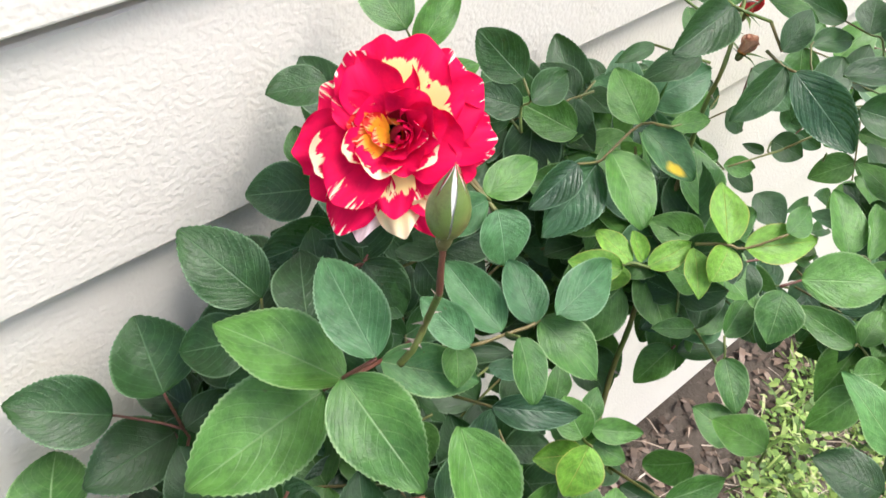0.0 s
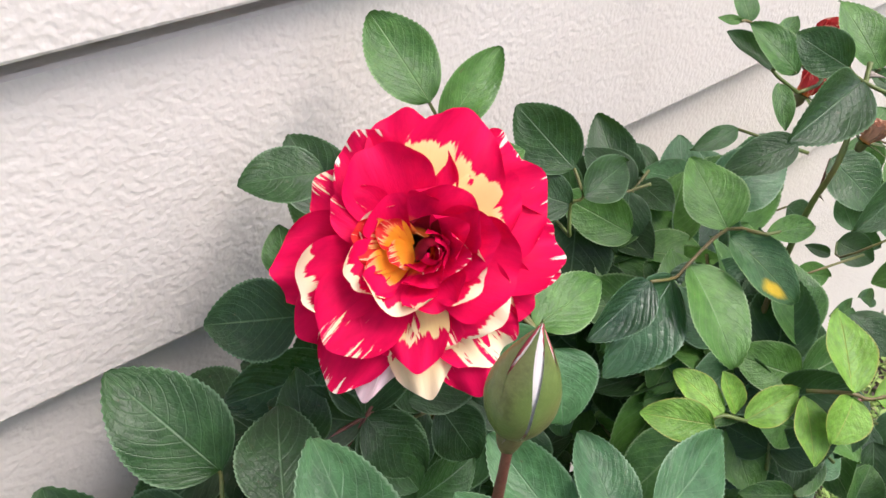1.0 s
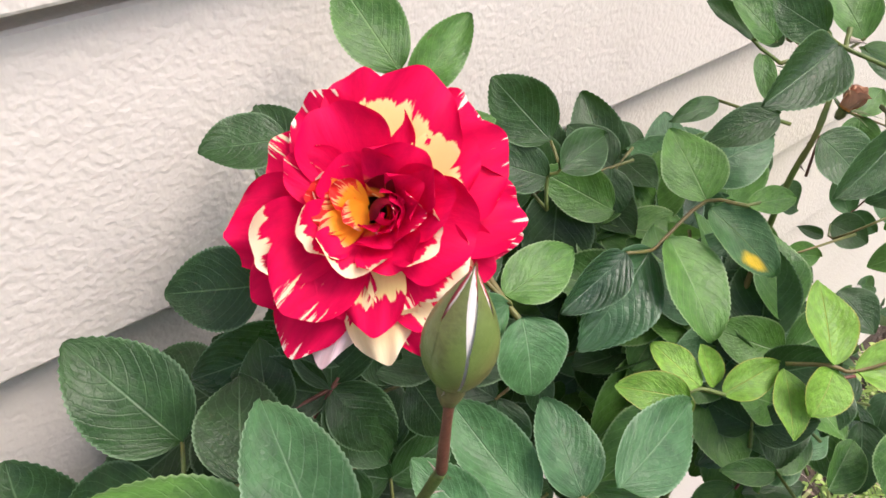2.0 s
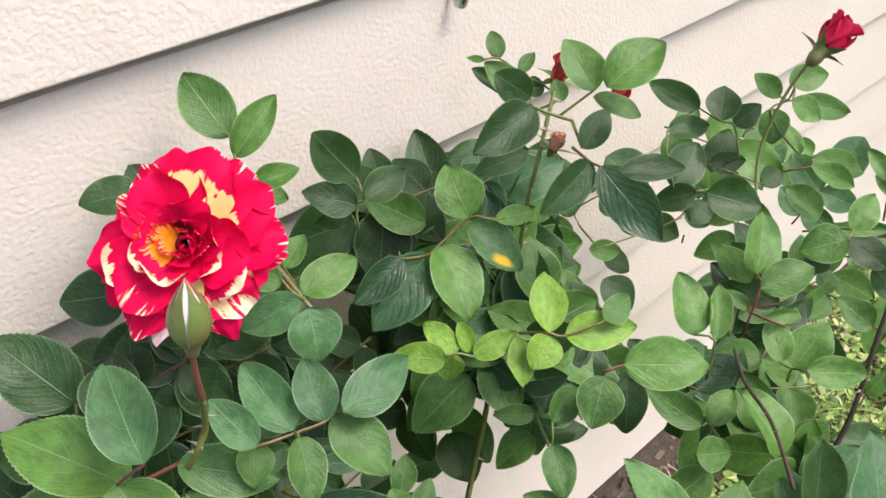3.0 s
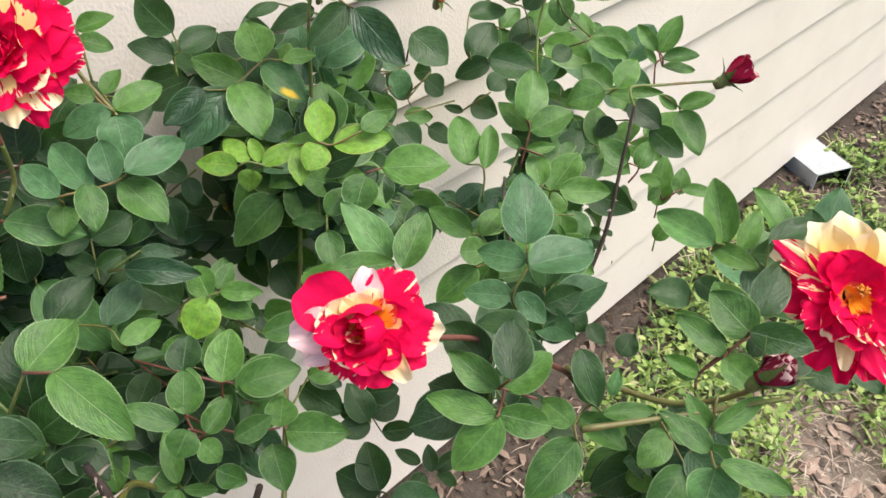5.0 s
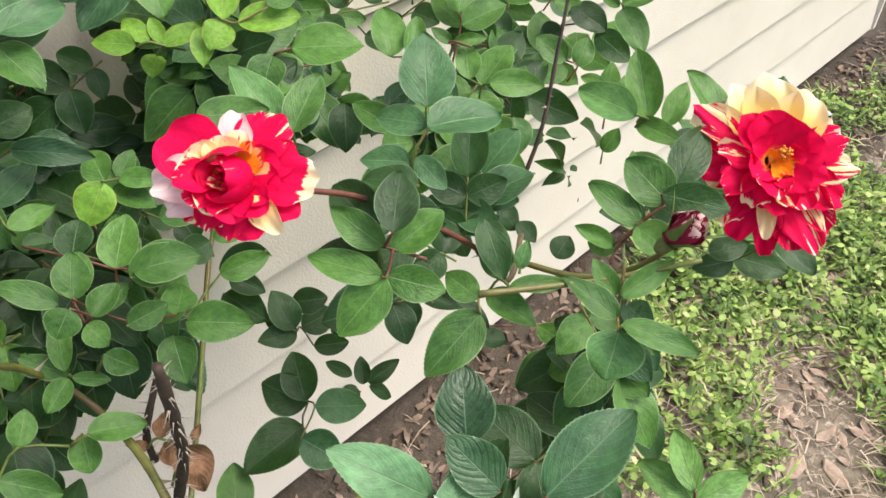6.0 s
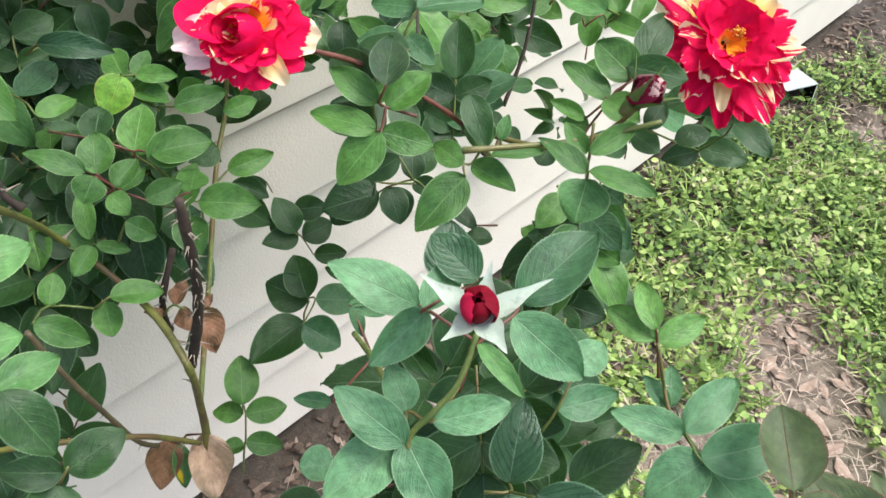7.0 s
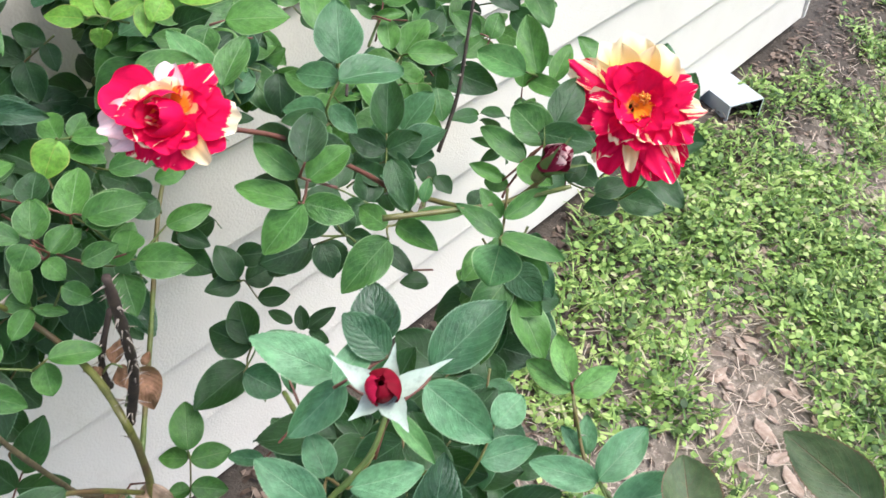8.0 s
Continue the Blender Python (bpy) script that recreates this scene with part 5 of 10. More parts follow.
s = stalk((0.3519, 0.0235, 0.8556), (0.3546, 0.0282, 0.8766), (0.3621, 0.0305, 0.8819), (0.3713, 0.0218, 0.8927), (0.4091, 0.0190, 0.8544))
leaflet(s, "d", (0.3713, 0.0218, 0.8927), (0.3585, 0.0397, 0.8949), 0.0138, (-0.2, -0.25, 0.95))
leaflet(s, "d", (0.3546, 0.0282, 0.8766), (0.3546, 0.0554, 0.8826), 0.0189, (-0.38, -0.19, 0.9))
leaflet(s, "d", (0.3522, 0.0232, 0.8596), (0.3381, 0.0486, 0.8635), 0.0191, (-0.25, -0.28, 0.93))
leaflet(s, "d", (0.3621, 0.0305, 0.8819), (0.3763, 0.0112, 0.8758), 0.0176, (-0.45, -0.55, 0.7))
leaflet(s, "d", (0.4091, 0.0190, 0.8544), (0.3998, -0.0029, 0.8392), 0.0154, (-0.42, -0.39, 0.82))
s = stalk((0.4812, 0.1339, 0.7971), (0.4689, 0.1369, 0.7933), (0.4874, 0.1514, 0.7997), (0.4795, 0.1521, 0.8052), (0.4590, 0.1432, 0.8079))
leaflet(s, "m", (0.4801, 0.1526, 0.8044), (0.4698, 0.1828, 0.8145), 0.0172, (-0.53, -0.42, 0.73))
leaflet(s, "m", (0.4867, 0.1509, 0.8005), (0.5079, 0.1535, 0.8120), 0.0153, (-0.44, -0.23, 0.87))
leaflet(s, "m", (0.4590, 0.1432, 0.8079), (0.4734, 0.1308, 0.8092), 0.0179, (-0.49, -0.5, 0.71))
leaflet(s, "m", (0.4689, 0.1369, 0.7933), (0.4393, 0.1433, 0.7773), 0.0211, (-0.49, -0.53, 0.7))
s = stalk((0.5132, 0.0115, 0.8575), (0.5170, 0.0071, 0.8629), (0.5071, 0.0083, 0.8691), (0.5228, -0.0004, 0.8593))
leaflet(s, "l", (0.5071, 0.0083, 0.8691), (0.5041, 0.0437, 0.8719), 0.0189, (-0.67, -0.12, 0.73))
leaflet(s, "m", (0.5170, 0.0071, 0.8629), (0.5293, 0.0277, 0.8894), 0.0181, (-0.67, -0.4, 0.62))
leaflet(s, "m", (0.5228, -0.0004, 0.8593), (0.5410, 0.0031, 0.8763), 0.0123, (-0.6, -0.35, 0.72))
leaflet(s, "m", (0.5150, 0.0123, 0.8597), (0.5162, -0.0143, 0.8598), 0.0121, (-0.72, -0.03, 0.7))
s = stalk((0.5614, -0.0042, 0.8220), (0.5659, -0.0000, 0.8384))
leaflet(s, "d", (0.5659, -0.0000, 0.8384), (0.5968, -0.0122, 0.8485), 0.0160, (-0.36, -0.14, 0.92))
s = stalk((0.4467, -0.0262, 0.8329), (0.4570, -0.0221, 0.8324), (0.4608, -0.0298, 0.8513), (0.4503, -0.0328, 0.8572), (0.4673, -0.0347, 0.8610), (0.4566, -0.0378, 0.8742), (0.4781, -0.0327, 0.8654))
leaflet(s, "m", (0.4673, -0.0347, 0.8610), (0.4794, -0.0063, 0.8707), 0.0198, (-0.62, 0, 0.78))
leaflet(s, "m", (0.4582, -0.0304, 0.8541), (0.4567, -0.0026, 0.8635), 0.0126, (-0.36, -0.31, 0.88))
leaflet(s, "d", (0.4781, -0.0327, 0.8654), (0.5043, -0.0294, 0.8834), 0.0184, (-0.47, -0.43, 0.77))
leaflet(s, "d", (0.4566, -0.0378, 0.8742), (0.4680, -0.0640, 0.8746), 0.0159, (-0.72, -0.31, 0.62))
leaflet(s, "m", (0.4503, -0.0328, 0.8572), (0.4476, -0.0537, 0.8567), 0.0155, (-0.55, 0.05, 0.84))
leaflet(s, "m", (0.4570, -0.0221, 0.8324), (0.4512, -0.0096, 0.8323), 0.0115, (-0.56, -0.25, 0.79))
s = stalk((0.2967, 0.2988, 0.7759), (0.2946, 0.2944, 0.7833), (0.3071, 0.2767, 0.8134), (0.3190, 0.3462, 0.7820))
leaflet(s, "d", (0.3190, 0.3462, 0.7820), (0.3524, 0.3578, 0.8048), 0.0275, (-0.14, -0.78, 0.61))
leaflet(s, "d", (0.3071, 0.2767, 0.8134), (0.3363, 0.2562, 0.8114), 0.0091, (-0.32, -0.54, 0.78))
leaflet(s, "d", (0.2946, 0.2944, 0.7833), (0.3157, 0.3065, 0.7964), 0.0229, (-0.11, -0.63, 0.77))
s = stalk((0.2628, 0.3060, 0.8171), (0.2573, 0.2876, 0.8144))
leaflet(s, "l", (0.2573, 0.2876, 0.8144), (0.2730, 0.2483, 0.7781), 0.0310, (-0.32, -0.71, 0.63))
s = stalk((0.3268, 0.1868, 0.8073), (0.3210, 0.1985, 0.8108), (0.3208, 0.2030, 0.8150), (0.3233, 0.1579, 0.8226), (0.3379, 0.2290, 0.7975), (0.2747, 0.2320, 0.8040), (0.3217, 0.1027, 0.8454))
leaflet(s, "m", (0.2747, 0.2320, 0.8040), (0.2984, 0.2271, 0.8060), 0.0141, (-0.21, -0.77, 0.6))
leaflet(s, "m", (0.3208, 0.2030, 0.8150), (0.3144, 0.2164, 0.8298), 0.0147, (-0.01, -0.74, 0.67))
leaflet(s, "m", (0.3379, 0.2290, 0.7975), (0.3491, 0.2367, 0.8114), 0.0135, (-0.35, -0.67, 0.66))
leaflet(s, "n", (0.3196, 0.1969, 0.8141), (0.2998, 0.2075, 0.8140), 0.0157, (-0.35, -0.65, 0.67))
leaflet(s, "m", (0.3210, 0.1985, 0.8108), (0.3393, 0.1924, 0.8137), 0.0134, (-0.34, -0.76, 0.55))
leaflet(s, "m", (0.3233, 0.1579, 0.8226), (0.3492, 0.1450, 0.8279), 0.0151, (-0.46, -0.68, 0.58))
leaflet(s, "m", (0.3217, 0.1027, 0.8454), (0.3380, 0.0964, 0.8481), 0.0103, (-0.39, -0.8, 0.45))
s = stalk((0.3082, 0.1498, 0.7835), (0.2976, 0.1501, 0.8045), (0.3030, 0.1769, 0.7893), (0.2816, 0.1951, 0.8053))
leaflet(s, "m", (0.3030, 0.1769, 0.7893), (0.3166, 0.1940, 0.8089), 0.0218, (-0.01, -0.75, 0.66))
leaflet(s, "m", (0.2976, 0.1501, 0.8045), (0.3273, 0.1409, 0.8115), 0.0207, (-0.36, -0.72, 0.59))
leaflet(s, "m", (0.2816, 0.1951, 0.8053), (0.3010, 0.1931, 0.8115), 0.0137, (-0.27, -0.74, 0.62))
s = stalk((0.2670, 0.1369, 0.8050), (0.2698, 0.1336, 0.8099), (0.2695, 0.1530, 0.8077), (0.2621, 0.1328, 0.8213))
leaflet(s, "m", (0.2595, 0.1359, 0.8237), (0.2412, 0.1548, 0.8372), 0.0125, (0.02, -0.57, 0.82))
leaflet(s, "m", (0.2695, 0.1530, 0.8077), (0.2791, 0.1633, 0.8248), 0.0175, (-0.29, -0.74, 0.6))
leaflet(s, "m", (0.2619, 0.1322, 0.8217), (0.2506, 0.1277, 0.8140), 0.0166, (-0.22, -0.66, 0.72))
leaflet(s, "m", (0.2698, 0.1336, 0.8099), (0.2875, 0.1387, 0.8159), 0.0125, (-0.15, -0.49, 0.86))
leaflet(s, "m", (0.2663, 0.1328, 0.8076), (0.2693, 0.1214, 0.8004), 0.0124, (-0.27, -0.57, 0.78))
s = stalk((0.3091, 0.1297, 0.7505), (0.3160, 0.1401, 0.7699), (0.3046, 0.1482, 0.7673), (0.2826, 0.1311, 0.7956), (0.3499, 0.1624, 0.7624))
leaflet(s, "m", (0.3046, 0.1482, 0.7673), (0.3259, 0.1526, 0.7855), 0.0174, (-0.35, -0.73, 0.59))
leaflet(s, "m", (0.3095, 0.1265, 0.7816), (0.3329, 0.1026, 0.7819), 0.0218, (-0.42, -0.41, 0.81))
leaflet(s, "m", (0.3499, 0.1624, 0.7624), (0.3781, 0.1516, 0.7674), 0.0157, (-0.39, -0.76, 0.52))
leaflet(s, "m", (0.2830, 0.1322, 0.7947), (0.3031, 0.1269, 0.7989), 0.0136, (-0.32, -0.72, 0.61))
s = stalk((0.2615, 0.1303, 0.7792), (0.2519, 0.1340, 0.7816), (0.2528, 0.1407, 0.7769), (0.2659, 0.1216, 0.7962))
leaflet(s, "m", (0.2529, 0.1409, 0.7767), (0.2376, 0.1531, 0.7903), 0.0121, (-0.14, -0.81, 0.57))
leaflet(s, "m", (0.2516, 0.1331, 0.7824), (0.2658, 0.1256, 0.7743), 0.0071, (-0.09, -0.8, 0.59))
leaflet(s, "m", (0.2659, 0.1216, 0.7962), (0.2746, 0.1103, 0.7875), 0.0132, (-0.34, -0.72, 0.6))
leaflet(s, "m", (0.2505, 0.1350, 0.7809), (0.2350, 0.1298, 0.7729), 0.0120, (-0.18, -0.62, 0.77))
leaflet(s, "m", (0.2507, 0.1370, 0.7838), (0.2608, 0.1597, 0.7980), 0.0115, (-0.17, -0.47, 0.87))
s = stalk((0.1644, 0.0574, 0.8202), (0.1703, 0.0460, 0.8136), (0.1709, 0.0374, 0.8210), (0.1732, 0.0359, 0.8802), (0.1563, -0.0169, 0.8989))
leaflet(s, "l", (0.1732, 0.0359, 0.8802), (0.2019, 0.0343, 0.8789), 0.0181, (0, -0.65, 0.76))
leaflet(s, "l", (0.1563, -0.0169, 0.8989), (0.1783, -0.0207, 0.8957), 0.0152, (0.04, -0.48, 0.88))
leaflet(s, "l", (0.1720, 0.0473, 0.8130), (0.1976, 0.0471, 0.8129), 0.0160, (0, -0.59, 0.81))
leaflet(s, "d", (0.1709, 0.0374, 0.8210), (0.1762, 0.0151, 0.7986), 0.0202, (0.06, -0.7, 0.71))
leaflet(s, "d", (0.1703, 0.0460, 0.8136), (0.1538, 0.0452, 0.8063), 0.0156, (-0.26, -0.71, 0.65))
s = stalk((0.2362, 0.1210, 0.7548), (0.2435, 0.1144, 0.7632), (0.2448, 0.1301, 0.7470), (0.2178, 0.1286, 0.7649), (0.2034, 0.1031, 0.7827))
leaflet(s, "m", (0.2178, 0.1286, 0.7649), (0.2286, 0.1363, 0.7760), 0.0131, (-0.06, -0.79, 0.61))
leaflet(s, "m", (0.2034, 0.1031, 0.7827), (0.2208, 0.0883, 0.7679), 0.0146, (-0.01, -0.71, 0.7))
leaflet(s, "m", (0.2439, 0.1269, 0.7500), (0.2386, 0.1155, 0.7352), 0.0157, (-0.34, -0.69, 0.64))
leaflet(s, "m", (0.2444, 0.1175, 0.7603), (0.2695, 0.1078, 0.7563), 0.0154, (-0.01, -0.41, 0.91))
s = stalk((0.1838, 0.0665, 0.7247), (0.1769, 0.0678, 0.7153), (0.1832, 0.0756, 0.7111))
leaflet(s, "d", (0.1832, 0.0756, 0.7111), (0.2149, 0.0712, 0.7176), 0.0231, (-0.24, -0.58, 0.78))
leaflet(s, "d", (0.1808, 0.0657, 0.7237), (0.1578, 0.0802, 0.7327), 0.0175, (-0.13, -0.66, 0.74))
leaflet(s, "d", (0.1769, 0.0678, 0.7153), (0.1573, 0.0485, 0.7059), 0.0279, (0.11, -0.53, 0.84))
s = stalk((0.2800, 0.0962, 0.5765), (0.2898, 0.1038, 0.5923), (0.2875, 0.0960, 0.6067), (0.2993, 0.1150, 0.6078), (0.2965, 0.1054, 0.6190), (0.3003, 0.1142, 0.6173))
leaflet(s, "m", (0.3003, 0.1142, 0.6173), (0.3175, 0.1363, 0.6365), 0.0238, (-0.17, -0.57, 0.8))
leaflet(s, "m", (0.2993, 0.1150, 0.6078), (0.2854, 0.1310, 0.6094), 0.0156, (-0.2, -0.28, 0.94))
leaflet(s, "m", (0.2965, 0.1054, 0.6190), (0.3198, 0.0912, 0.6200), 0.0181, (-0.31, -0.45, 0.83))
leaflet(s, "m", (0.2875, 0.0960, 0.6067), (0.3050, 0.0790, 0.6011), 0.0160, (-0.22, -0.5, 0.84))
leaflet(s, "m", (0.2898, 0.1038, 0.5923), (0.2762, 0.1107, 0.5936), 0.0122, (-0.05, -0.3, 0.95))
s = stalk((0.3606, 0.1030, 0.6239), (0.3626, 0.1221, 0.6451), (0.3727, 0.1279, 0.6545), (0.3703, 0.1259, 0.6606), (0.3651, 0.1082, 0.6765), (0.3428, 0.0929, 0.6811), (0.4098, 0.1685, 0.6474), (0.3917, 0.1582, 0.6854), (0.3882, 0.1565, 0.6903), (0.4078, 0.1782, 0.6607))
leaflet(s, "d", (0.3882, 0.1565, 0.6903), (0.3898, 0.1783, 0.7101), 0.0210, (-0.09, -0.67, 0.74))
leaflet(s, "d", (0.4078, 0.1782, 0.6607), (0.4341, 0.1730, 0.6628), 0.0216, (-0.19, -0.71, 0.68))
leaflet(s, "d", (0.3917, 0.1582, 0.6854), (0.3667, 0.1644, 0.6898), 0.0176, (-0.05, -0.69, 0.72))
leaflet(s, "d", (0.3703, 0.1259, 0.6606), (0.3817, 0.1537, 0.6777), 0.0243, (-0.34, -0.39, 0.85))
leaflet(s, "d", (0.4098, 0.1685, 0.6474), (0.4298, 0.1539, 0.6471), 0.0163, (-0.45, -0.63, 0.64))
leaflet(s, "b", (0.3651, 0.1082, 0.6765), (0.3904, 0.0888, 0.6720), 0.0222, (-0.24, -0.51, 0.83))
leaflet(s, "d", (0.3727, 0.1279, 0.6545), (0.3557, 0.1529, 0.6666), 0.0285, (-0.4, -0.61, 0.69))
leaflet(s, "d", (0.3626, 0.1221, 0.6451), (0.3168, 0.1218, 0.6445), 0.0307, (-0.01, -0.33, 0.94))
leaflet(s, "b", (0.3428, 0.0929, 0.6811), (0.3552, 0.0718, 0.6677), 0.0232, (-0.25, -0.62, 0.75))
s = stalk((0.3105, -0.0138, 0.7657), (0.3187, 0.0098, 0.7792), (0.2855, -0.0118, 0.7524), (0.3082, -0.0033, 0.7954))
leaflet(s, "b", (0.3082, -0.0033, 0.7954), (0.3202, -0.0143, 0.7894), 0.0063, (-0.2, -0.63, 0.75))
leaflet(s, "b", (0.3082, -0.0011, 0.7960), (0.3232, -0.0083, 0.7985), 0.0072, (-0.39, -0.55, 0.74))
leaflet(s, "b", (0.3187, 0.0098, 0.7792), (0.3143, -0.0033, 0.7701), 0.0076, (-0.1, -0.55, 0.83))
leaflet(s, "b", (0.2855, -0.0118, 0.7524), (0.2732, 0.0028, 0.7538), 0.0082, (-0.29, -0.33, 0.9))
s = stalk((0.3609, 0.0064, 0.8701), (0.3531, 0.0177, 0.8731), (0.3476, 0.0155, 0.8639), (0.3484, 0.0173, 0.8777), (0.3429, 0.0130, 0.8683), (0.3476, 0.0113, 0.8889))
leaflet(s, "m", (0.3429, 0.0130, 0.8683), (0.3258, 0.0366, 0.8752), 0.0134, (-0.37, -0.5, 0.78))
leaflet(s, "m", (0.3449, 0.0124, 0.8666), (0.3206, 0.0157, 0.8498), 0.0189, (-0.54, -0.48, 0.69))
leaflet(s, "m", (0.3476, 0.0155, 0.8639), (0.3616, -0.0034, 0.8588), 0.0151, (-0.54, -0.57, 0.62))
leaflet(s, "m", (0.3484, 0.0173, 0.8777), (0.3396, 0.0376, 0.8903), 0.0133, (-0.56, -0.6, 0.57))
leaflet(s, "m", (0.3531, 0.0177, 0.8731), (0.3750, 0.0119, 0.8836), 0.0150, (-0.48, -0.5, 0.72))
leaflet(s, "d", (0.3476, 0.0113, 0.8889), (0.3670, 0.0274, 0.9001), 0.0172, (-0.18, -0.41, 0.9))
s = stalk((0.4060, 0.0473, 0.7824), (0.4013, 0.0514, 0.7882), (0.3901, 0.0606, 0.7837), (0.3978, 0.0581, 0.8019), (0.4001, 0.0797, 0.7636))
leaflet(s, "d", (0.4001, 0.0797, 0.7636), (0.3684, 0.0941, 0.7617), 0.0271, (-0.27, -0.48, 0.83))
leaflet(s, "d", (0.3901, 0.0606, 0.7837), (0.3855, 0.0438, 0.7704), 0.0172, (-0.22, -0.57, 0.79))
leaflet(s, "d", (0.4013, 0.0514, 0.7882), (0.4112, 0.0612, 0.8009), 0.0138, (-0.35, -0.58, 0.73))
leaflet(s, "d", (0.3978, 0.0581, 0.8019), (0.3776, 0.0666, 0.7936), 0.0152, (-0.51, -0.64, 0.58))
s = stalk((0.4032, -0.0026, 0.8321), (0.4037, 0.0040, 0.8316), (0.3991, 0.0064, 0.8241), (0.3881, 0.0020, 0.8319), (0.3829, -0.0041, 0.8303))
leaflet(s, "m", (0.3829, -0.0041, 0.8303), (0.3500, -0.0031, 0.8173), 0.0211, (-0.36, -0.36, 0.86))
leaflet(s, "m", (0.3881, 0.0020, 0.8319), (0.3848, 0.0198, 0.8374), 0.0135, (-0.6, -0.34, 0.73))
leaflet(s, "m", (0.4037, 0.0040, 0.8316), (0.4137, 0.0202, 0.8490), 0.0169, (-0.29, -0.61, 0.73))
leaflet(s, "m", (0.3991, 0.0064, 0.8241), (0.4034, -0.0195, 0.8192), 0.0138, (-0.34, -0.23, 0.91))
leaflet(s, "m", (0.4008, -0.0045, 0.8342), (0.4202, -0.0214, 0.8368), 0.0090, (-0.37, -0.3, 0.88))
s = stalk((0.4266, -0.0431, 0.8593), (0.4193, -0.0479, 0.8479), (0.4106, -0.0533, 0.8446), (0.4001, -0.0604, 0.8503), (0.3951, -0.0633, 0.8594))
leaflet(s, "l", (0.4001, -0.0604, 0.8503), (0.3860, -0.0668, 0.8380), 0.0247, (-0.4, -0.54, 0.74))
leaflet(s, "m", (0.4106, -0.0533, 0.8446), (0.4043, -0.0296, 0.8566), 0.0120, (-0.24, -0.49, 0.84))
leaflet(s, "m", (0.4185, -0.0468, 0.8478), (0.4168, -0.0338, 0.8595), 0.0092, (-0.57, -0.59, 0.58))
leaflet(s, "m", (0.4165, -0.0497, 0.8503), (0.4400, -0.0585, 0.8605), 0.0108, (-0.5, -0.51, 0.7))
leaflet(s, "m", (0.3978, -0.0618, 0.8571), (0.4097, -0.0903, 0.8548), 0.0112, (-0.34, -0.22, 0.91))
s = stalk((0.4565, -0.0412, 0.8410), (0.4565, -0.0315, 0.8537), (0.4462, -0.0255, 0.8438), (0.4682, -0.0365, 0.8621))
leaflet(s, "m", (0.4565, -0.0315, 0.8537), (0.4491, -0.0072, 0.8681), 0.0128, (-0.49, -0.55, 0.67))
leaflet(s, "m", (0.4682, -0.0365, 0.8621), (0.4677, -0.0122, 0.8748), 0.0213, (-0.59, -0.38, 0.71))
leaflet(s, "m", (0.4462, -0.0255, 0.8438), (0.4359, -0.0110, 0.8527), 0.0086, (-0.33, -0.66, 0.68))
s = stalk((0.5423, -0.0340, 0.8232), (0.5392, -0.0636, 0.8156), (0.5190, -0.0415, 0.8023), (0.5403, -0.0472, 0.7906), (0.5106, -0.0274, 0.8079), (0.5373, -0.0491, 0.7907))
leaflet(s, "d", (0.5190, -0.0415, 0.8023), (0.5346, -0.0542, 0.8093), 0.0146, (-0.56, -0.26, 0.78))
leaflet(s, "d", (0.5403, -0.0472, 0.7906), (0.5504, -0.0745, 0.7904), 0.0186, (-0.62, -0.24, 0.75))
leaflet(s, "d", (0.5373, -0.0491, 0.7907), (0.5204, -0.0358, 0.7861), 0.0150, (-0.57, -0.5, 0.65))
leaflet(s, "d", (0.5392, -0.0636, 0.8156), (0.5381, -0.0901, 0.8107), 0.0169, (-0.43, -0.15, 0.89))
leaflet(s, "d", (0.5106, -0.0274, 0.8079), (0.5256, -0.0271, 0.8201), 0.0132, (-0.57, -0.42, 0.71))
s = stalk((0.2898, -0.0877, 0.8256), (0.3036, -0.0840, 0.8391), (0.2964, -0.0645, 0.8480), (0.3209, -0.0860, 0.8423), (0.3020, -0.0539, 0.8378), (0.2847, -0.0743, 0.8643), (0.3273, -0.0837, 0.8430), (0.3058, -0.0803, 0.8680))
leaflet(s, "p", (0.3020, -0.0539, 0.8378), (0.2828, -0.0264, 0.8573), 0.0195, (-0.15, -0.64, 0.75))
leaflet(s, "b", (0.3278, -0.0834, 0.8424), (0.3645, -0.0900, 0.8628), 0.0233, (-0.51, -0.22, 0.83))
leaflet(s, "p", (0.3209, -0.0860, 0.8423), (0.3272, -0.1177, 0.8262), 0.0211, (-0.52, -0.47, 0.71))
leaflet(s, "p", (0.2964, -0.0645, 0.8480), (0.2684, -0.0629, 0.8380), 0.0152, (-0.29, -0.64, 0.71))
leaflet(s, "p", (0.2847, -0.0743, 0.8643), (0.3069, -0.0714, 0.8738), 0.0123, (-0.32, -0.38, 0.87))
leaflet(s, "g", (0.3058, -0.0803, 0.8680), (0.3015, -0.0624, 0.8819), 0.0157, (-0.26, -0.63, 0.73))
leaflet(s, "l", (0.3036, -0.0840, 0.8391), (0.3015, -0.1094, 0.8329), 0.0081, (-0.26, -0.21, 0.94))
s = stalk((0.2901, -0.0872, 0.8285), (0.2758, -0.0875, 0.8211), (0.2738, -0.0769, 0.8193), (0.2674, -0.0817, 0.8142), (0.2635, -0.0863, 0.8190), (0.2644, -0.0785, 0.8085))
leaflet(s, "p", (0.2644, -0.0785, 0.8085), (0.2331, -0.0766, 0.8067), 0.0213, (-0.07, -0.31, 0.95))
leaflet(s, "p", (0.2674, -0.0817, 0.8142), (0.2598, -0.1097, 0.8033), 0.0212, (-0.36, -0.25, 0.9))
leaflet(s, "p", (0.2635, -0.0863, 0.8190), (0.2537, -0.0611, 0.8374), 0.0171, (-0.3, -0.64, 0.71))
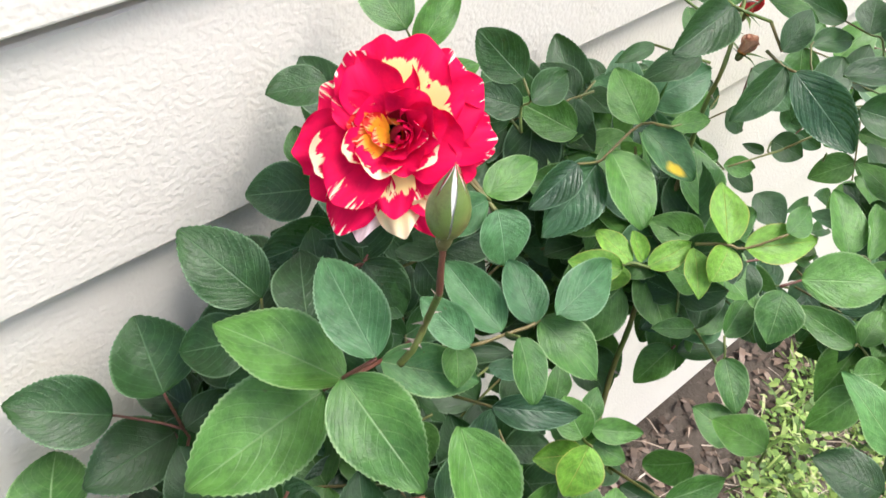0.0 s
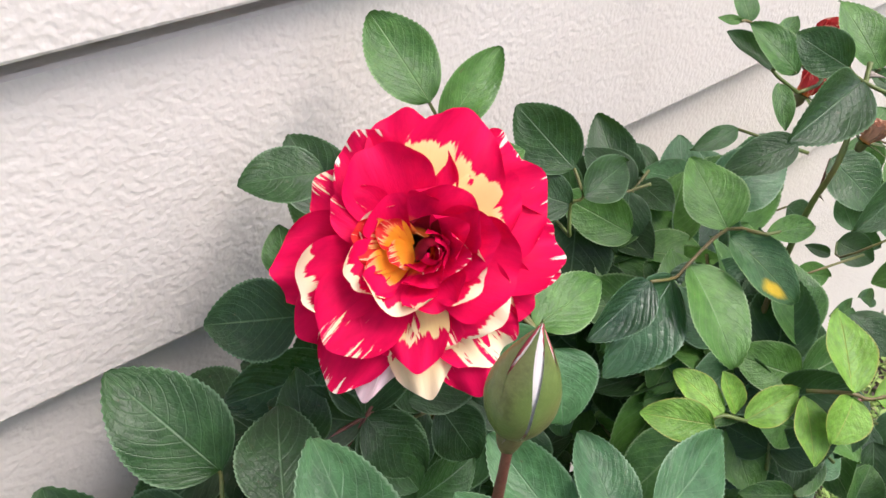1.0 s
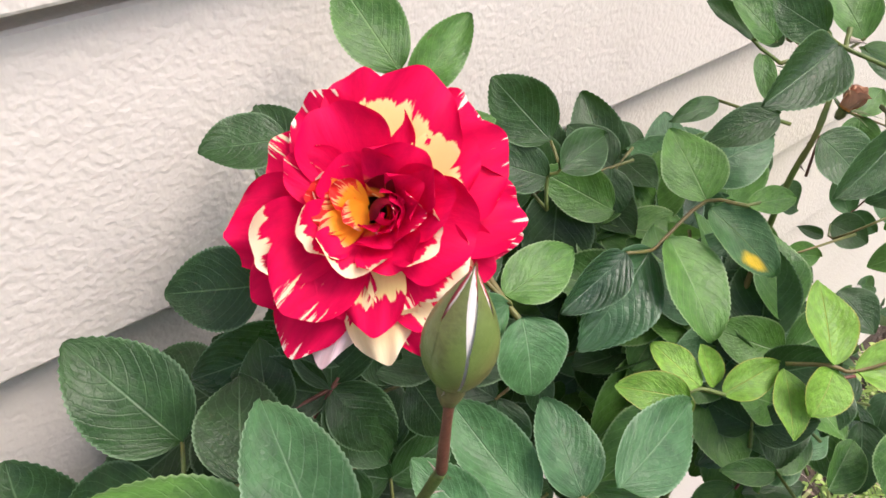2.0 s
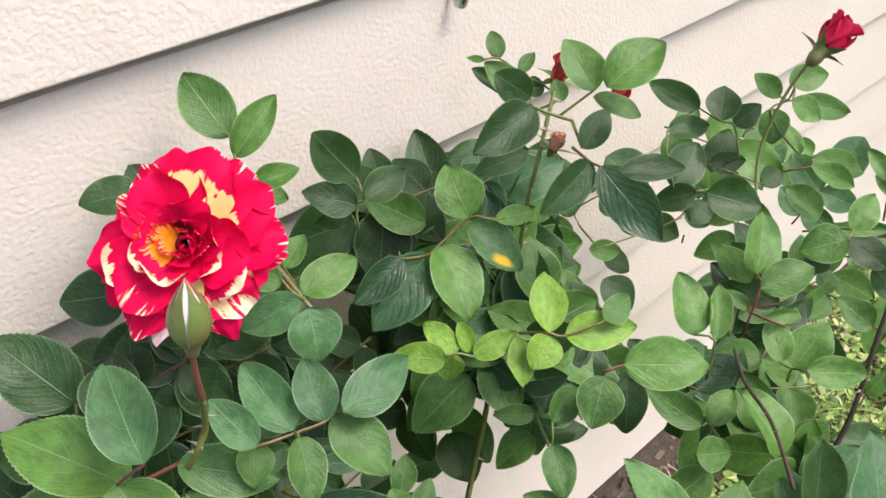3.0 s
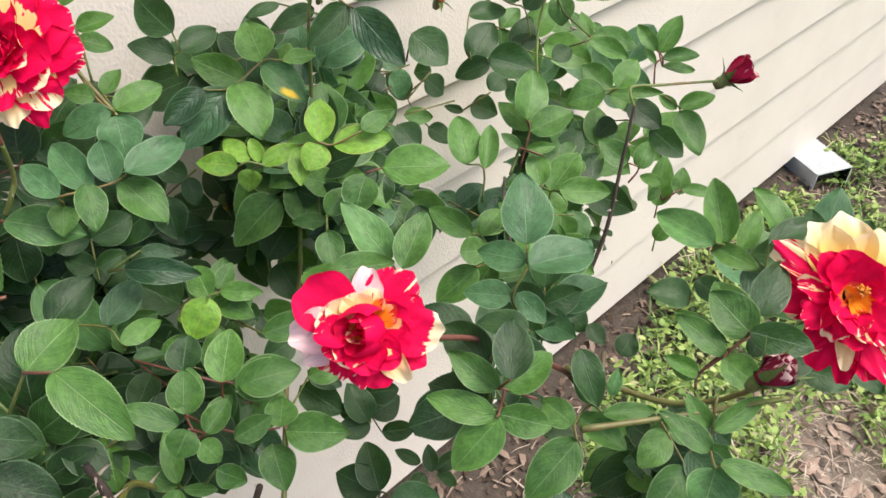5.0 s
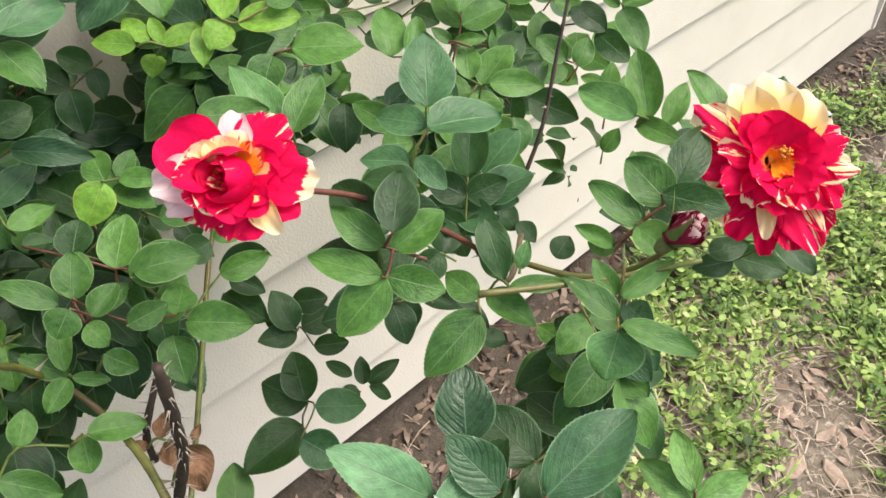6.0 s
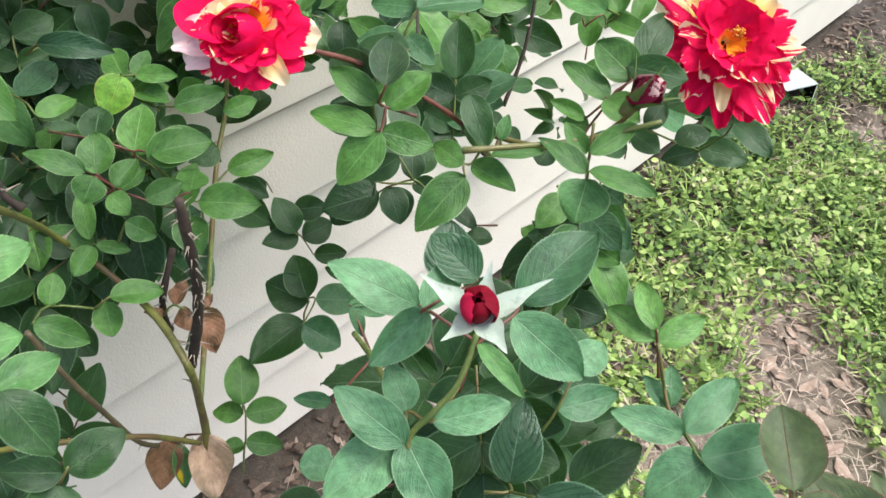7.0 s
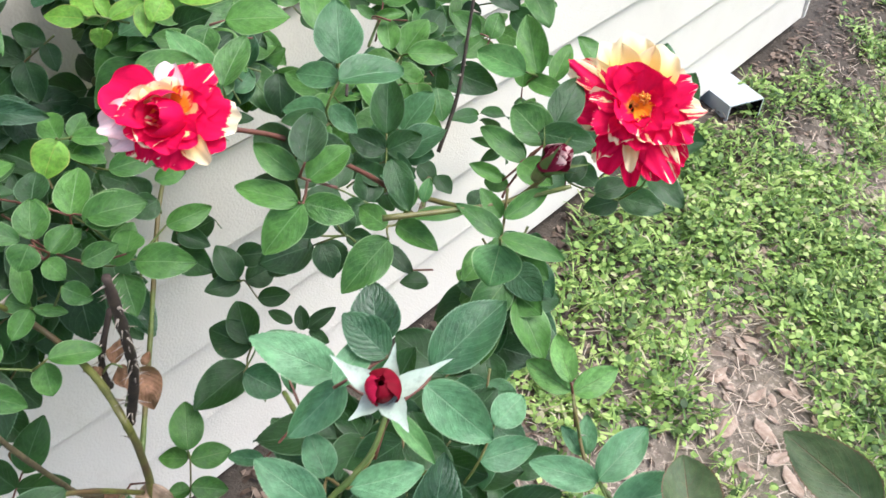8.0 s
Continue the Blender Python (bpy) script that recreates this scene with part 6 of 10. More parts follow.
leaflet(s, "p", (0.2758, -0.0875, 0.8211), (0.3003, -0.1052, 0.8240), 0.0152, (-0.48, -0.57, 0.67))
leaflet(s, "p", (0.2738, -0.0769, 0.8193), (0.2788, -0.0620, 0.8302), 0.0138, (-0.21, -0.53, 0.82))
s = stalk((0.2683, -0.0892, 0.7690), (0.2559, -0.0778, 0.7779), (0.2562, -0.0709, 0.7715), (0.2616, -0.0426, 0.7600))
leaflet(s, "p", (0.2616, -0.0426, 0.7600), (0.2492, -0.0334, 0.7611), 0.0162, (-0.1, -0.27, 0.96))
leaflet(s, "p", (0.2562, -0.0709, 0.7715), (0.2361, -0.0691, 0.7697), 0.0137, (-0.11, -0.18, 0.98))
leaflet(s, "p", (0.2559, -0.0778, 0.7779), (0.2468, -0.0883, 0.7731), 0.0078, (-0.24, -0.22, 0.95))
s = stalk((0.2921, -0.1017, 0.7704), (0.2996, -0.1096, 0.7708), (0.3077, -0.1029, 0.7601), (0.2920, -0.1259, 0.7951))
leaflet(s, "g", (0.3077, -0.1029, 0.7601), (0.3302, -0.0903, 0.7864), 0.0229, (-0.5, -0.53, 0.68))
leaflet(s, "g", (0.2920, -0.1259, 0.7951), (0.3066, -0.1632, 0.7895), 0.0237, (-0.37, -0.28, 0.89))
leaflet(s, "g", (0.2996, -0.1096, 0.7708), (0.2854, -0.1309, 0.7548), 0.0205, (-0.19, -0.51, 0.84))
s = stalk((0.3444, -0.0916, 0.7478), (0.3526, -0.0938, 0.7607), (0.3657, -0.0916, 0.7743))
leaflet(s, "p", (0.3526, -0.0938, 0.7607), (0.3778, -0.1110, 0.7647), 0.0167, (-0.44, -0.45, 0.78))
leaflet(s, "p", (0.3650, -0.0920, 0.7753), (0.3849, -0.0937, 0.7823), 0.0172, (-0.34, -0.38, 0.86))
s = stalk((0.3996, -0.1175, 0.7628), (0.4036, -0.1105, 0.7797), (0.4029, -0.1085, 0.7871))
leaflet(s, "r", (0.4029, -0.1085, 0.7871), (0.4180, -0.0876, 0.7960), 0.0132, (-0.41, -0.09, 0.91))
leaflet(s, "r", (0.4031, -0.1096, 0.7810), (0.4004, -0.0828, 0.7849), 0.0142, (-0.57, -0.18, 0.8))
leaflet(s, "r", (0.4041, -0.1103, 0.7792), (0.4263, -0.1212, 0.7882), 0.0146, (-0.52, -0.45, 0.73))
s = stalk((0.3930, -0.1165, 0.7886), (0.3907, -0.1293, 0.7596), (0.3816, -0.1430, 0.7625), (0.3723, -0.1564, 0.7648), (0.3843, -0.1597, 0.7468))
leaflet(s, "p", (0.3843, -0.1597, 0.7468), (0.3750, -0.2028, 0.7395), 0.0276, (-0.41, -0.07, 0.91))
leaflet(s, "p", (0.3723, -0.1564, 0.7648), (0.4062, -0.1825, 0.7746), 0.0231, (-0.48, -0.31, 0.82))
leaflet(s, "p", (0.3761, -0.1577, 0.7625), (0.3474, -0.1478, 0.7541), 0.0232, (-0.31, -0.11, 0.94))
leaflet(s, "p", (0.3816, -0.1430, 0.7625), (0.4136, -0.1480, 0.7779), 0.0184, (-0.45, -0.28, 0.84))
leaflet(s, "p", (0.3806, -0.1436, 0.7631), (0.3625, -0.1164, 0.7710), 0.0162, (-0.39, -0.48, 0.78))
leaflet(s, "p", (0.3927, -0.1300, 0.7585), (0.4034, -0.1202, 0.7714), 0.0103, (-0.65, -0.24, 0.72))
leaflet(s, "p", (0.3907, -0.1293, 0.7596), (0.3913, -0.1142, 0.7688), 0.0087, (-0.49, -0.44, 0.75))
s = stalk((0.3721, -0.2063, 0.7412), (0.3831, -0.1951, 0.7593), (0.3741, -0.1934, 0.7807), on=bronze)
leaflet(s, "c", (0.3741, -0.1934, 0.7807), (0.3992, -0.1708, 0.7927), 0.0270, (-0.26, -0.22, 0.94))
leaflet(s, "c", (0.3831, -0.1951, 0.7593), (0.4013, -0.2241, 0.7516), 0.0225, (-0.25, -0.39, 0.88))
s = stalk((0.4476, -0.2624, 0.7058), (0.4300, -0.2495, 0.7121), (0.4180, -0.2431, 0.7194), (0.4911, -0.2524, 0.7212), on=bronze)
leaflet(s, "c", (0.4180, -0.2431, 0.7194), (0.4204, -0.1888, 0.7415), 0.0316, (-0.27, -0.35, 0.9))
leaflet(s, "c", (0.4300, -0.2495, 0.7121), (0.4430, -0.2135, 0.7393), 0.0232, (-0.55, -0.37, 0.75))
leaflet(s, "c", (0.4911, -0.2524, 0.7212), (0.4927, -0.1955, 0.7354), 0.0328, (-0.53, -0.19, 0.83))
s = stalk((0.4753, 0.2858, 0.9342), (0.4647, 0.2943, 0.9432), (0.4642, 0.2847, 0.9466), (0.4943, 0.2860, 0.9337), (0.4822, 0.3026, 0.9463), (0.4980, 0.2991, 0.9355), (0.4803, 0.3160, 0.9500), (0.4648, 0.3121, 0.9557))
leaflet(s, "m", (0.4803, 0.3160, 0.9500), (0.4836, 0.3266, 0.9610), 0.0105, (-0.49, -0.55, 0.68))
leaflet(s, "m", (0.4648, 0.3121, 0.9557), (0.4582, 0.3179, 0.9568), 0.0038, (-0.5, -0.69, 0.52))
leaflet(s, "m", (0.4822, 0.3026, 0.9463), (0.4931, 0.3043, 0.9551), 0.0077, (-0.55, -0.33, 0.76))
leaflet(s, "m", (0.4642, 0.2847, 0.9466), (0.4554, 0.3016, 0.9623), 0.0154, (-0.38, -0.73, 0.57))
leaflet(s, "d", (0.4647, 0.2943, 0.9432), (0.4556, 0.3116, 0.9543), 0.0095, (-0.28, -0.62, 0.74))
leaflet(s, "d", (0.4980, 0.2991, 0.9355), (0.4856, 0.3033, 0.9343), 0.0116, (-0.26, -0.52, 0.82))
leaflet(s, "m", (0.4869, 0.2773, 0.9389), (0.4892, 0.2851, 0.9482), 0.0095, (-0.52, -0.59, 0.62))
leaflet(s, "m", (0.4677, 0.2909, 0.9382), (0.4587, 0.2780, 0.9280), 0.0087, (-0.44, -0.34, 0.83))
s = stalk((0.4833, 0.2758, 0.9321), (0.5030, 0.2698, 0.9434))
leaflet(s, "m", (0.5027, 0.2695, 0.9429), (0.5031, 0.2927, 0.9642), 0.0211, (-0.32, -0.35, 0.88))
leaflet(s, "m", (0.4908, 0.2546, 0.9553), (0.5196, 0.2469, 0.9760), 0.0244, (-0.41, -0.27, 0.87))
leaflet(s, "m", (0.5007, 0.2686, 0.9405), (0.5142, 0.2465, 0.9360), 0.0135, (-0.34, -0.22, 0.92))
s = stalk((0.5745, 0.2610, 0.8188), (0.5318, 0.2724, 0.8191), (0.5815, 0.2959, 0.7759), (0.5955, 0.3150, 0.8080), (0.5886, 0.3292, 0.7858), (0.6252, 0.3380, 0.7954))
leaflet(s, "d", (0.5955, 0.3150, 0.8080), (0.6058, 0.3014, 0.7964), 0.0211, (-0.19, -0.72, 0.67))
leaflet(s, "d", (0.6252, 0.3380, 0.7954), (0.6136, 0.3478, 0.7941), 0.0197, (-0.56, -0.59, 0.58))
leaflet(s, "d", (0.5886, 0.3292, 0.7858), (0.5818, 0.3471, 0.8078), 0.0214, (-0.33, -0.78, 0.53))
leaflet(s, "m", (0.5373, 0.2780, 0.8139), (0.5557, 0.2649, 0.8110), 0.0138, (-0.4, -0.7, 0.59))
leaflet(s, "d", (0.5752, 0.2900, 0.7818), (0.5828, 0.2713, 0.7735), 0.0175, (-0.32, -0.48, 0.81))
s = stalk((0.5744, 0.2360, 0.8316), (0.6169, 0.2616, 0.8094), (0.6024, 0.2782, 0.7909), (0.6260, 0.2898, 0.7831))
leaflet(s, "d", (0.6260, 0.2898, 0.7831), (0.6337, 0.2677, 0.7808), 0.0229, (-0.57, -0.28, 0.77))
leaflet(s, "d", (0.6119, 0.2864, 0.7827), (0.6003, 0.2969, 0.7878), 0.0075, (-0.39, -0.72, 0.58))
leaflet(s, "d", (0.5948, 0.2441, 0.8269), (0.6118, 0.2432, 0.8362), 0.0172, (-0.44, -0.48, 0.76))
s = stalk((0.6129, 0.2110, 0.8487), (0.6530, 0.2312, 0.8371), (0.6366, 0.2622, 0.8435))
leaflet(s, "d", (0.6366, 0.2622, 0.8435), (0.6541, 0.2449, 0.8476), 0.0156, (-0.65, -0.54, 0.54))
leaflet(s, "d", (0.6530, 0.2312, 0.8371), (0.6715, 0.2265, 0.8429), 0.0160, (-0.37, -0.52, 0.77))
s = stalk((0.5439, 0.1515, 0.8364), (0.5389, 0.1622, 0.8380), (0.5515, 0.1757, 0.8267), (0.5800, 0.1697, 0.8174))
leaflet(s, "d", (0.5800, 0.1697, 0.8174), (0.5680, 0.1981, 0.8228), 0.0182, (-0.52, -0.37, 0.77))
leaflet(s, "m", (0.5389, 0.1622, 0.8380), (0.5581, 0.1511, 0.8377), 0.0082, (-0.4, -0.71, 0.57))
leaflet(s, "m", (0.5515, 0.1757, 0.8267), (0.5462, 0.1895, 0.8350), 0.0085, (-0.41, -0.58, 0.7))
s = stalk((0.2644, 0.0893, 0.7244), (0.2759, 0.0934, 0.7398), (0.2643, 0.1060, 0.7391), (0.2796, 0.0927, 0.7419), (0.2695, 0.1016, 0.7473))
leaflet(s, "x", (0.2695, 0.1016, 0.7473), (0.2829, 0.1076, 0.7531), 0.0107, (-0.17, -0.46, 0.87))
leaflet(s, "x", (0.2759, 0.0934, 0.7398), (0.2655, 0.0980, 0.7387), 0.0153, (-0.33, -0.57, 0.75))
leaflet(s, "x", (0.2773, 0.0874, 0.7476), (0.2724, 0.0687, 0.7339), 0.0211, (-0.21, -0.54, 0.81))
leaflet(s, "x", (0.2811, 0.0903, 0.7449), (0.2882, 0.0924, 0.7492), 0.0055, (-0.28, -0.6, 0.75))
leaflet(s, "x", (0.2643, 0.1060, 0.7391), (0.2570, 0.1122, 0.7435), 0.0077, (-0.03, -0.6, 0.8))
s = stalk((0.2560, 0.1076, 0.6348), (0.2498, 0.1070, 0.6327), (0.2637, 0.0983, 0.6376), (0.2461, 0.1162, 0.6303))
leaflet(s, "x", (0.2461, 0.1162, 0.6303), (0.2274, 0.0971, 0.6184), 0.0253, (-0.07, -0.48, 0.88))
leaflet(s, "y", (0.2498, 0.1070, 0.6327), (0.2389, 0.0883, 0.6150), 0.0123, (-0.11, -0.65, 0.75))
leaflet(s, "z", (0.2637, 0.0983, 0.6376), (0.2482, 0.0718, 0.6096), 0.0288, (-0.19, -0.66, 0.73))
s = stalk((0.2166, 0.2023, 0.6304), (0.2188, 0.1924, 0.6284))
leaflet(s, "x", (0.2188, 0.1924, 0.6284), (0.2190, 0.1749, 0.6203), 0.0111, (-0.09, -0.42, 0.9))
cane("olive", 0.0034, 0.0014, (0.4040, 0.1500, 0.0300), (0.3287, 0.1101, 0.2022), (0.2134, 0.0702, 0.3745), (0.2287, 0.0878, 0.4823), (0.2445, 0.0887, 0.5592), (0.2623, 0.0958, 0.6289), (0.2614, 0.0853, 0.6821), (0.2556, 0.0704, 0.7322), (0.2587, 0.1031, 0.7462), (0.2538, 0.1424, 0.7564), (0.2319, 0.1383, 0.8023), (0.2046, 0.0778, 0.8670), (0.1902, 0.0714, 0.8886), thorns=12)
cane("dead", 0.0029, 0.0023, (0.2599, 0.0766, 0.7263), (0.2667, 0.0664, 0.7703), (0.2623, 0.0478, 0.8177), (0.2611, 0.0428, 0.8592), thorns=60)
cane("dead", 0.0020, 0.0016, (0.2159, 0.0890, 0.8539), (0.2120, 0.0913, 0.8612), (0.2115, 0.0952, 0.8697), (0.2102, 0.1003, 0.8783), thorns=16)
cane("dead", 0.0022, 0.0016, (0.2672, 0.1111, 0.7200), (0.2689, 0.1148, 0.7393), (0.2837, 0.1165, 0.7694), thorns=14)
cane("olive", 0.0018, 0.0014, (0.2565, 0.0923, 0.6411), (0.2228, 0.0858, 0.6895), (0.1666, 0.0946, 0.7275), (0.1448, 0.0739, 0.7598), thorns=8)
cane("brown", 0.0017, 0.0014, (0.2381, 0.1111, 0.6382), (0.2266, 0.1027, 0.6636), (0.2138, 0.0903, 0.7148), (0.2035, 0.0835, 0.7584), (0.1962, 0.0837, 0.7978), thorns=4)
cane("brown", 0.0018, 0.0014, (0.4070, 0.0202, 0.8371), (0.4189, 0.0102, 0.8160), (0.4447, 0.0244, 0.8203), thorns=6)
cane("green", 0.0016, 0.0013, (0.2832, -0.0600, 0.8008), (0.2973, -0.0293, 0.7902), (0.3073, -0.0050, 0.7788), thorns=2)
cane("green", 0.0018, 0.0009, (0.2614, 0.0853, 0.6821), (0.3150, 0.1500, 0.7000), (0.3700, 0.2150, 0.7250), (0.3989, 0.2365, 0.7542), (0.4067, 0.2387, 0.7941), (0.4115, 0.2415, 0.8161), (0.4245, 0.2465, 0.8471), (0.4350, 0.2517, 0.8761), (0.4384, 0.2526, 0.9132), (0.4383, 0.2498, 0.9364), (0.4493, 0.2552, 0.9560), (0.4560, 0.2590, 0.9640), thorns=18)
cane("dark", 0.0010, 0.0009, (0.4483, 0.0950, 0.8425), (0.4745, 0.1208, 0.8418), (0.5031, 0.1481, 0.8258), (0.5252, 0.1661, 0.8200), thorns=6)
cane("green", 0.0011, 0.0010, (0.5474, 0.1793, 0.8047), (0.5803, 0.1944, 0.8217), (0.6045, 0.2069, 0.8372), (0.6173, 0.2199, 0.8590), (0.6272, 0.2281, 0.8741), (0.6338, 0.2298, 0.8918), (0.6426, 0.2293, 0.9109), (0.6503, 0.2270, 0.9245), (0.6575, 0.2239, 0.9339), thorns=2)
cane("green", 0.001, 0.0009, (0.6047, 0.1248, 0.8600), (0.6200, 0.1385, 0.8626), (0.6407, 0.1283, 0.8608), (0.6667, 0.1168, 0.8576), (0.6798, 0.1050, 0.8587))
cane("red", 0.0014, 0.0013, (0.4070, 0.0202, 0.8371), (0.3905, 0.0255, 0.8550), (0.3592, 0.0389, 0.8826), (0.3355, 0.0441, 0.8971))
cane("green", 0.0015, 0.0013, (0.4174, 0.0296, 0.8262), (0.4291, -0.0163, 0.8305), (0.4367, -0.0400, 0.8446), (0.4392, -0.0566, 0.8683), thorns=2)
cane("green", 0.0014, 0.0011, (0.2496, -0.1011, 0.7841), (0.2598, -0.0975, 0.7938), (0.2666, -0.0841, 0.8135), (0.2773, -0.0866, 0.8244), (0.2881, -0.0890, 0.8350), (0.3001, -0.0861, 0.8489), thorns=2)
cane("green", 0.0011, 0.0009, (0.3798, -0.1553, 0.7565), (0.3830, -0.1427, 0.7601), (0.3884, -0.1302, 0.7624), (0.4012, -0.1116, 0.7823), thorns=2)
cane("red", 0.0014, 0.0011, (0.3634, -0.2133, 0.7292), (0.3744, -0.2033, 0.7429), (0.3896, -0.1912, 0.7617))
cane("green", 0.0011, 0.0010, (0.3245, 0.2560, 0.8985), (0.3220, 0.2732, 0.9080), (0.3157, 0.2926, 0.9293), (0.3119, 0.3002, 0.9403), thorns=4)
cane("green", 0.0015, 0.0011, (0.3732, -0.0103, 0.8539), (0.4192, -0.0407, 0.8520), (0.4458, -0.0667, 0.8623), thorns=2)
cane("red", 0.0013, 0.001, (0.1940, 0.2078, 0.8867), (0.2070, 0.2041, 0.8882), (0.2248, 0.1951, 0.8897), thorns=3)
cane("red", 0.0011, 0.0010, (0.2525, 0.2236, 0.9424), (0.2522, 0.2232, 0.9540), (0.2530, 0.2236, 0.9650), (0.2536, 0.2239, 0.9690), thorns=1)
cane("green", 0.0013, 0.0011, (0.2456, 0.2337, 0.9025), (0.2497, 0.2311, 0.9114), (0.2539, 0.2308, 0.9208), (0.2525, 0.2236, 0.9424), thorns=6)

s = stalk((0.3923, 0.1276, 0.6335), (0.4099, 0.1190, 0.6409))
leaflet(s, "d", (0.4132, 0.1201, 0.6443), (0.4219, 0.1319, 0.6570), 0.0116, (-0.14, -0.20, 0.97))
leaflet(s, "d", (0.4159, 0.1184, 0.6452), (0.4402, 0.1130, 0.6545), 0.0124, (-0.08, -0.53, 0.85))
leaflet(s, "d", (0.4155, 0.1169, 0.6438), (0.4262, 0.1053, 0.6325), 0.0108, (-0.25, -0.20, 0.95))
leaflet(s, "d", (0.4107, 0.1286, 0.6488), (0.4023, 0.1457, 0.6558), 0.0100, (-0.34, -0.33, 0.88))
leaflet(s, "d", (0.4092, 0.1227, 0.6431), (0.3926, 0.1199, 0.6401), 0.0139, (-0.30, -0.36, 0.88))
s = stalk((0.4215, 0.0658, 0.7663), (0.4084, 0.0793, 0.7661), (0.4025, 0.0868, 0.7671))
leaflet(s, "d", (0.4040, 0.0883, 0.7694), (0.3736, 0.0958, 0.7456), 0.0264, (-0.50, -0.30, 0.81))
leaflet(s, "d", (0.4084, 0.0771, 0.7645), (0.4038, 0.0628, 0.7477), 0.0207, (-0.37, -0.46, 0.81))
leaflet(s, "d", (0.4182, 0.0692, 0.7663), (0.4268, 0.0481, 0.7631), 0.0132, (-0.41, -0.12, 0.91))
s = stalk((0.4771, 0.0482, 0.7097), (0.4635, 0.0622, 0.7094))
leaflet(s, "d", (0.4596, 0.0834, 0.7222), (0.4656, 0.0561, 0.7113), 0.0149, (-0.14, -0.30, 0.94))
leaflet(s, "d", (0.4704, 0.0465, 0.7031), (0.4555, 0.0590, 0.7074), 0.0142, (-0.14, -0.19, 0.97))
s = stalk((0.3438, -0.0352, 0.7976), (0.3461, -0.0319, 0.8019))
leaflet(s, "g", (0.3461, -0.0319, 0.8019), (0.3619, -0.0128, 0.8228), 0.0254, (-0.43, -0.39, 0.82))
s = stalk((0.8413, 0.3121, 0.5801), (0.8347, 0.3121, 0.5939))
leaflet(s, "d", (0.8325, 0.3100, 0.5915), (0.7853, 0.3048, 0.6147), 0.0196, (-0.58, -0.40, 0.71))
leaflet(s, "d", (0.8413, 0.3100, 0.5993), (0.8817, 0.3027, 0.5810), 0.0177, (-0.45, -0.47, 0.76))
s = stalk((0.8706, 0.3019, 0.5048), (0.8490, 0.3020, 0.5456))
leaflet(s, "d", (0.8403, 0.3000, 0.5537), (0.7948, 0.3046, 0.5697), 0.0201, (-0.46, -0.43, 0.78))
leaflet(s, "d", (0.8454, 0.3000, 0.5536), (0.9202, 0.3029, 0.5194), 0.0176, (-0.76, -0.13, 0.64))
leaflet(s, "d", (0.8469, 0.3000, 0.5429), (0.9077, 0.3036, 0.4736), 0.0230, (-0.27, -0.49, 0.83))
s = stalk((0.9387, 0.3018, 0.4074), (0.9045, 0.3019, 0.4665))
leaflet(s, "d", (0.8920, 0.3000, 0.4799), (0.8284, 0.2981, 0.5259), 0.0161, (-0.46, -0.60, 0.65))
leaflet(s, "d", (0.8931, 0.3000, 0.4733), (0.8497, 0.2954, 0.4827), 0.0162, (-0.23, -0.43, 0.87))
leaflet(s, "d", (0.9026, 0.3000, 0.4641), (0.9216, 0.3062, 0.4329), 0.0086, (-0.29, -0.43, 0.85))
leaflet(s, "d", (0.9072, 0.3000, 0.4705), (0.9228, 0.3004, 0.4694), 0.0100, (-0.31, -0.45, 0.84))
leaflet(s, "d", (0.9139, 0.3000, 0.5381), (0.9871, 0.3043, 0.4740), 0.0273, (-0.28, -0.45, 0.85))
s = stalk((0.5100, 0.0922, 0.7832), (0.5112, 0.1091, 0.7969))
leaflet(s, "m", (0.5106, 0.1100, 0.7971), (0.5178, 0.1127, 0.8140), 0.0139, (-0.44, -0.30, 0.85))
leaflet(s, "m", (0.5110, 0.1089, 0.7966), (0.5009, 0.1234, 0.8031), 0.0132, (-0.27, -0.45, 0.85))
leaflet(s, "b", (0.5100, 0.1089, 0.7959), (0.4983, 0.1076, 0.7897), 0.0125, (-0.55, -0.56, 0.62))
leaflet(s, "m", (0.5123, 0.1073, 0.7964), (0.5260, 0.0848, 0.7861), 0.0146, (-0.26, -0.64, 0.72))
s = stalk((0.5084, 0.0810, 0.7770), (0.5004, 0.1000, 0.7849))
leaflet(s, "m", (0.5019, 0.1112, 0.7945), (0.4918, 0.1182, 0.7808), 0.0111, (-0.44, -0.48, 0.76))
leaflet(s, "l", (0.5015, 0.0996, 0.7854), (0.4841, 0.1090, 0.7766), 0.0118, (-0.28, -0.44, 0.85))
leaflet(s, "m", (0.5096, 0.0871, 0.7825), (0.4885, 0.0898, 0.7777), 0.0145, (-0.22, -0.56, 0.80))
leaflet(s, "m", (0.4900, 0.0983, 0.7753), (0.4734, 0.1121, 0.7650), 0.0152, (-0.46, -0.23, 0.86))
leaflet(s, "d", (0.4988, 0.0836, 0.7712), (0.5031, 0.0696, 0.7613), 0.0159, (-0.28, -0.52, 0.80))
leaflet(s, "d", (0.5034, 0.0711, 0.7655), (0.5020, 0.0553, 0.7604), 0.0125, (-0.27, -0.44, 0.85))
s = stalk((0.4903, 0.1115, 0.7455), (0.4904, 0.1167, 0.7495))
leaflet(s, "d", (0.4885, 0.1123, 0.7447), (0.4914, 0.0988, 0.7251), 0.0168, (-0.25, -0.17, 0.95))
leaflet(s, "d", (0.5257, 0.0550, 0.7311), (0.5386, 0.0556, 0.7421), 0.0168, (-0.37, -0.35, 0.86))
s = stalk((0.4104, -0.0022, 0.8344), (0.4117, -0.0012, 0.8363))
leaflet(s, "l", (0.4113, -0.0013, 0.8359), (0.4196, 0.0018, 0.8464), 0.0071, (-0.45, -0.30, 0.84))
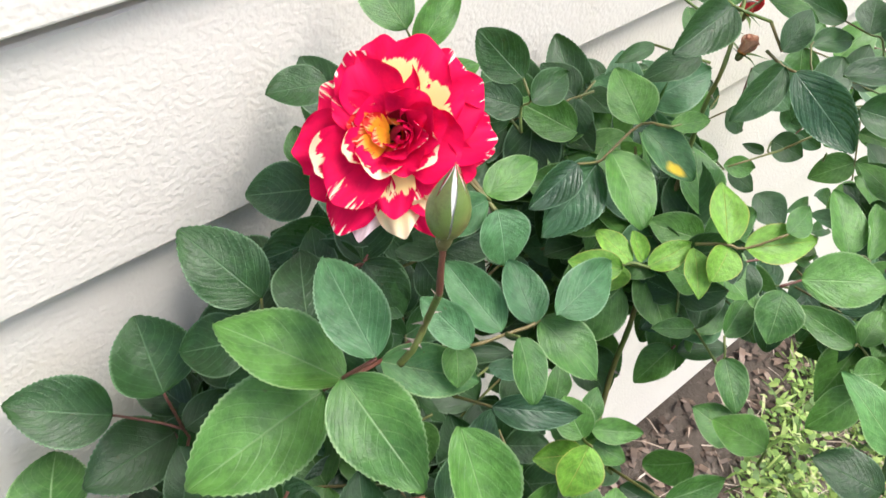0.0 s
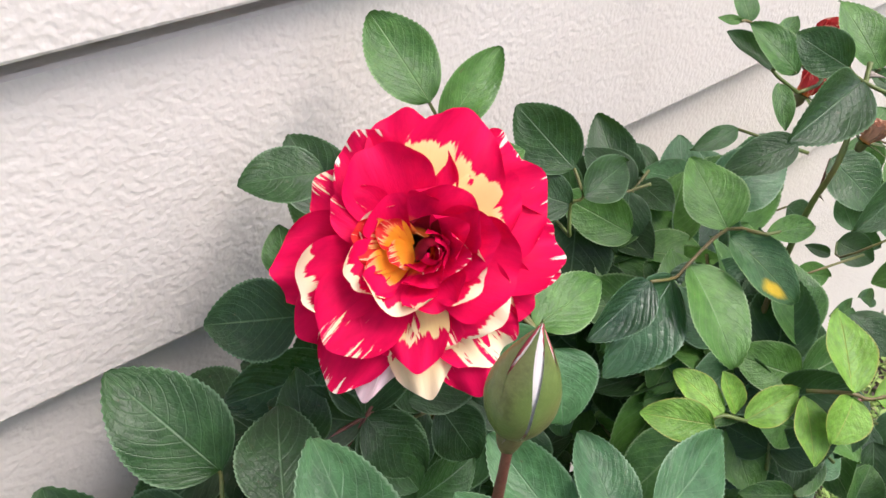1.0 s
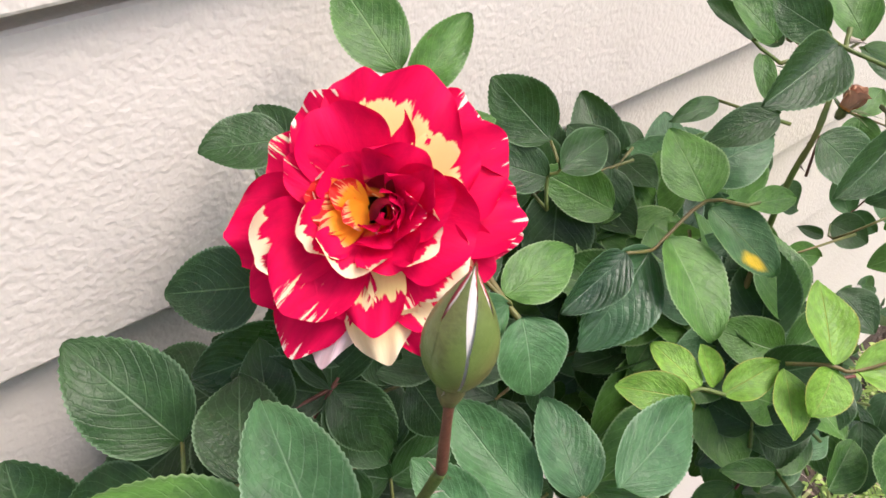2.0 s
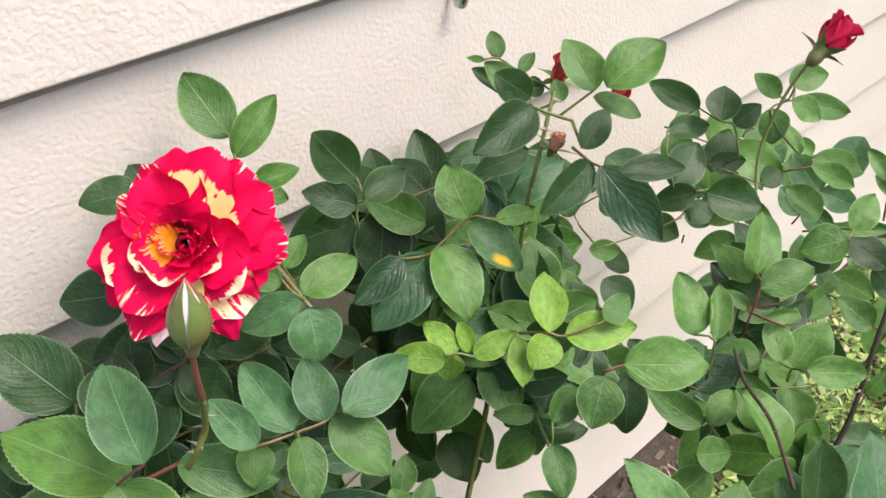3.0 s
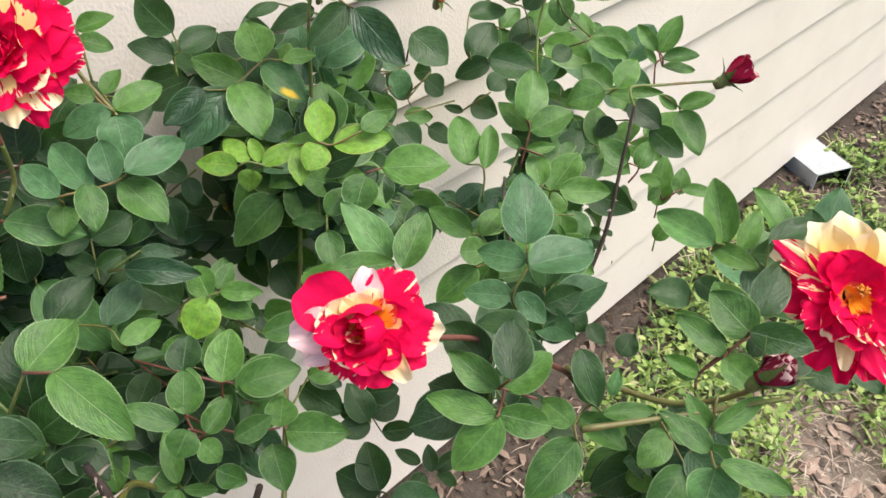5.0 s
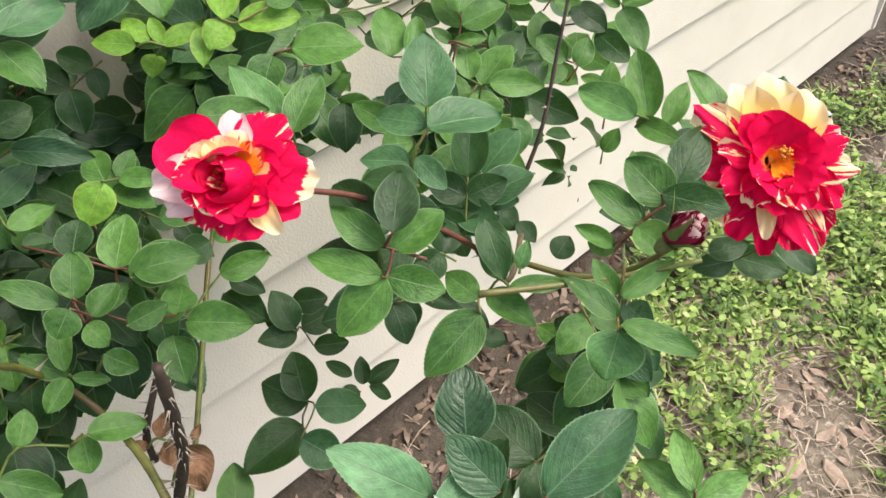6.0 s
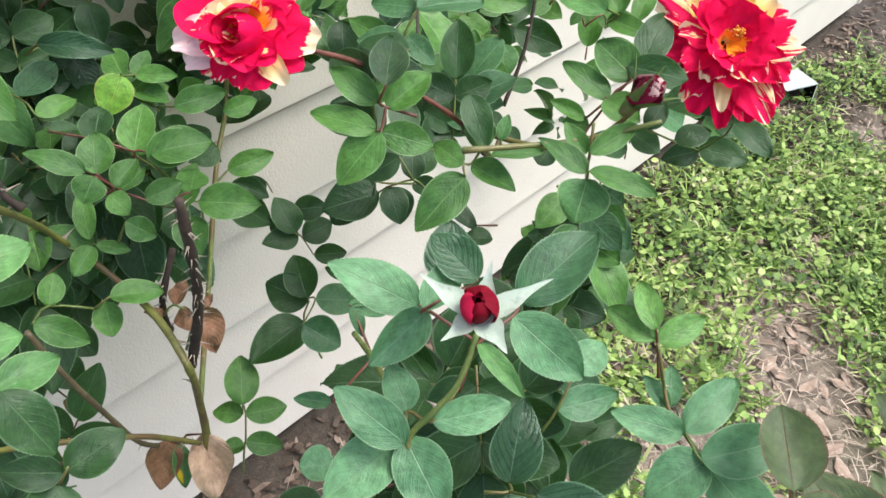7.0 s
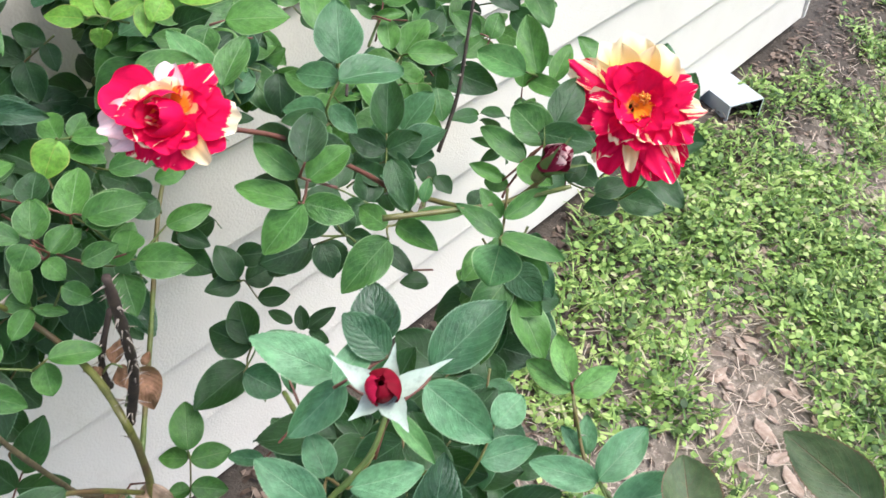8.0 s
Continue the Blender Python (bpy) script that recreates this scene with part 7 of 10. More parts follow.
s = stalk((0.3940, 0.3374, 0.7378), (0.4368, 0.3371, 0.6861), (0.4889, 0.3369, 0.6305))
leaflet(s, "d", (0.4981, 0.3350, 0.6743), (0.4453, 0.3396, 0.6691), 0.0360, (-0.25, -0.37, 0.90))
leaflet(s, "d", (0.4333, 0.3350, 0.7461), (0.4179, 0.3336, 0.7079), 0.0260, (-0.13, -0.24, 0.96))
s = stalk((0.4269, 0.2208, 0.7767), (0.4292, 0.2207, 0.7785))
leaflet(s, "d", (0.4285, 0.2184, 0.7759), (0.4530, 0.2016, 0.7781), 0.0153, (-0.20, -0.31, 0.93))
leaflet(s, "m", (0.4272, 0.2211, 0.7772), (0.4025, 0.2240, 0.7641), 0.0194, (-0.28, -0.16, 0.95))
leaflet(s, "d", (0.4787, 0.2003, 0.8025), (0.4645, 0.1829, 0.7804), 0.0222, (-0.18, -0.19, 0.97))
leaflet(s, "d", (0.4923, 0.2356, 0.8445), (0.4922, 0.2141, 0.8374), 0.0194, (-0.36, -0.38, 0.85))
cane("dark", 0.0016, 0.0011, (0.5412, 0.1022, 0.7501), (0.5654, 0.1061, 0.7859), (0.5854, 0.1154, 0.8233), (0.5992, 0.1221, 0.8500), (0.6047, 0.1248, 0.8606), thorns=4)

s = stalk((0.2090, 0.1320, 0.9050), (0.2164, 0.1199, 0.9090))
leaflet(s, "m", (0.2164, 0.1199, 0.9090), (0.2246, 0.0835, 0.8986), 0.0190, (-0.2, -0.45, 0.85))
s = stalk((0.3956, 0.2664, 0.7513), (0.3956, 0.2664, 0.7633))
leaflet(s, "d", (0.3956, 0.2664, 0.7633), (0.4241, 0.2713, 0.7835), 0.0264, (-0.42, -0.68, 0.60))
s = stalk((0.4016, 0.2625, 0.7455), (0.4016, 0.2625, 0.7575))
leaflet(s, "d", (0.4016, 0.2625, 0.7575), (0.3975, 0.2339, 0.7462), 0.0276, (-0.29, -0.80, 0.53))
s = stalk((0.3946, 0.2912, 0.7399), (0.3946, 0.2912, 0.7519))
leaflet(s, "d", (0.3946, 0.2912, 0.7519), (0.3888, 0.2607, 0.7453), 0.0229, (-0.31, -0.74, 0.60))
s = stalk((0.3965, 0.2931, 0.7430), (0.3965, 0.2931, 0.7550))
leaflet(s, "d", (0.3965, 0.2931, 0.7550), (0.3709, 0.3002, 0.7623), 0.0202, (-0.45, -0.70, 0.56))
s = stalk((0.3844, 0.3006, 0.7544), (0.3844, 0.3006, 0.7664))
leaflet(s, "d", (0.3844, 0.3006, 0.7664), (0.3616, 0.3114, 0.7714), 0.0159, (-0.36, -0.66, 0.66))
s = stalk((0.3590, 0.1411, 0.8341), (0.3590, 0.1411, 0.8461))
leaflet(s, "m", (0.3590, 0.1411, 0.8461), (0.3576, 0.1654, 0.8432), 0.0192, (-0.15, -0.66, 0.73))
s = stalk((0.3481, 0.1613, 0.8105), (0.3481, 0.1613, 0.8225))
leaflet(s, "m", (0.3481, 0.1613, 0.8225), (0.3334, 0.1743, 0.8131), 0.0199, (-0.27, -0.76, 0.59))
s = stalk((0.3687, 0.2029, 0.6925), (0.3687, 0.2029, 0.7045))
leaflet(s, "d", (0.3687, 0.2029, 0.7045), (0.3772, 0.1693, 0.6996), 0.0244, (-0.18, -0.82, 0.55))
s = stalk((0.3949, 0.1648, 0.6835), (0.3949, 0.1648, 0.6955))
leaflet(s, "d", (0.3949, 0.1648, 0.6955), (0.3783, 0.1738, 0.6888), 0.0194, (-0.22, -0.74, 0.63))
s = stalk((0.4014, 0.1745, 0.6815), (0.4014, 0.1745, 0.6935))
leaflet(s, "d", (0.4014, 0.1745, 0.6935), (0.4188, 0.1591, 0.6955), 0.0190, (-0.22, -0.78, 0.59))
s = stalk((0.3019, 0.1302, 0.7618), (0.3019, 0.1302, 0.7738))
leaflet(s, "m", (0.3019, 0.1302, 0.7738), (0.2932, 0.1084, 0.7641), 0.0197, (-0.32, -0.67, 0.68))
s = stalk((0.3734, 0.1984, 0.7081), (0.3734, 0.1984, 0.7201))
leaflet(s, "d", (0.3734, 0.1984, 0.7201), (0.3850, 0.1774, 0.7128), 0.0152, (-0.18, -0.77, 0.61))
s = stalk((0.3681, 0.2030, 0.7381), (0.3681, 0.2030, 0.7501))
leaflet(s, "d", (0.3681, 0.2030, 0.7501), (0.3471, 0.2032, 0.7481), 0.0194, (-0.41, -0.62, 0.67))
s = stalk((0.3661, 0.2384, 0.7345), (0.3661, 0.2384, 0.7465))
leaflet(s, "d", (0.3661, 0.2384, 0.7465), (0.3525, 0.2466, 0.7572), 0.0176, (-0.45, -0.60, 0.66))
s = stalk((0.3694, 0.2235, 0.7251), (0.3694, 0.2235, 0.7371))
leaflet(s, "d", (0.3694, 0.2235, 0.7371), (0.3684, 0.2408, 0.7504), 0.0203, (-0.32, -0.69, 0.65))
s = stalk((0.6827, 0.1307, 0.7198), (0.6827, 0.1307, 0.7318))
leaflet(s, "m", (0.6827, 0.1307, 0.7318), (0.6980, 0.1415, 0.7698), 0.0205, (-0.42, -0.36, 0.83))
s = stalk((0.6691, 0.1191, 0.6984), (0.6691, 0.1191, 0.7104))
leaflet(s, "m", (0.6691, 0.1191, 0.7104), (0.6784, 0.1139, 0.7294), 0.0154, (-0.53, -0.57, 0.63))
s = stalk((0.6038, 0.1596, 0.7413), (0.6038, 0.1596, 0.7533))
leaflet(s, "l", (0.6038, 0.1596, 0.7533), (0.5890, 0.1399, 0.7395), 0.0240, (-0.54, -0.63, 0.56))
s = stalk((0.7391, 0.1039, 0.6187), (0.7391, 0.1039, 0.6307))
leaflet(s, "d", (0.7391, 0.1039, 0.6307), (0.7440, 0.0727, 0.6235), 0.0251, (-0.37, -0.49, 0.79))
s = stalk((0.7294, 0.1004, 0.6075), (0.7294, 0.1004, 0.6195))
leaflet(s, "d", (0.7294, 0.1004, 0.6195), (0.6979, 0.1257, 0.6306), 0.0299, (-0.49, -0.24, 0.84))
s = stalk((0.7607, 0.0654, 0.6349), (0.7607, 0.0654, 0.6469))
leaflet(s, "b", (0.7607, 0.0654, 0.6469), (0.7385, 0.0958, 0.6702), 0.0337, (-0.38, -0.51, 0.77))
# inner leaves, mostly the dark kind whose colour carries the shade inside the bush
frond("b", (0.4786, 0.2809, 0.7936), (-0.21, 0.69, 0.69), (0.33, -0.62, 0.71), 0.033)
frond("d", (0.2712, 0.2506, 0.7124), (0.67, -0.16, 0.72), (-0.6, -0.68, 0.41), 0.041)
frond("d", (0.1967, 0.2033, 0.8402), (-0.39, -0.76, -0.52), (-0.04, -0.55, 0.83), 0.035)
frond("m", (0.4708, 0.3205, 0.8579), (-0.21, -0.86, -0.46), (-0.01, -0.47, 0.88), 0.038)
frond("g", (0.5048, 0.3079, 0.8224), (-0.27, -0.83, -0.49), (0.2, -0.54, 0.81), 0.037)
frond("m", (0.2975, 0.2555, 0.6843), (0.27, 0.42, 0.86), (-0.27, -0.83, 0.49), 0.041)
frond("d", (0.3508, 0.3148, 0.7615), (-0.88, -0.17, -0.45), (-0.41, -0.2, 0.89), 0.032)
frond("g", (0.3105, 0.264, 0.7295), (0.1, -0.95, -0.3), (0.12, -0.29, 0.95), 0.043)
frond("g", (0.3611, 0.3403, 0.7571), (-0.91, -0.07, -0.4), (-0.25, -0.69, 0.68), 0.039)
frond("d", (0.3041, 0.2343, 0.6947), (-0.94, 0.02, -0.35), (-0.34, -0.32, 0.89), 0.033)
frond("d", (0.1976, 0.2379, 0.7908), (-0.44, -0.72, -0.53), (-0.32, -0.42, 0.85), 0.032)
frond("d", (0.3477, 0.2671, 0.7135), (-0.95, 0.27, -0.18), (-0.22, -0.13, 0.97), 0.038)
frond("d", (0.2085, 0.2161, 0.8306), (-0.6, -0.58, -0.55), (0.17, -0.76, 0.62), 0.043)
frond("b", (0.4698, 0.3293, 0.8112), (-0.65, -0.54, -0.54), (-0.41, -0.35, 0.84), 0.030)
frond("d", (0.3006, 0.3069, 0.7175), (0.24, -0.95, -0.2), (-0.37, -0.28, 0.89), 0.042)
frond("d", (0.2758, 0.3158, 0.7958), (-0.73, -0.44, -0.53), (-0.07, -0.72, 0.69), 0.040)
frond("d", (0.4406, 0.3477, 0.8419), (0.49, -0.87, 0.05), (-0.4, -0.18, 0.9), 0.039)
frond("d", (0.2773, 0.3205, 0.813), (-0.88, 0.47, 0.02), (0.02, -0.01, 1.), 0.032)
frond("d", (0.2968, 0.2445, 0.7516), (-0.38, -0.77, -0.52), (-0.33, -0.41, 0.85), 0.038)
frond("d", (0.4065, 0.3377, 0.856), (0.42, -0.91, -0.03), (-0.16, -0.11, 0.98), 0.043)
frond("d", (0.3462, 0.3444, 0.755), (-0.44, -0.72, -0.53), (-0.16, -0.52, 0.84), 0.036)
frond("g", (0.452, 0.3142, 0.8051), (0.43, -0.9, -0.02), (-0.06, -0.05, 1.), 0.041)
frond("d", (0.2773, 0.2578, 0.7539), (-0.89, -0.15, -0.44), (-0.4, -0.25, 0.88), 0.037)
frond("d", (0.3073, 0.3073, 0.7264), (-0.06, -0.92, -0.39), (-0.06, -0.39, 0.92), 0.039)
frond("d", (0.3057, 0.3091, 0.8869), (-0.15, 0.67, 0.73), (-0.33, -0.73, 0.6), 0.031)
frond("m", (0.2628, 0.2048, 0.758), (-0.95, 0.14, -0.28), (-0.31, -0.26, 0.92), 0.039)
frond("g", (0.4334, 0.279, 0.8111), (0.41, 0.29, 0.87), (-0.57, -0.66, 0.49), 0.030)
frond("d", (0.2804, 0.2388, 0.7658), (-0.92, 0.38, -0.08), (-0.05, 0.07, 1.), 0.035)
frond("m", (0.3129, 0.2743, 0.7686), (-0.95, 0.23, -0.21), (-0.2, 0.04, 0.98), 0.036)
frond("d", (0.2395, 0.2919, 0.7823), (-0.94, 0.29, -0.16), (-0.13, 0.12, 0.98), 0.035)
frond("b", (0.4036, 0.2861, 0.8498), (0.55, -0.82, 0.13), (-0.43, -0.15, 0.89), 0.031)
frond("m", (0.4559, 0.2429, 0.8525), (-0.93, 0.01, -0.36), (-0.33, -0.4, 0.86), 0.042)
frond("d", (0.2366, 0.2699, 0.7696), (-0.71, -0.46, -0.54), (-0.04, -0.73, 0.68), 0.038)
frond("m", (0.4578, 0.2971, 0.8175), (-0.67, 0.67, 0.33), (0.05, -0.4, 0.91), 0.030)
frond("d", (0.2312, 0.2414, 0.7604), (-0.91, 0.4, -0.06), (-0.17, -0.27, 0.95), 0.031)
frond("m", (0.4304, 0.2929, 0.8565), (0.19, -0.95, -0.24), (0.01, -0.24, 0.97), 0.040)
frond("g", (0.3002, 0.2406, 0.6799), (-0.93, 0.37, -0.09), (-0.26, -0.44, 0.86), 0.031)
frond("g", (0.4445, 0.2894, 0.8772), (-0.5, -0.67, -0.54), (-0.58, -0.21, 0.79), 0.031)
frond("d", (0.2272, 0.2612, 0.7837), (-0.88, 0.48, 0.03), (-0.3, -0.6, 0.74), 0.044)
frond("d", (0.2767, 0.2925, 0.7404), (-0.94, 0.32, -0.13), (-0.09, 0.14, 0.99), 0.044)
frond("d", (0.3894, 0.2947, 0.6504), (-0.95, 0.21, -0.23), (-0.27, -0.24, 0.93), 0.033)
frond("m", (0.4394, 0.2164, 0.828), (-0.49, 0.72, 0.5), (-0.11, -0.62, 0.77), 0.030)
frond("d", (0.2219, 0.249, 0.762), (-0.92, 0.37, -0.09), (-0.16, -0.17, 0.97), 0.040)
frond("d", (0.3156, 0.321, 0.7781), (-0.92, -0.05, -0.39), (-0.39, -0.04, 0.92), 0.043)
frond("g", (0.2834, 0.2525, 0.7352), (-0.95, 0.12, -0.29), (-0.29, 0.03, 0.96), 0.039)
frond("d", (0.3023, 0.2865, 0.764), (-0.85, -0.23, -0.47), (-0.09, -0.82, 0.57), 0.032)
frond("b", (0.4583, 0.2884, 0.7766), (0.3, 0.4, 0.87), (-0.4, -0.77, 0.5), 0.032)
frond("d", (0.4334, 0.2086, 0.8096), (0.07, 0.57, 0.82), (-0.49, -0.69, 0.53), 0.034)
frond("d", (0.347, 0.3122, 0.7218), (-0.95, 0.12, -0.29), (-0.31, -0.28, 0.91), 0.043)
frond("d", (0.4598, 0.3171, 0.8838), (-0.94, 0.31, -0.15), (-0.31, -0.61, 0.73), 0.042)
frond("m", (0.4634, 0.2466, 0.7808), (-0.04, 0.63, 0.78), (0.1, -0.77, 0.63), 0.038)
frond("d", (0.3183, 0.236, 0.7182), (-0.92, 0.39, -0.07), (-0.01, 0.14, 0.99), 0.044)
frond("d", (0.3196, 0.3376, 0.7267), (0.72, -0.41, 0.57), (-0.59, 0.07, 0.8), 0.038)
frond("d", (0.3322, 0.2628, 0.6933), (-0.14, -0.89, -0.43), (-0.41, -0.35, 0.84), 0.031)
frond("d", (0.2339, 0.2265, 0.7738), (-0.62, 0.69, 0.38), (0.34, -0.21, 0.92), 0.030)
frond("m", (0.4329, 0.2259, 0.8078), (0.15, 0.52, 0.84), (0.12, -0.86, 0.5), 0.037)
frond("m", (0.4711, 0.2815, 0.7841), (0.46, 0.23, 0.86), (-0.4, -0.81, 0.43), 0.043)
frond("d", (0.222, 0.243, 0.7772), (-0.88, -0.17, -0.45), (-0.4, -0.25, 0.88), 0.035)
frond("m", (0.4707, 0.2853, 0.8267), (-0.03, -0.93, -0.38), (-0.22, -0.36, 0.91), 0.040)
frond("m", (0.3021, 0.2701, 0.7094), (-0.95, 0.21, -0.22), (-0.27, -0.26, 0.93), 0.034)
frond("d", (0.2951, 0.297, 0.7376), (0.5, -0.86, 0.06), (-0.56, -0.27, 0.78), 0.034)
frond("d", (0.2721, 0.266, 0.7305), (-0.93, 0.37, -0.09), (-0.2, -0.27, 0.94), 0.044)
frond("d", (0.4955, 0.3108, 0.8331), (-0.89, 0.45, 0), (-0.33, -0.64, 0.7), 0.035)
frond("m", (0.3024, 0.284, 0.7128), (-0.33, 0.71, 0.62), (-0.24, -0.7, 0.67), 0.030)
frond("m", (0.4181, 0.3245, 0.7781), (0.02, -0.94, -0.35), (0.03, -0.35, 0.94), 0.036)
frond("m", (0.4557, 0.1975, 0.7991), (-0.39, 0.72, 0.58), (0.01, -0.62, 0.78), 0.037)
frond("m", (0.4272, 0.2385, 0.8108), (-0.07, 0.64, 0.76), (-0.23, -0.76, 0.61), 0.030)
frond("m", (0.491, 0.329, 0.8134), (0.21, -0.95, -0.22), (-0.31, -0.28, 0.91), 0.037)
frond("d", (0.2421, 0.229, 0.7622), (-0.28, -0.83, -0.49), (0.31, -0.56, 0.77), 0.044)
frond("m", (0.2028, 0.2237, 0.7985), (-0.39, -0.76, -0.52), (0.16, -0.61, 0.77), 0.036)
frond("d", (0.2952, 0.2774, 0.6876), (-0.55, 0.71, 0.45), (0.01, -0.53, 0.85), 0.041)
frond("g", (0.2835, 0.2887, 0.7035), (-0.89, 0.47, 0.01), (-0.18, -0.37, 0.91), 0.043)
frond("m", (0.3196, 0.2342, 0.6685), (0.4, 0.3, 0.87), (-0.34, -0.83, 0.44), 0.034)
frond("g", (0.2341, 0.2755, 0.7832), (-0.44, -0.72, -0.53), (-0.23, -0.48, 0.85), 0.041)
frond("g", (0.3269, 0.3385, 0.7295), (-0.24, -0.85, -0.47), (0.14, -0.51, 0.85), 0.039)
frond("d", (0.2399, 0.2367, 0.767), (-0.5, -0.67, -0.54), (0.07, -0.66, 0.75), 0.043)
frond("d", (0.4816, 0.3189, 0.7931), (0.61, -0.01, 0.79), (-0.72, -0.43, 0.55), 0.034)
frond("d", (0.397, 0.3127, 0.7956), (0.7, -0.58, 0.42), (-0.53, -0.02, 0.85), 0.042)
frond("g", (0.3317, 0.2131, 0.7255), (-0.93, 0.34, -0.11), (-0.15, -0.09, 0.98), 0.037)
frond("d", (0.3323, 0.2489, 0.7582), (-0.68, -0.5, -0.54), (-0.28, -0.5, 0.82), 0.037)
frond("m", (0.4699, 0.2201, 0.7944), (-0.38, 0.72, 0.58), (-0.49, -0.69, 0.53), 0.039)
frond("m", (0.2169, 0.2817, 0.7663), (-0.06, -0.92, -0.39), (-0.14, -0.38, 0.91), 0.031)
frond("m", (0.2561, 0.2631, 0.6975), (0.72, -0.39, 0.58), (-0.68, -0.22, 0.69), 0.038)
frond("d", (0.2101, 0.2453, 0.8171), (-0.88, 0.48, 0.03), (-0.14, -0.32, 0.94), 0.031)
frond("b", (0.4935, 0.3151, 0.879), (-0.94, 0.05, -0.33), (-0.34, -0.13, 0.93), 0.033)
frond("m", (0.4028, 0.3443, 0.853), (0.61, -0.77, 0.21), (-0.45, -0.11, 0.89), 0.031)
frond("m", (0.2075, 0.2922, 0.7407), (-0.77, -0.37, -0.52), (-0.32, -0.47, 0.82), 0.044)
frond("b", (0.4405, 0.3356, 0.8361), (0.72, -0.45, 0.53), (-0.7, -0.46, 0.55), 0.039)
frond("m", (0.4448, 0.2448, 0.8464), (-0.72, 0.64, 0.27), (-0.11, -0.49, 0.86), 0.033)
frond("d", (0.261, 0.2718, 0.7728), (0.07, -0.95, -0.32), (0.09, -0.31, 0.95), 0.037)
frond("d", (0.4374, 0.3133, 0.8543), (-0.32, -0.81, -0.5), (-0.59, -0.24, 0.77), 0.036)
frond("d", (0.1943, 0.2581, 0.7745), (-0.58, -0.61, -0.55), (-0.41, -0.37, 0.84), 0.039)
frond("d", (0.3017, 0.1891, 0.7522), (-0.95, 0.24, -0.2), (-0.23, -0.1, 0.97), 0.032)
frond("d", (0.3464, 0.2773, 0.7099), (-0.85, 0.52, 0.08), (-0.15, -0.39, 0.91), 0.031)
frond("d", (0.3311, 0.2448, 0.6951), (-0.92, 0.39, -0.06), (-0.25, -0.43, 0.87), 0.038)
frond("m", (0.461, 0.2874, 0.7902), (0.18, 0.5, 0.85), (-0.55, -0.67, 0.51), 0.031)
frond("m", (0.2698, 0.3468, 0.8878), (0.69, -0.21, 0.7), (-0.71, -0.37, 0.59), 0.031)
frond("d", (0.2727, 0.309, 0.7519), (0.15, -0.95, -0.26), (-0.05, -0.27, 0.96), 0.036)
frond("m", (0.3851, 0.2906, 0.6322), (-0.95, 0.17, -0.25), (-0.26, -0.01, 0.97), 0.041)
frond("m", (0.4618, 0.328, 0.865), (-0.95, 0.21, -0.22), (-0.3, -0.5, 0.81), 0.032)
frond("d", (0.3277, 0.2284, 0.7748), (-0.93, -0.01, -0.37), (-0.37, -0.04, 0.93), 0.041)
frond("m", (0.271, 0.2531, 0.7641), (-0.82, 0.55, 0.12), (-0.11, -0.37, 0.92), 0.037)
frond("d", (0.2617, 0.3315, 0.8337), (-0.87, -0.2, -0.46), (-0.26, -0.61, 0.75), 0.034)
frond("d", (0.3515, 0.3306, 0.7355), (-0.95, 0.1, -0.31), (-0.3, -0.56, 0.77), 0.042)
frond("m", (0.4391, 0.3464, 0.8155), (0.15, -0.95, -0.26), (-0.38, -0.3, 0.87), 0.031)
frond("b", (0.448, 0.2762, 0.7777), (0.18, 0.5, 0.85), (-0.53, -0.68, 0.51), 0.033)
frond("m", (0.4345, 0.3243, 0.8022), (0.64, -0.07, 0.76), (-0.77, 0.01, 0.64), 0.040)
frond("d", (0.2083, 0.2035, 0.8292), (-0.92, -0.05, -0.39), (-0.37, -0.26, 0.89), 0.041)
frond("d", (0.2248, 0.2986, 0.7699), (-0.54, -0.64, -0.54), (-0.04, -0.63, 0.78), 0.038)
frond("d", (0.2955, 0.3122, 0.7319), (-0.93, -0.02, -0.38), (-0.36, -0.23, 0.9), 0.036)
frond("g", (0.4735, 0.2986, 0.8012), (-0.57, 0.7, 0.43), (0.24, -0.36, 0.9), 0.032)
frond("d", (0.3029, 0.3233, 0.7679), (-0.86, -0.22, -0.47), (-0.32, -0.49, 0.81), 0.042)
frond("g", (0.4479, 0.3368, 0.7446), (0.54, -0.84, 0.1), (-0.47, -0.19, 0.86), 0.030)
frond("m", (0.4559, 0.2907, 0.8048), (-0.52, 0.71, 0.48), (-0.45, -0.7, 0.55), 0.042)
frond("d", (0.2644, 0.2713, 0.7056), (-0.16, -0.88, -0.44), (0.31, -0.47, 0.83), 0.031)
frond("d", (0.234, 0.2522, 0.7315), (-0.9, -0.1, -0.42), (-0.34, -0.43, 0.84), 0.033)
frond("m", (0.2114, 0.2427, 0.8299), (-0.82, -0.29, -0.49), (-0.43, -0.26, 0.87), 0.033)
frond("d", (0.4519, 0.312, 0.7633), (-0.87, 0.49, 0.05), (-0.23, -0.49, 0.84), 0.039)
frond("m", (0.4655, 0.3043, 0.7351), (0.69, -0.21, 0.7), (-0.73, -0.21, 0.65), 0.034)
frond("d", (0.306, 0.3091, 0.7717), (-0.13, -0.9, -0.43), (0.1, -0.44, 0.89), 0.043)
frond("d", (0.2238, 0.2606, 0.7971), (-0.82, -0.29, -0.49), (-0.32, -0.48, 0.82), 0.030)
frond("d", (0.3341, 0.2343, 0.679), (-0.11, 0.66, 0.75), (0, -0.75, 0.66), 0.031)
frond("d", (0.2777, 0.2408, 0.728), (-0.13, 0.66, 0.74), (0.09, -0.73, 0.68), 0.036)
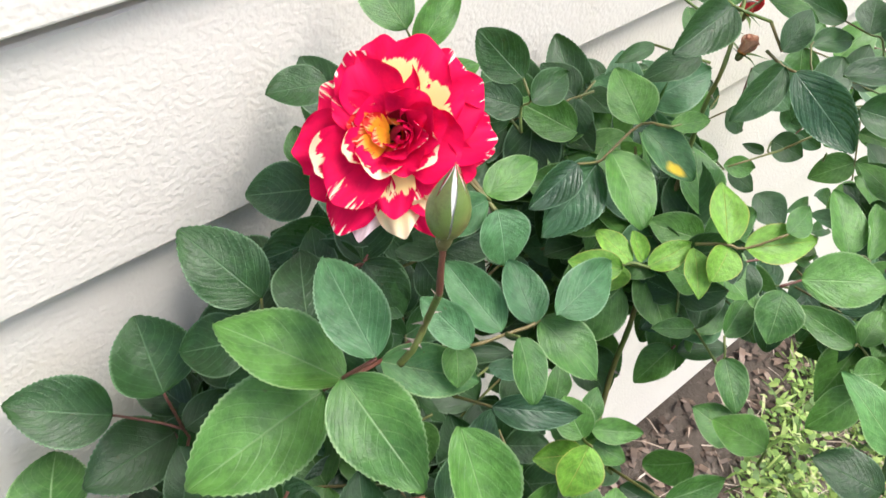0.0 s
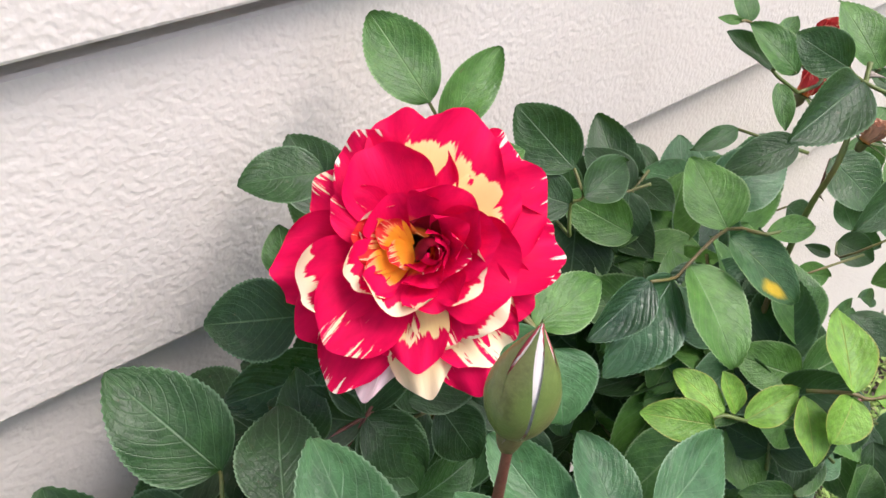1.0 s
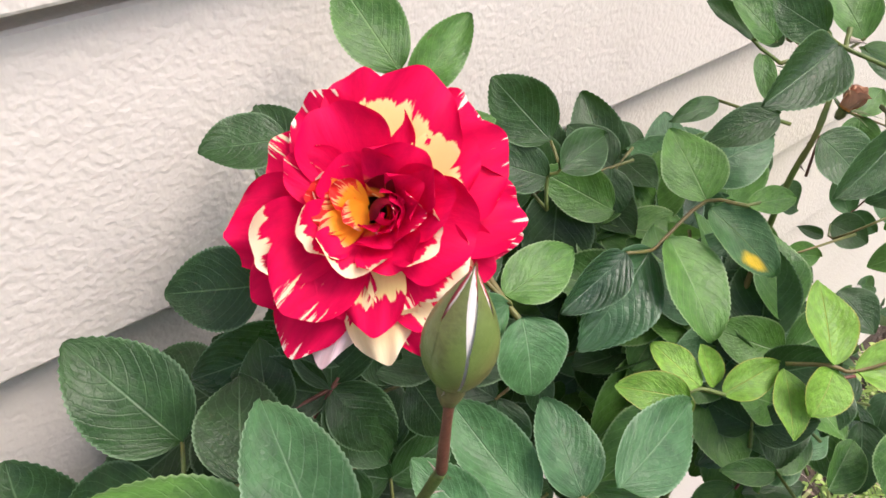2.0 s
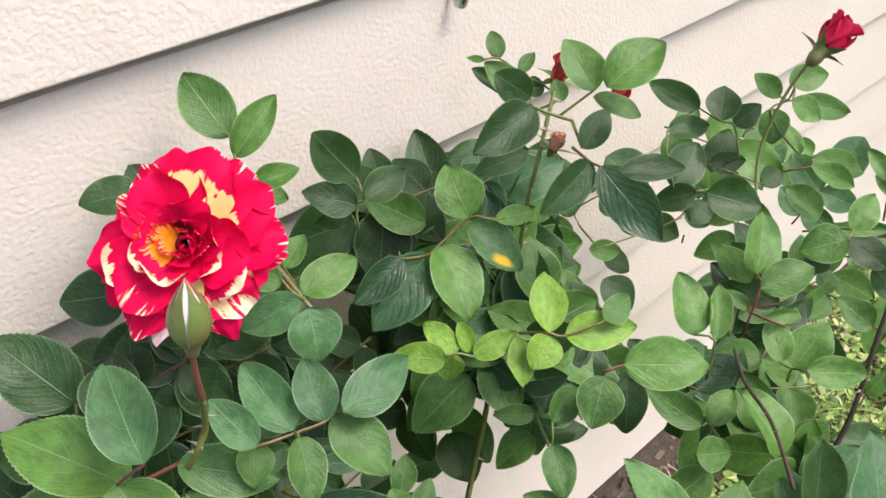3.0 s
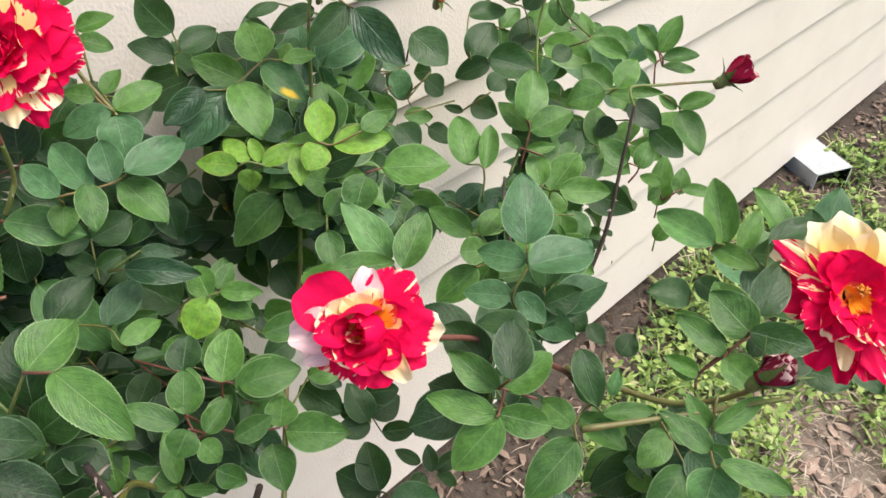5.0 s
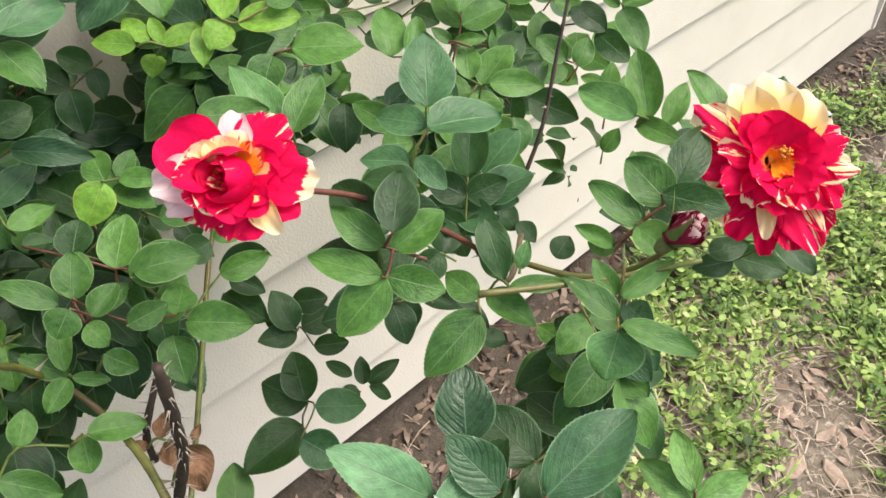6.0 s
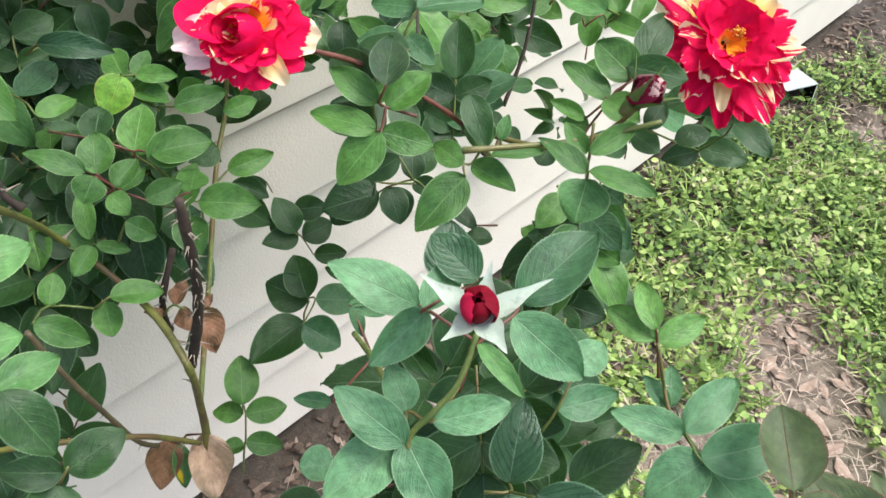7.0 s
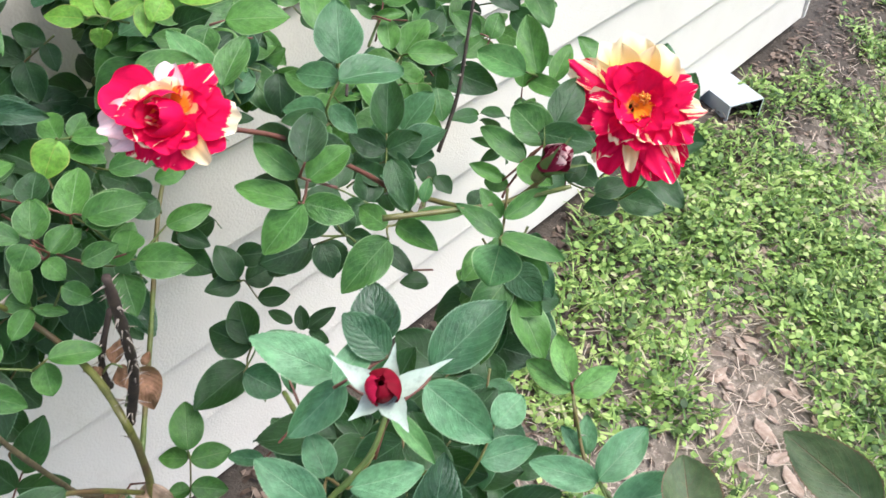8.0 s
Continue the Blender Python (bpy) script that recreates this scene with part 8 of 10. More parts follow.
frond("d", (0.2595, 0.2618, 0.7527), (-0.94, 0.32, -0.13), (-0.26, -0.39, 0.88), 0.036)
frond("d", (0.3141, 0.2147, 0.7739), (-0.94, 0.03, -0.35), (-0.33, -0.39, 0.86), 0.037)
frond("m", (0.4414, 0.3491, 0.7628), (0.46, -0.89, 0.01), (-0.01, 0, 1.), 0.040)
frond("d", (0.3544, 0.3471, 0.738), (-0.47, -0.7, -0.54), (-0.04, -0.59, 0.81), 0.036)
frond("d", (0.2093, 0.2618, 0.7636), (0.14, -0.95, -0.27), (-0.25, -0.3, 0.92), 0.034)
frond("d", (0.5676, 0.3146, 0.8253), (-0.84, 0.53, 0.09), (-0.3, -0.61, 0.73), 0.031)
frond("b", (0.5214, 0.2486, 0.7752), (-0.92, 0.39, -0.07), (-0.31, -0.61, 0.73), 0.042)
frond("g", (0.3358, 0.2315, 0.7253), (-0.9, -0.12, -0.42), (-0.38, -0.29, 0.88), 0.040)
frond("d", (0.1986, 0.2681, 0.7764), (-0.76, -0.39, -0.52), (-0.43, -0.3, 0.85), 0.037)
frond("d", (0.2148, 0.236, 0.8408), (-0.7, -0.47, -0.54), (-0.43, -0.32, 0.84), 0.042)
frond("g", (0.2975, 0.2851, 0.7249), (-0.01, 0.61, 0.79), (-0.4, -0.73, 0.56), 0.035)
frond("d", (0.424, 0.3105, 0.777), (0.38, 0.32, 0.87), (-0.47, -0.74, 0.48), 0.038)
frond("d", (0.3825, 0.2932, 0.6631), (-0.94, 0.04, -0.34), (-0.34, 0.03, 0.94), 0.034)
frond("m", (0.4941, 0.2646, 0.771), (-0.76, 0.62, 0.22), (0.07, -0.26, 0.96), 0.038)
frond("d", (0.4327, 0.3022, 0.796), (0.08, 0.56, 0.82), (-0.03, -0.82, 0.57), 0.035)
frond("m", (0.4659, 0.3297, 0.8567), (-0.59, -0.6, -0.55), (-0.25, -0.51, 0.82), 0.036)
frond("d", (0.2628, 0.3029, 0.7992), (-0.25, 0.7, 0.67), (0.27, -0.62, 0.74), 0.037)
frond("g", (0.2665, 0.2517, 0.7401), (-0.28, 0.7, 0.65), (0.28, -0.59, 0.76), 0.033)
frond("b", (0.434, 0.2215, 0.8292), (-0.33, 0.71, 0.62), (-0.06, -0.67, 0.74), 0.031)
frond("d", (0.2928, 0.3306, 0.8695), (-0.94, 0.02, -0.35), (-0.34, -0.35, 0.88), 0.035)
frond("d", (0.21, 0.2474, 0.7902), (0.29, -0.94, -0.16), (0.19, -0.11, 0.98), 0.031)
frond("d", (0.3424, 0.1931, 0.7163), (-0.94, 0.32, -0.14), (-0.18, -0.12, 0.98), 0.032)
frond("d", (0.2918, 0.3002, 0.7184), (-0.95, 0.1, -0.3), (-0.3, 0, 0.95), 0.032)
frond("d", (0.2717, 0.2816, 0.7402), (0.13, -0.95, -0.28), (-0.47, -0.31, 0.83), 0.042)
frond("m", (0.3034, 0.2922, 0.6951), (-0.83, 0.54, 0.11), (-0.08, -0.31, 0.95), 0.043)
frond("b", (0.4731, 0.2661, 0.8433), (-0.84, 0.53, 0.1), (-0.27, -0.57, 0.78), 0.035)
frond("g", (0.4582, 0.3203, 0.8093), (0.67, -0.15, 0.73), (-0.56, -0.75, 0.36), 0.040)
frond("m", (0.4801, -0.0212, 0.7899), (-0.85, -0.23, -0.47), (-0.5, 0.1, 0.86), 0.034)
frond("b", (0.5387, 0.0102, 0.7122), (-0.81, -0.31, -0.5), (-0.31, -0.49, 0.81), 0.041)
frond("d", (0.4987, 0.0133, 0.7283), (-0.73, -0.43, -0.53), (-0.41, -0.34, 0.85), 0.030)
frond("m", (0.6144, -0.0446, 0.7477), (-0.13, 0.66, 0.74), (0.06, -0.74, 0.67), 0.039)
frond("d", (0.5179, -0.0265, 0.746), (-0.94, 0.32, -0.14), (-0.27, -0.42, 0.86), 0.037)
frond("b", (0.4912, -0.0246, 0.7774), (-0.89, -0.14, -0.44), (-0.39, -0.28, 0.88), 0.035)
frond("d", (0.5917, -0.0245, 0.7551), (0.63, -0.05, 0.77), (-0.76, -0.25, 0.6), 0.035)
frond("m", (0.5291, 0.0081, 0.7087), (-0.95, 0.26, -0.18), (-0.18, 0.06, 0.98), 0.031)
frond("m", (0.5855, -0.0318, 0.7984), (0, 0.61, 0.79), (-0.21, -0.78, 0.59), 0.031)
frond("g", (0.4837, -0.0239, 0.7983), (-0.86, -0.21, -0.46), (-0.5, 0.21, 0.84), 0.031)
frond("d", (0.4867, 0.0206, 0.7239), (-0.58, -0.6, -0.55), (-0.62, -0.11, 0.78), 0.043)
frond("d", (0.4518, 0.0619, 0.7658), (-0.5, 0.71, 0.49), (-0.11, -0.62, 0.78), 0.034)
frond("b", (0.6009, -0.0212, 0.7531), (0.52, 0.15, 0.84), (-0.74, -0.41, 0.53), 0.039)
frond("m", (0.5096, 0.0222, 0.7291), (-0.25, -0.84, -0.48), (-0.29, -0.41, 0.87), 0.031)
frond("g", (0.475, 0.011, 0.7592), (-0.1, -0.9, -0.42), (-0.4, -0.35, 0.85), 0.032)
frond("b", (0.4372, 0.1005, 0.7687), (0.72, -0.41, 0.56), (-0.57, 0.11, 0.81), 0.034)
frond("d", (0.6, -0.0398, 0.7668), (0.21, 0.48, 0.85), (-0.89, -0.28, 0.37), 0.031)
frond("m", (0.4988, 0.0777, 0.7608), (-0.01, 0.61, 0.79), (0.07, -0.79, 0.61), 0.037)
frond("b", (0.6714, 0.176, 0.7268), (-0.59, 0.7, 0.41), (0.2, -0.37, 0.91), 0.033)
frond("d", (0.6198, 0.1586, 0.7571), (-0.14, 0.67, 0.73), (-0.48, -0.69, 0.54), 0.034)
frond("m", (0.8066, 0.2719, 0.7855), (-0.68, 0.66, 0.32), (-0.2, -0.58, 0.79), 0.030)
frond("m", (0.6874, 0.3432, 0.8194), (0.36, -0.93, -0.09), (-0.63, -0.32, 0.71), 0.042)
frond("m", (0.8317, 0.2528, 0.7748), (-0.9, 0.43, -0.03), (-0.28, -0.53, 0.8), 0.031)
frond("b", (0.8123, 0.2879, 0.7915), (-0.95, 0.18, -0.25), (-0.25, -0.02, 0.97), 0.040)
frond("b", (0.6996, 0.3112, 0.7264), (0.69, -0.22, 0.69), (-0.7, -0.43, 0.57), 0.035)
frond("d", (0.6135, 0.2213, 0.7616), (0.32, -0.94, -0.13), (-0.7, -0.33, 0.63), 0.037)
frond("m", (0.5766, 0.1634, 0.8039), (-0.89, -0.14, -0.43), (-0.34, -0.42, 0.84), 0.042)
frond("m", (0.6768, 0.202, 0.7328), (0.72, -0.43, 0.55), (-0.53, 0.17, 0.83), 0.039)
frond("b", (0.7019, 0.2224, 0.772), (0.66, -0.13, 0.74), (-0.7, -0.46, 0.55), 0.036)
frond("m", (0.7318, 0.2756, 0.7749), (-0.68, -0.5, -0.54), (-0.52, -0.2, 0.83), 0.039)
frond("b", (0.5069, 0.2677, 0.8016), (-0.65, 0.68, 0.35), (-0.34, -0.67, 0.66), 0.033)
frond("b", (0.5389, 0.2783, 0.8096), (-0.93, 0.36, -0.09), (-0.21, -0.29, 0.93), 0.038)
frond("d", (0.472, 0.2635, 0.7651), (-0.03, 0.62, 0.78), (-0.09, -0.78, 0.62), 0.037)
frond("g", (0.5029, 0.2077, 0.7939), (0.29, -0.94, -0.16), (-0.64, -0.31, 0.7), 0.031)
frond("b", (0.6022, 0.3271, 0.8175), (-0.94, 0.31, -0.14), (-0.34, -0.76, 0.56), 0.035)
frond("m", (0.4945, 0.2849, 0.8314), (-0.95, 0.09, -0.31), (-0.32, -0.37, 0.87), 0.032)
frond("m", (0.4643, 0.2776, 0.8672), (-0.84, -0.25, -0.48), (-0.22, -0.65, 0.72), 0.040)
frond("d", (0.4638, 0.2448, 0.8424), (-0.91, 0.42, -0.04), (-0.03, 0.02, 1.), 0.036)
frond("m", (0.4622, 0.2776, 0.8258), (-0.46, -0.71, -0.53), (-0.51, -0.28, 0.81), 0.036)
frond("m", (0.5162, 0.3156, 0.8281), (-0.4, -0.75, -0.52), (-0.18, -0.5, 0.85), 0.037)
frond("g", (0.4329, 0.2433, 0.7981), (-0.09, 0.65, 0.75), (-0.08, -0.76, 0.65), 0.036)
frond("d", (0.4934, 0.2738, 0.8303), (-0.95, 0.13, -0.29), (-0.29, 0.01, 0.96), 0.036)
frond("b", (0.4929, 0.2481, 0.8097), (-0.74, 0.62, 0.24), (-0.19, -0.54, 0.82), 0.033)
frond("d", (0.4735, 0.2891, 0.7678), (-0.01, 0.61, 0.79), (-0.23, -0.77, 0.59), 0.031)
frond("m", (0.4686, 0.2956, 0.7807), (0.4, -0.91, -0.05), (-0.44, -0.24, 0.86), 0.041)
frond("m", (0.4876, 0.2548, 0.8034), (-0.88, 0.47, 0.01), (-0.06, -0.15, 0.99), 0.036)
frond("b", (0.4514, 0.2656, 0.8017), (-0.32, 0.71, 0.63), (-0.2, -0.7, 0.69), 0.038)
frond("b", (0.501, 0.3311, 0.8192), (-0.81, -0.31, -0.5), (-0.52, -0.02, 0.85), 0.037)
frond("b", (0.5611, 0.3016, 0.8081), (-0.92, 0.38, -0.07), (-0.28, -0.53, 0.8), 0.037)
frond("g", (0.5082, 0.2911, 0.8268), (-0.85, -0.23, -0.47), (-0.23, -0.64, 0.73), 0.039)
frond("m", (0.512, 0.253, 0.7717), (-0.49, 0.71, 0.5), (0.07, -0.53, 0.84), 0.035)
frond("d", (0.4555, 0.2808, 0.8246), (-0.76, 0.61, 0.22), (-0.1, -0.44, 0.89), 0.038)
frond("d", (0.5097, 0.2347, 0.8148), (-0.94, 0.33, -0.12), (-0.33, -0.72, 0.61), 0.030)
frond("m", (0.4627, 0.2816, 0.8328), (-0.82, 0.56, 0.13), (-0.06, -0.32, 0.95), 0.036)
frond("b", (0.4921, 0.2972, 0.8556), (-0.79, -0.35, -0.51), (-0.31, -0.49, 0.81), 0.033)
frond("d", (0.4512, 0.2725, 0.816), (-0.5, 0.71, 0.49), (-0.3, -0.67, 0.67), 0.042)
frond("d", (0.4455, 0.277, 0.7647), (0.18, 0.5, 0.85), (-0.5, -0.7, 0.52), 0.031)
frond("d", (0.5097, 0.3317, 0.8079), (-0.93, 0.01, -0.36), (-0.32, -0.48, 0.82), 0.044)
frond("m", (0.4812, 0.2394, 0.7916), (-0.38, 0.72, 0.58), (-0.38, -0.7, 0.61), 0.035)
frond("g", (0.4573, 0.2662, 0.7591), (-0.45, 0.72, 0.53), (-0.21, -0.66, 0.72), 0.043)
frond("d", (0.4542, 0.2522, 0.7759), (0.05, 0.58, 0.81), (0.05, -0.81, 0.58), 0.032)
frond("b", (0.5513, 0.2241, 0.7659), (0.04, -0.94, -0.34), (-0.4, -0.33, 0.86), 0.033)
frond("m", (0.4704, 0.2803, 0.7622), (0.32, 0.39, 0.87), (-0.78, -0.41, 0.47), 0.032)
frond("b", (0.4972, 0.2325, 0.7751), (-0.39, 0.72, 0.58), (-0.5, -0.69, 0.52), 0.034)
frond("m", (0.5721, 0.3149, 0.8175), (-0.95, 0.13, -0.28), (-0.31, -0.47, 0.83), 0.043)
frond("m", (0.4583, 0.2467, 0.8598), (-0.91, 0.41, -0.05), (-0.28, -0.54, 0.79), 0.032)
frond("m", (0.4687, 0.278, 0.8314), (-0.83, 0.55, 0.12), (-0.36, -0.68, 0.64), 0.032)
frond("g", (0.5405, 0.2031, 0.7612), (-0.76, 0.62, 0.22), (0.05, -0.29, 0.96), 0.032)
frond("m", (0.5163, 0.2608, 0.7883), (-0.44, 0.72, 0.54), (-0.06, -0.62, 0.78), 0.041)
frond("g", (0.4798, 0.2019, 0.7989), (-0.68, 0.66, 0.31), (-0.37, -0.68, 0.63), 0.042)
frond("d", (0.4487, 0.2995, 0.7898), (0.37, -0.92, -0.08), (-0.15, -0.15, 0.98), 0.043)
frond("d", (0.4575, 0.2996, 0.8029), (0.05, 0.58, 0.81), (-0.61, -0.63, 0.49), 0.041)
frond("d", (0.4773, 0.2043, 0.8309), (-0.89, 0.46, 0), (-0.18, -0.36, 0.91), 0.036)
frond("d", (0.4389, 0.262, 0.7919), (0.26, 0.43, 0.86), (-0.31, -0.81, 0.5), 0.041)
frond("d", (0.4798, 0.2791, 0.7921), (-0.4, 0.72, 0.57), (-0.43, -0.7, 0.58), 0.032)
frond("m", (0.4929, 0.218, 0.796), (-0.86, 0.51, 0.06), (-0.34, -0.66, 0.67), 0.044)
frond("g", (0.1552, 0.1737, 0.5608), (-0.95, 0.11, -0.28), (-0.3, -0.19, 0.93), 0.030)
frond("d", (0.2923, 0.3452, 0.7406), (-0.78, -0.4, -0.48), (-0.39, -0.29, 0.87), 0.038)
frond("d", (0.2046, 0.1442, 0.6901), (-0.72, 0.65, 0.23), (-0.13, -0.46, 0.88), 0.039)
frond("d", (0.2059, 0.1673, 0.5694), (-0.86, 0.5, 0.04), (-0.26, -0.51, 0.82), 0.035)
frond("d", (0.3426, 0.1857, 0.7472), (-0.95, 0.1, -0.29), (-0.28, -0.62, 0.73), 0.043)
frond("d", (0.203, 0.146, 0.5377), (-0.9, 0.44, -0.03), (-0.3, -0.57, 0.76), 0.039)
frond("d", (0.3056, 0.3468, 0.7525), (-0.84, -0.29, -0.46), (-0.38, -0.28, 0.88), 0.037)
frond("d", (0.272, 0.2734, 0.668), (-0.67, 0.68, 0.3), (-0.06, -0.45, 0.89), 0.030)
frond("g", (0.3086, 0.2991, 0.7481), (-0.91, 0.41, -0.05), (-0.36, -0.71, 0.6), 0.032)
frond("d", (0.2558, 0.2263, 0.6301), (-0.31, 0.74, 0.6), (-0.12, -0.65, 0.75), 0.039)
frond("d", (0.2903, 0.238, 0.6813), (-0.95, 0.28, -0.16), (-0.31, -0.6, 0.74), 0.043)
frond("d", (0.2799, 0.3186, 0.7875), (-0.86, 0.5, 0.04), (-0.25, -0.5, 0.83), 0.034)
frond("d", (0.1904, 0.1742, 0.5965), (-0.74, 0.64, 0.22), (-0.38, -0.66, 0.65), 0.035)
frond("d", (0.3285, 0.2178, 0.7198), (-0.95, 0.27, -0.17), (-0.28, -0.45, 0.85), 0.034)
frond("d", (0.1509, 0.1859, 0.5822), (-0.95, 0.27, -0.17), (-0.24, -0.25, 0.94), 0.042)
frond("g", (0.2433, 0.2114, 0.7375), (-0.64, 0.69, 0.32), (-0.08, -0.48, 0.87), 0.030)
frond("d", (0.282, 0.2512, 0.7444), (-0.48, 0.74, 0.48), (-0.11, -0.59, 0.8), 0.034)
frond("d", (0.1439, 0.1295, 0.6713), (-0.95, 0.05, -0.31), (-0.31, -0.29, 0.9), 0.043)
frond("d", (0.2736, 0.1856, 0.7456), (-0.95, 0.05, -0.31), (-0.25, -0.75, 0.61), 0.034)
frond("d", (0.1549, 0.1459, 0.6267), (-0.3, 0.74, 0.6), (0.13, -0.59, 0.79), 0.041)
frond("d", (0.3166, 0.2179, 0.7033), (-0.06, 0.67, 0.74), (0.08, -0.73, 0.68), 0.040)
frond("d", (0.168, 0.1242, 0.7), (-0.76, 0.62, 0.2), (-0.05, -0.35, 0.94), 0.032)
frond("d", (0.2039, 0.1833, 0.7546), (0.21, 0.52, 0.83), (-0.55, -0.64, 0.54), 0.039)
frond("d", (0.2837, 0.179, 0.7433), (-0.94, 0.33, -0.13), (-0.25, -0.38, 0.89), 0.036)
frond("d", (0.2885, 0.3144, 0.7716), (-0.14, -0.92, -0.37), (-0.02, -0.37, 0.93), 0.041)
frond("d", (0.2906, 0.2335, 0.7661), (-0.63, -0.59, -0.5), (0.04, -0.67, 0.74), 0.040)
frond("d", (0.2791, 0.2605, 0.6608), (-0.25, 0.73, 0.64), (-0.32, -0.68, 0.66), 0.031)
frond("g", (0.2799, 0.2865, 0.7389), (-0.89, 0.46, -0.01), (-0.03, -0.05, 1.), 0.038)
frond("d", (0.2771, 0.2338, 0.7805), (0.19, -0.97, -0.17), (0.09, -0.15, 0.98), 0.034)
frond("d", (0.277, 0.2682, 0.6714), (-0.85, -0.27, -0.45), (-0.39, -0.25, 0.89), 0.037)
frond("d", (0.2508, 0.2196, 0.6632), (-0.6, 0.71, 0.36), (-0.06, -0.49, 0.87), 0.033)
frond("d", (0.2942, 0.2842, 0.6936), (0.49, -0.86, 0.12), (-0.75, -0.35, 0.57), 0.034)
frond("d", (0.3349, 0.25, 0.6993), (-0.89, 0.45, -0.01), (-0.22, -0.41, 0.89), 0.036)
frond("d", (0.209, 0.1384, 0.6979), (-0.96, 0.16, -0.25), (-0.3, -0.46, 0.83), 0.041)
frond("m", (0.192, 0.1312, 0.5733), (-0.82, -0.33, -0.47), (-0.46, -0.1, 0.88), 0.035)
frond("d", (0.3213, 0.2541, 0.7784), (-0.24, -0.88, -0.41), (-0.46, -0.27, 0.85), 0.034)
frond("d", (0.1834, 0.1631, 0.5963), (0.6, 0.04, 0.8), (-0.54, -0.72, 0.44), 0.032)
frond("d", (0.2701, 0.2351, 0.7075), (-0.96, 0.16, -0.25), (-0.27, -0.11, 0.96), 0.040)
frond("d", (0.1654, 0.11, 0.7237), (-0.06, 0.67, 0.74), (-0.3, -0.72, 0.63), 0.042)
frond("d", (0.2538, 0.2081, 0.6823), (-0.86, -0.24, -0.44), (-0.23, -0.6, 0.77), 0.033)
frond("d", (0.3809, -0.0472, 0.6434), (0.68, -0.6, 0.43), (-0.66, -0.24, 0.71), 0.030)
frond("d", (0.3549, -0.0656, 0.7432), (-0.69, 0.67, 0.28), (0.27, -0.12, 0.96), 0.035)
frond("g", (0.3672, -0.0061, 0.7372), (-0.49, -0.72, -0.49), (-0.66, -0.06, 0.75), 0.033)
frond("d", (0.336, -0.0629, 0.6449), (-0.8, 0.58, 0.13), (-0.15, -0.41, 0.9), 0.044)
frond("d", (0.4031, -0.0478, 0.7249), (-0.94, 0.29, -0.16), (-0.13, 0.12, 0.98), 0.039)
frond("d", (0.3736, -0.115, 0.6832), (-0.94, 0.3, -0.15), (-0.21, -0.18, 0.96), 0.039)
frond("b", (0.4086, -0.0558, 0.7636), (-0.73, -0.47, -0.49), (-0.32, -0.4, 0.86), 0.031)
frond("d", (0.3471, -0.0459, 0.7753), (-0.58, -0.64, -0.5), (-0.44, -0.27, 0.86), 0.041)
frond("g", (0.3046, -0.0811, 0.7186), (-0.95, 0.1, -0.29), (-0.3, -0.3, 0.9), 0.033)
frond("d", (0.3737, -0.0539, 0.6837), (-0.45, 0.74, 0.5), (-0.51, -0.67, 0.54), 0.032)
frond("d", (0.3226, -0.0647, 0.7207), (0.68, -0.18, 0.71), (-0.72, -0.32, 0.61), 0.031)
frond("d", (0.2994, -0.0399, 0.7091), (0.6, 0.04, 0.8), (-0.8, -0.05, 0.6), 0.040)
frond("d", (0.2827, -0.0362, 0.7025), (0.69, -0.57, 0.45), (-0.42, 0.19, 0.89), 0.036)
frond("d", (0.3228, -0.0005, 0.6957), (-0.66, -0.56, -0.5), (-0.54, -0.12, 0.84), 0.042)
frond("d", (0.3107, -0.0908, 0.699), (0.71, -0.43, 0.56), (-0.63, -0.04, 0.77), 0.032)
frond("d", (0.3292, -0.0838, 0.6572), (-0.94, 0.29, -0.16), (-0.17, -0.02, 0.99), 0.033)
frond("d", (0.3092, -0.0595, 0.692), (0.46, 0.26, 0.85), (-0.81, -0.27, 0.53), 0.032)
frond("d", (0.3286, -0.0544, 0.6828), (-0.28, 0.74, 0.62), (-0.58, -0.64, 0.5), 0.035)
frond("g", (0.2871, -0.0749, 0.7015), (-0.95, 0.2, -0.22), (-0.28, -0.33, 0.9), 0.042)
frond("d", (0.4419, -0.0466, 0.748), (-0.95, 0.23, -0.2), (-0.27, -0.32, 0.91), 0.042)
frond("d", (0.279, -0.0387, 0.6745), (-0.79, -0.38, -0.48), (-0.42, -0.23, 0.88), 0.031)
frond("m", (0.293, -0.0409, 0.7076), (-0.92, -0.1, -0.39), (-0.4, 0.2, 0.9), 0.039)
frond("d", (0.3955, -0.1182, 0.6413), (-0.91, 0.41, -0.05), (-0.3, -0.56, 0.77), 0.034)
frond("d", (0.3, 0.0491, 0.5901), (-0.1, -0.93, -0.35), (-0.41, -0.28, 0.87), 0.037)
frond("d", (0.281, -0.0217, 0.7107), (-0.88, -0.19, -0.43), (-0.42, -0.07, 0.9), 0.037)
frond("d", (0.3373, -0.0349, 0.7042), (0.59, -0.76, 0.25), (-0.37, 0.02, 0.93), 0.032)
frond("m", (0.4542, -0.0025, 0.7951), (-0.24, -0.88, -0.41), (-0.16, -0.39, 0.91), 0.033)
frond("m", (0.5192, 0.1001, 0.738), (0.07, 0.61, 0.79), (-0.7, -0.54, 0.48), 0.035)
frond("b", (0.5163, 0.1442, 0.741), (0.34, 0.4, 0.85), (-0.73, -0.46, 0.51), 0.031)
frond("m", (0.6856, 0.1568, 0.7593), (-0.57, 0.72, 0.39), (-0.29, -0.63, 0.72), 0.035)
frond("m", (0.5776, 0.1269, 0.7821), (-0.82, 0.57, 0.11), (-0.01, -0.21, 0.98), 0.041)
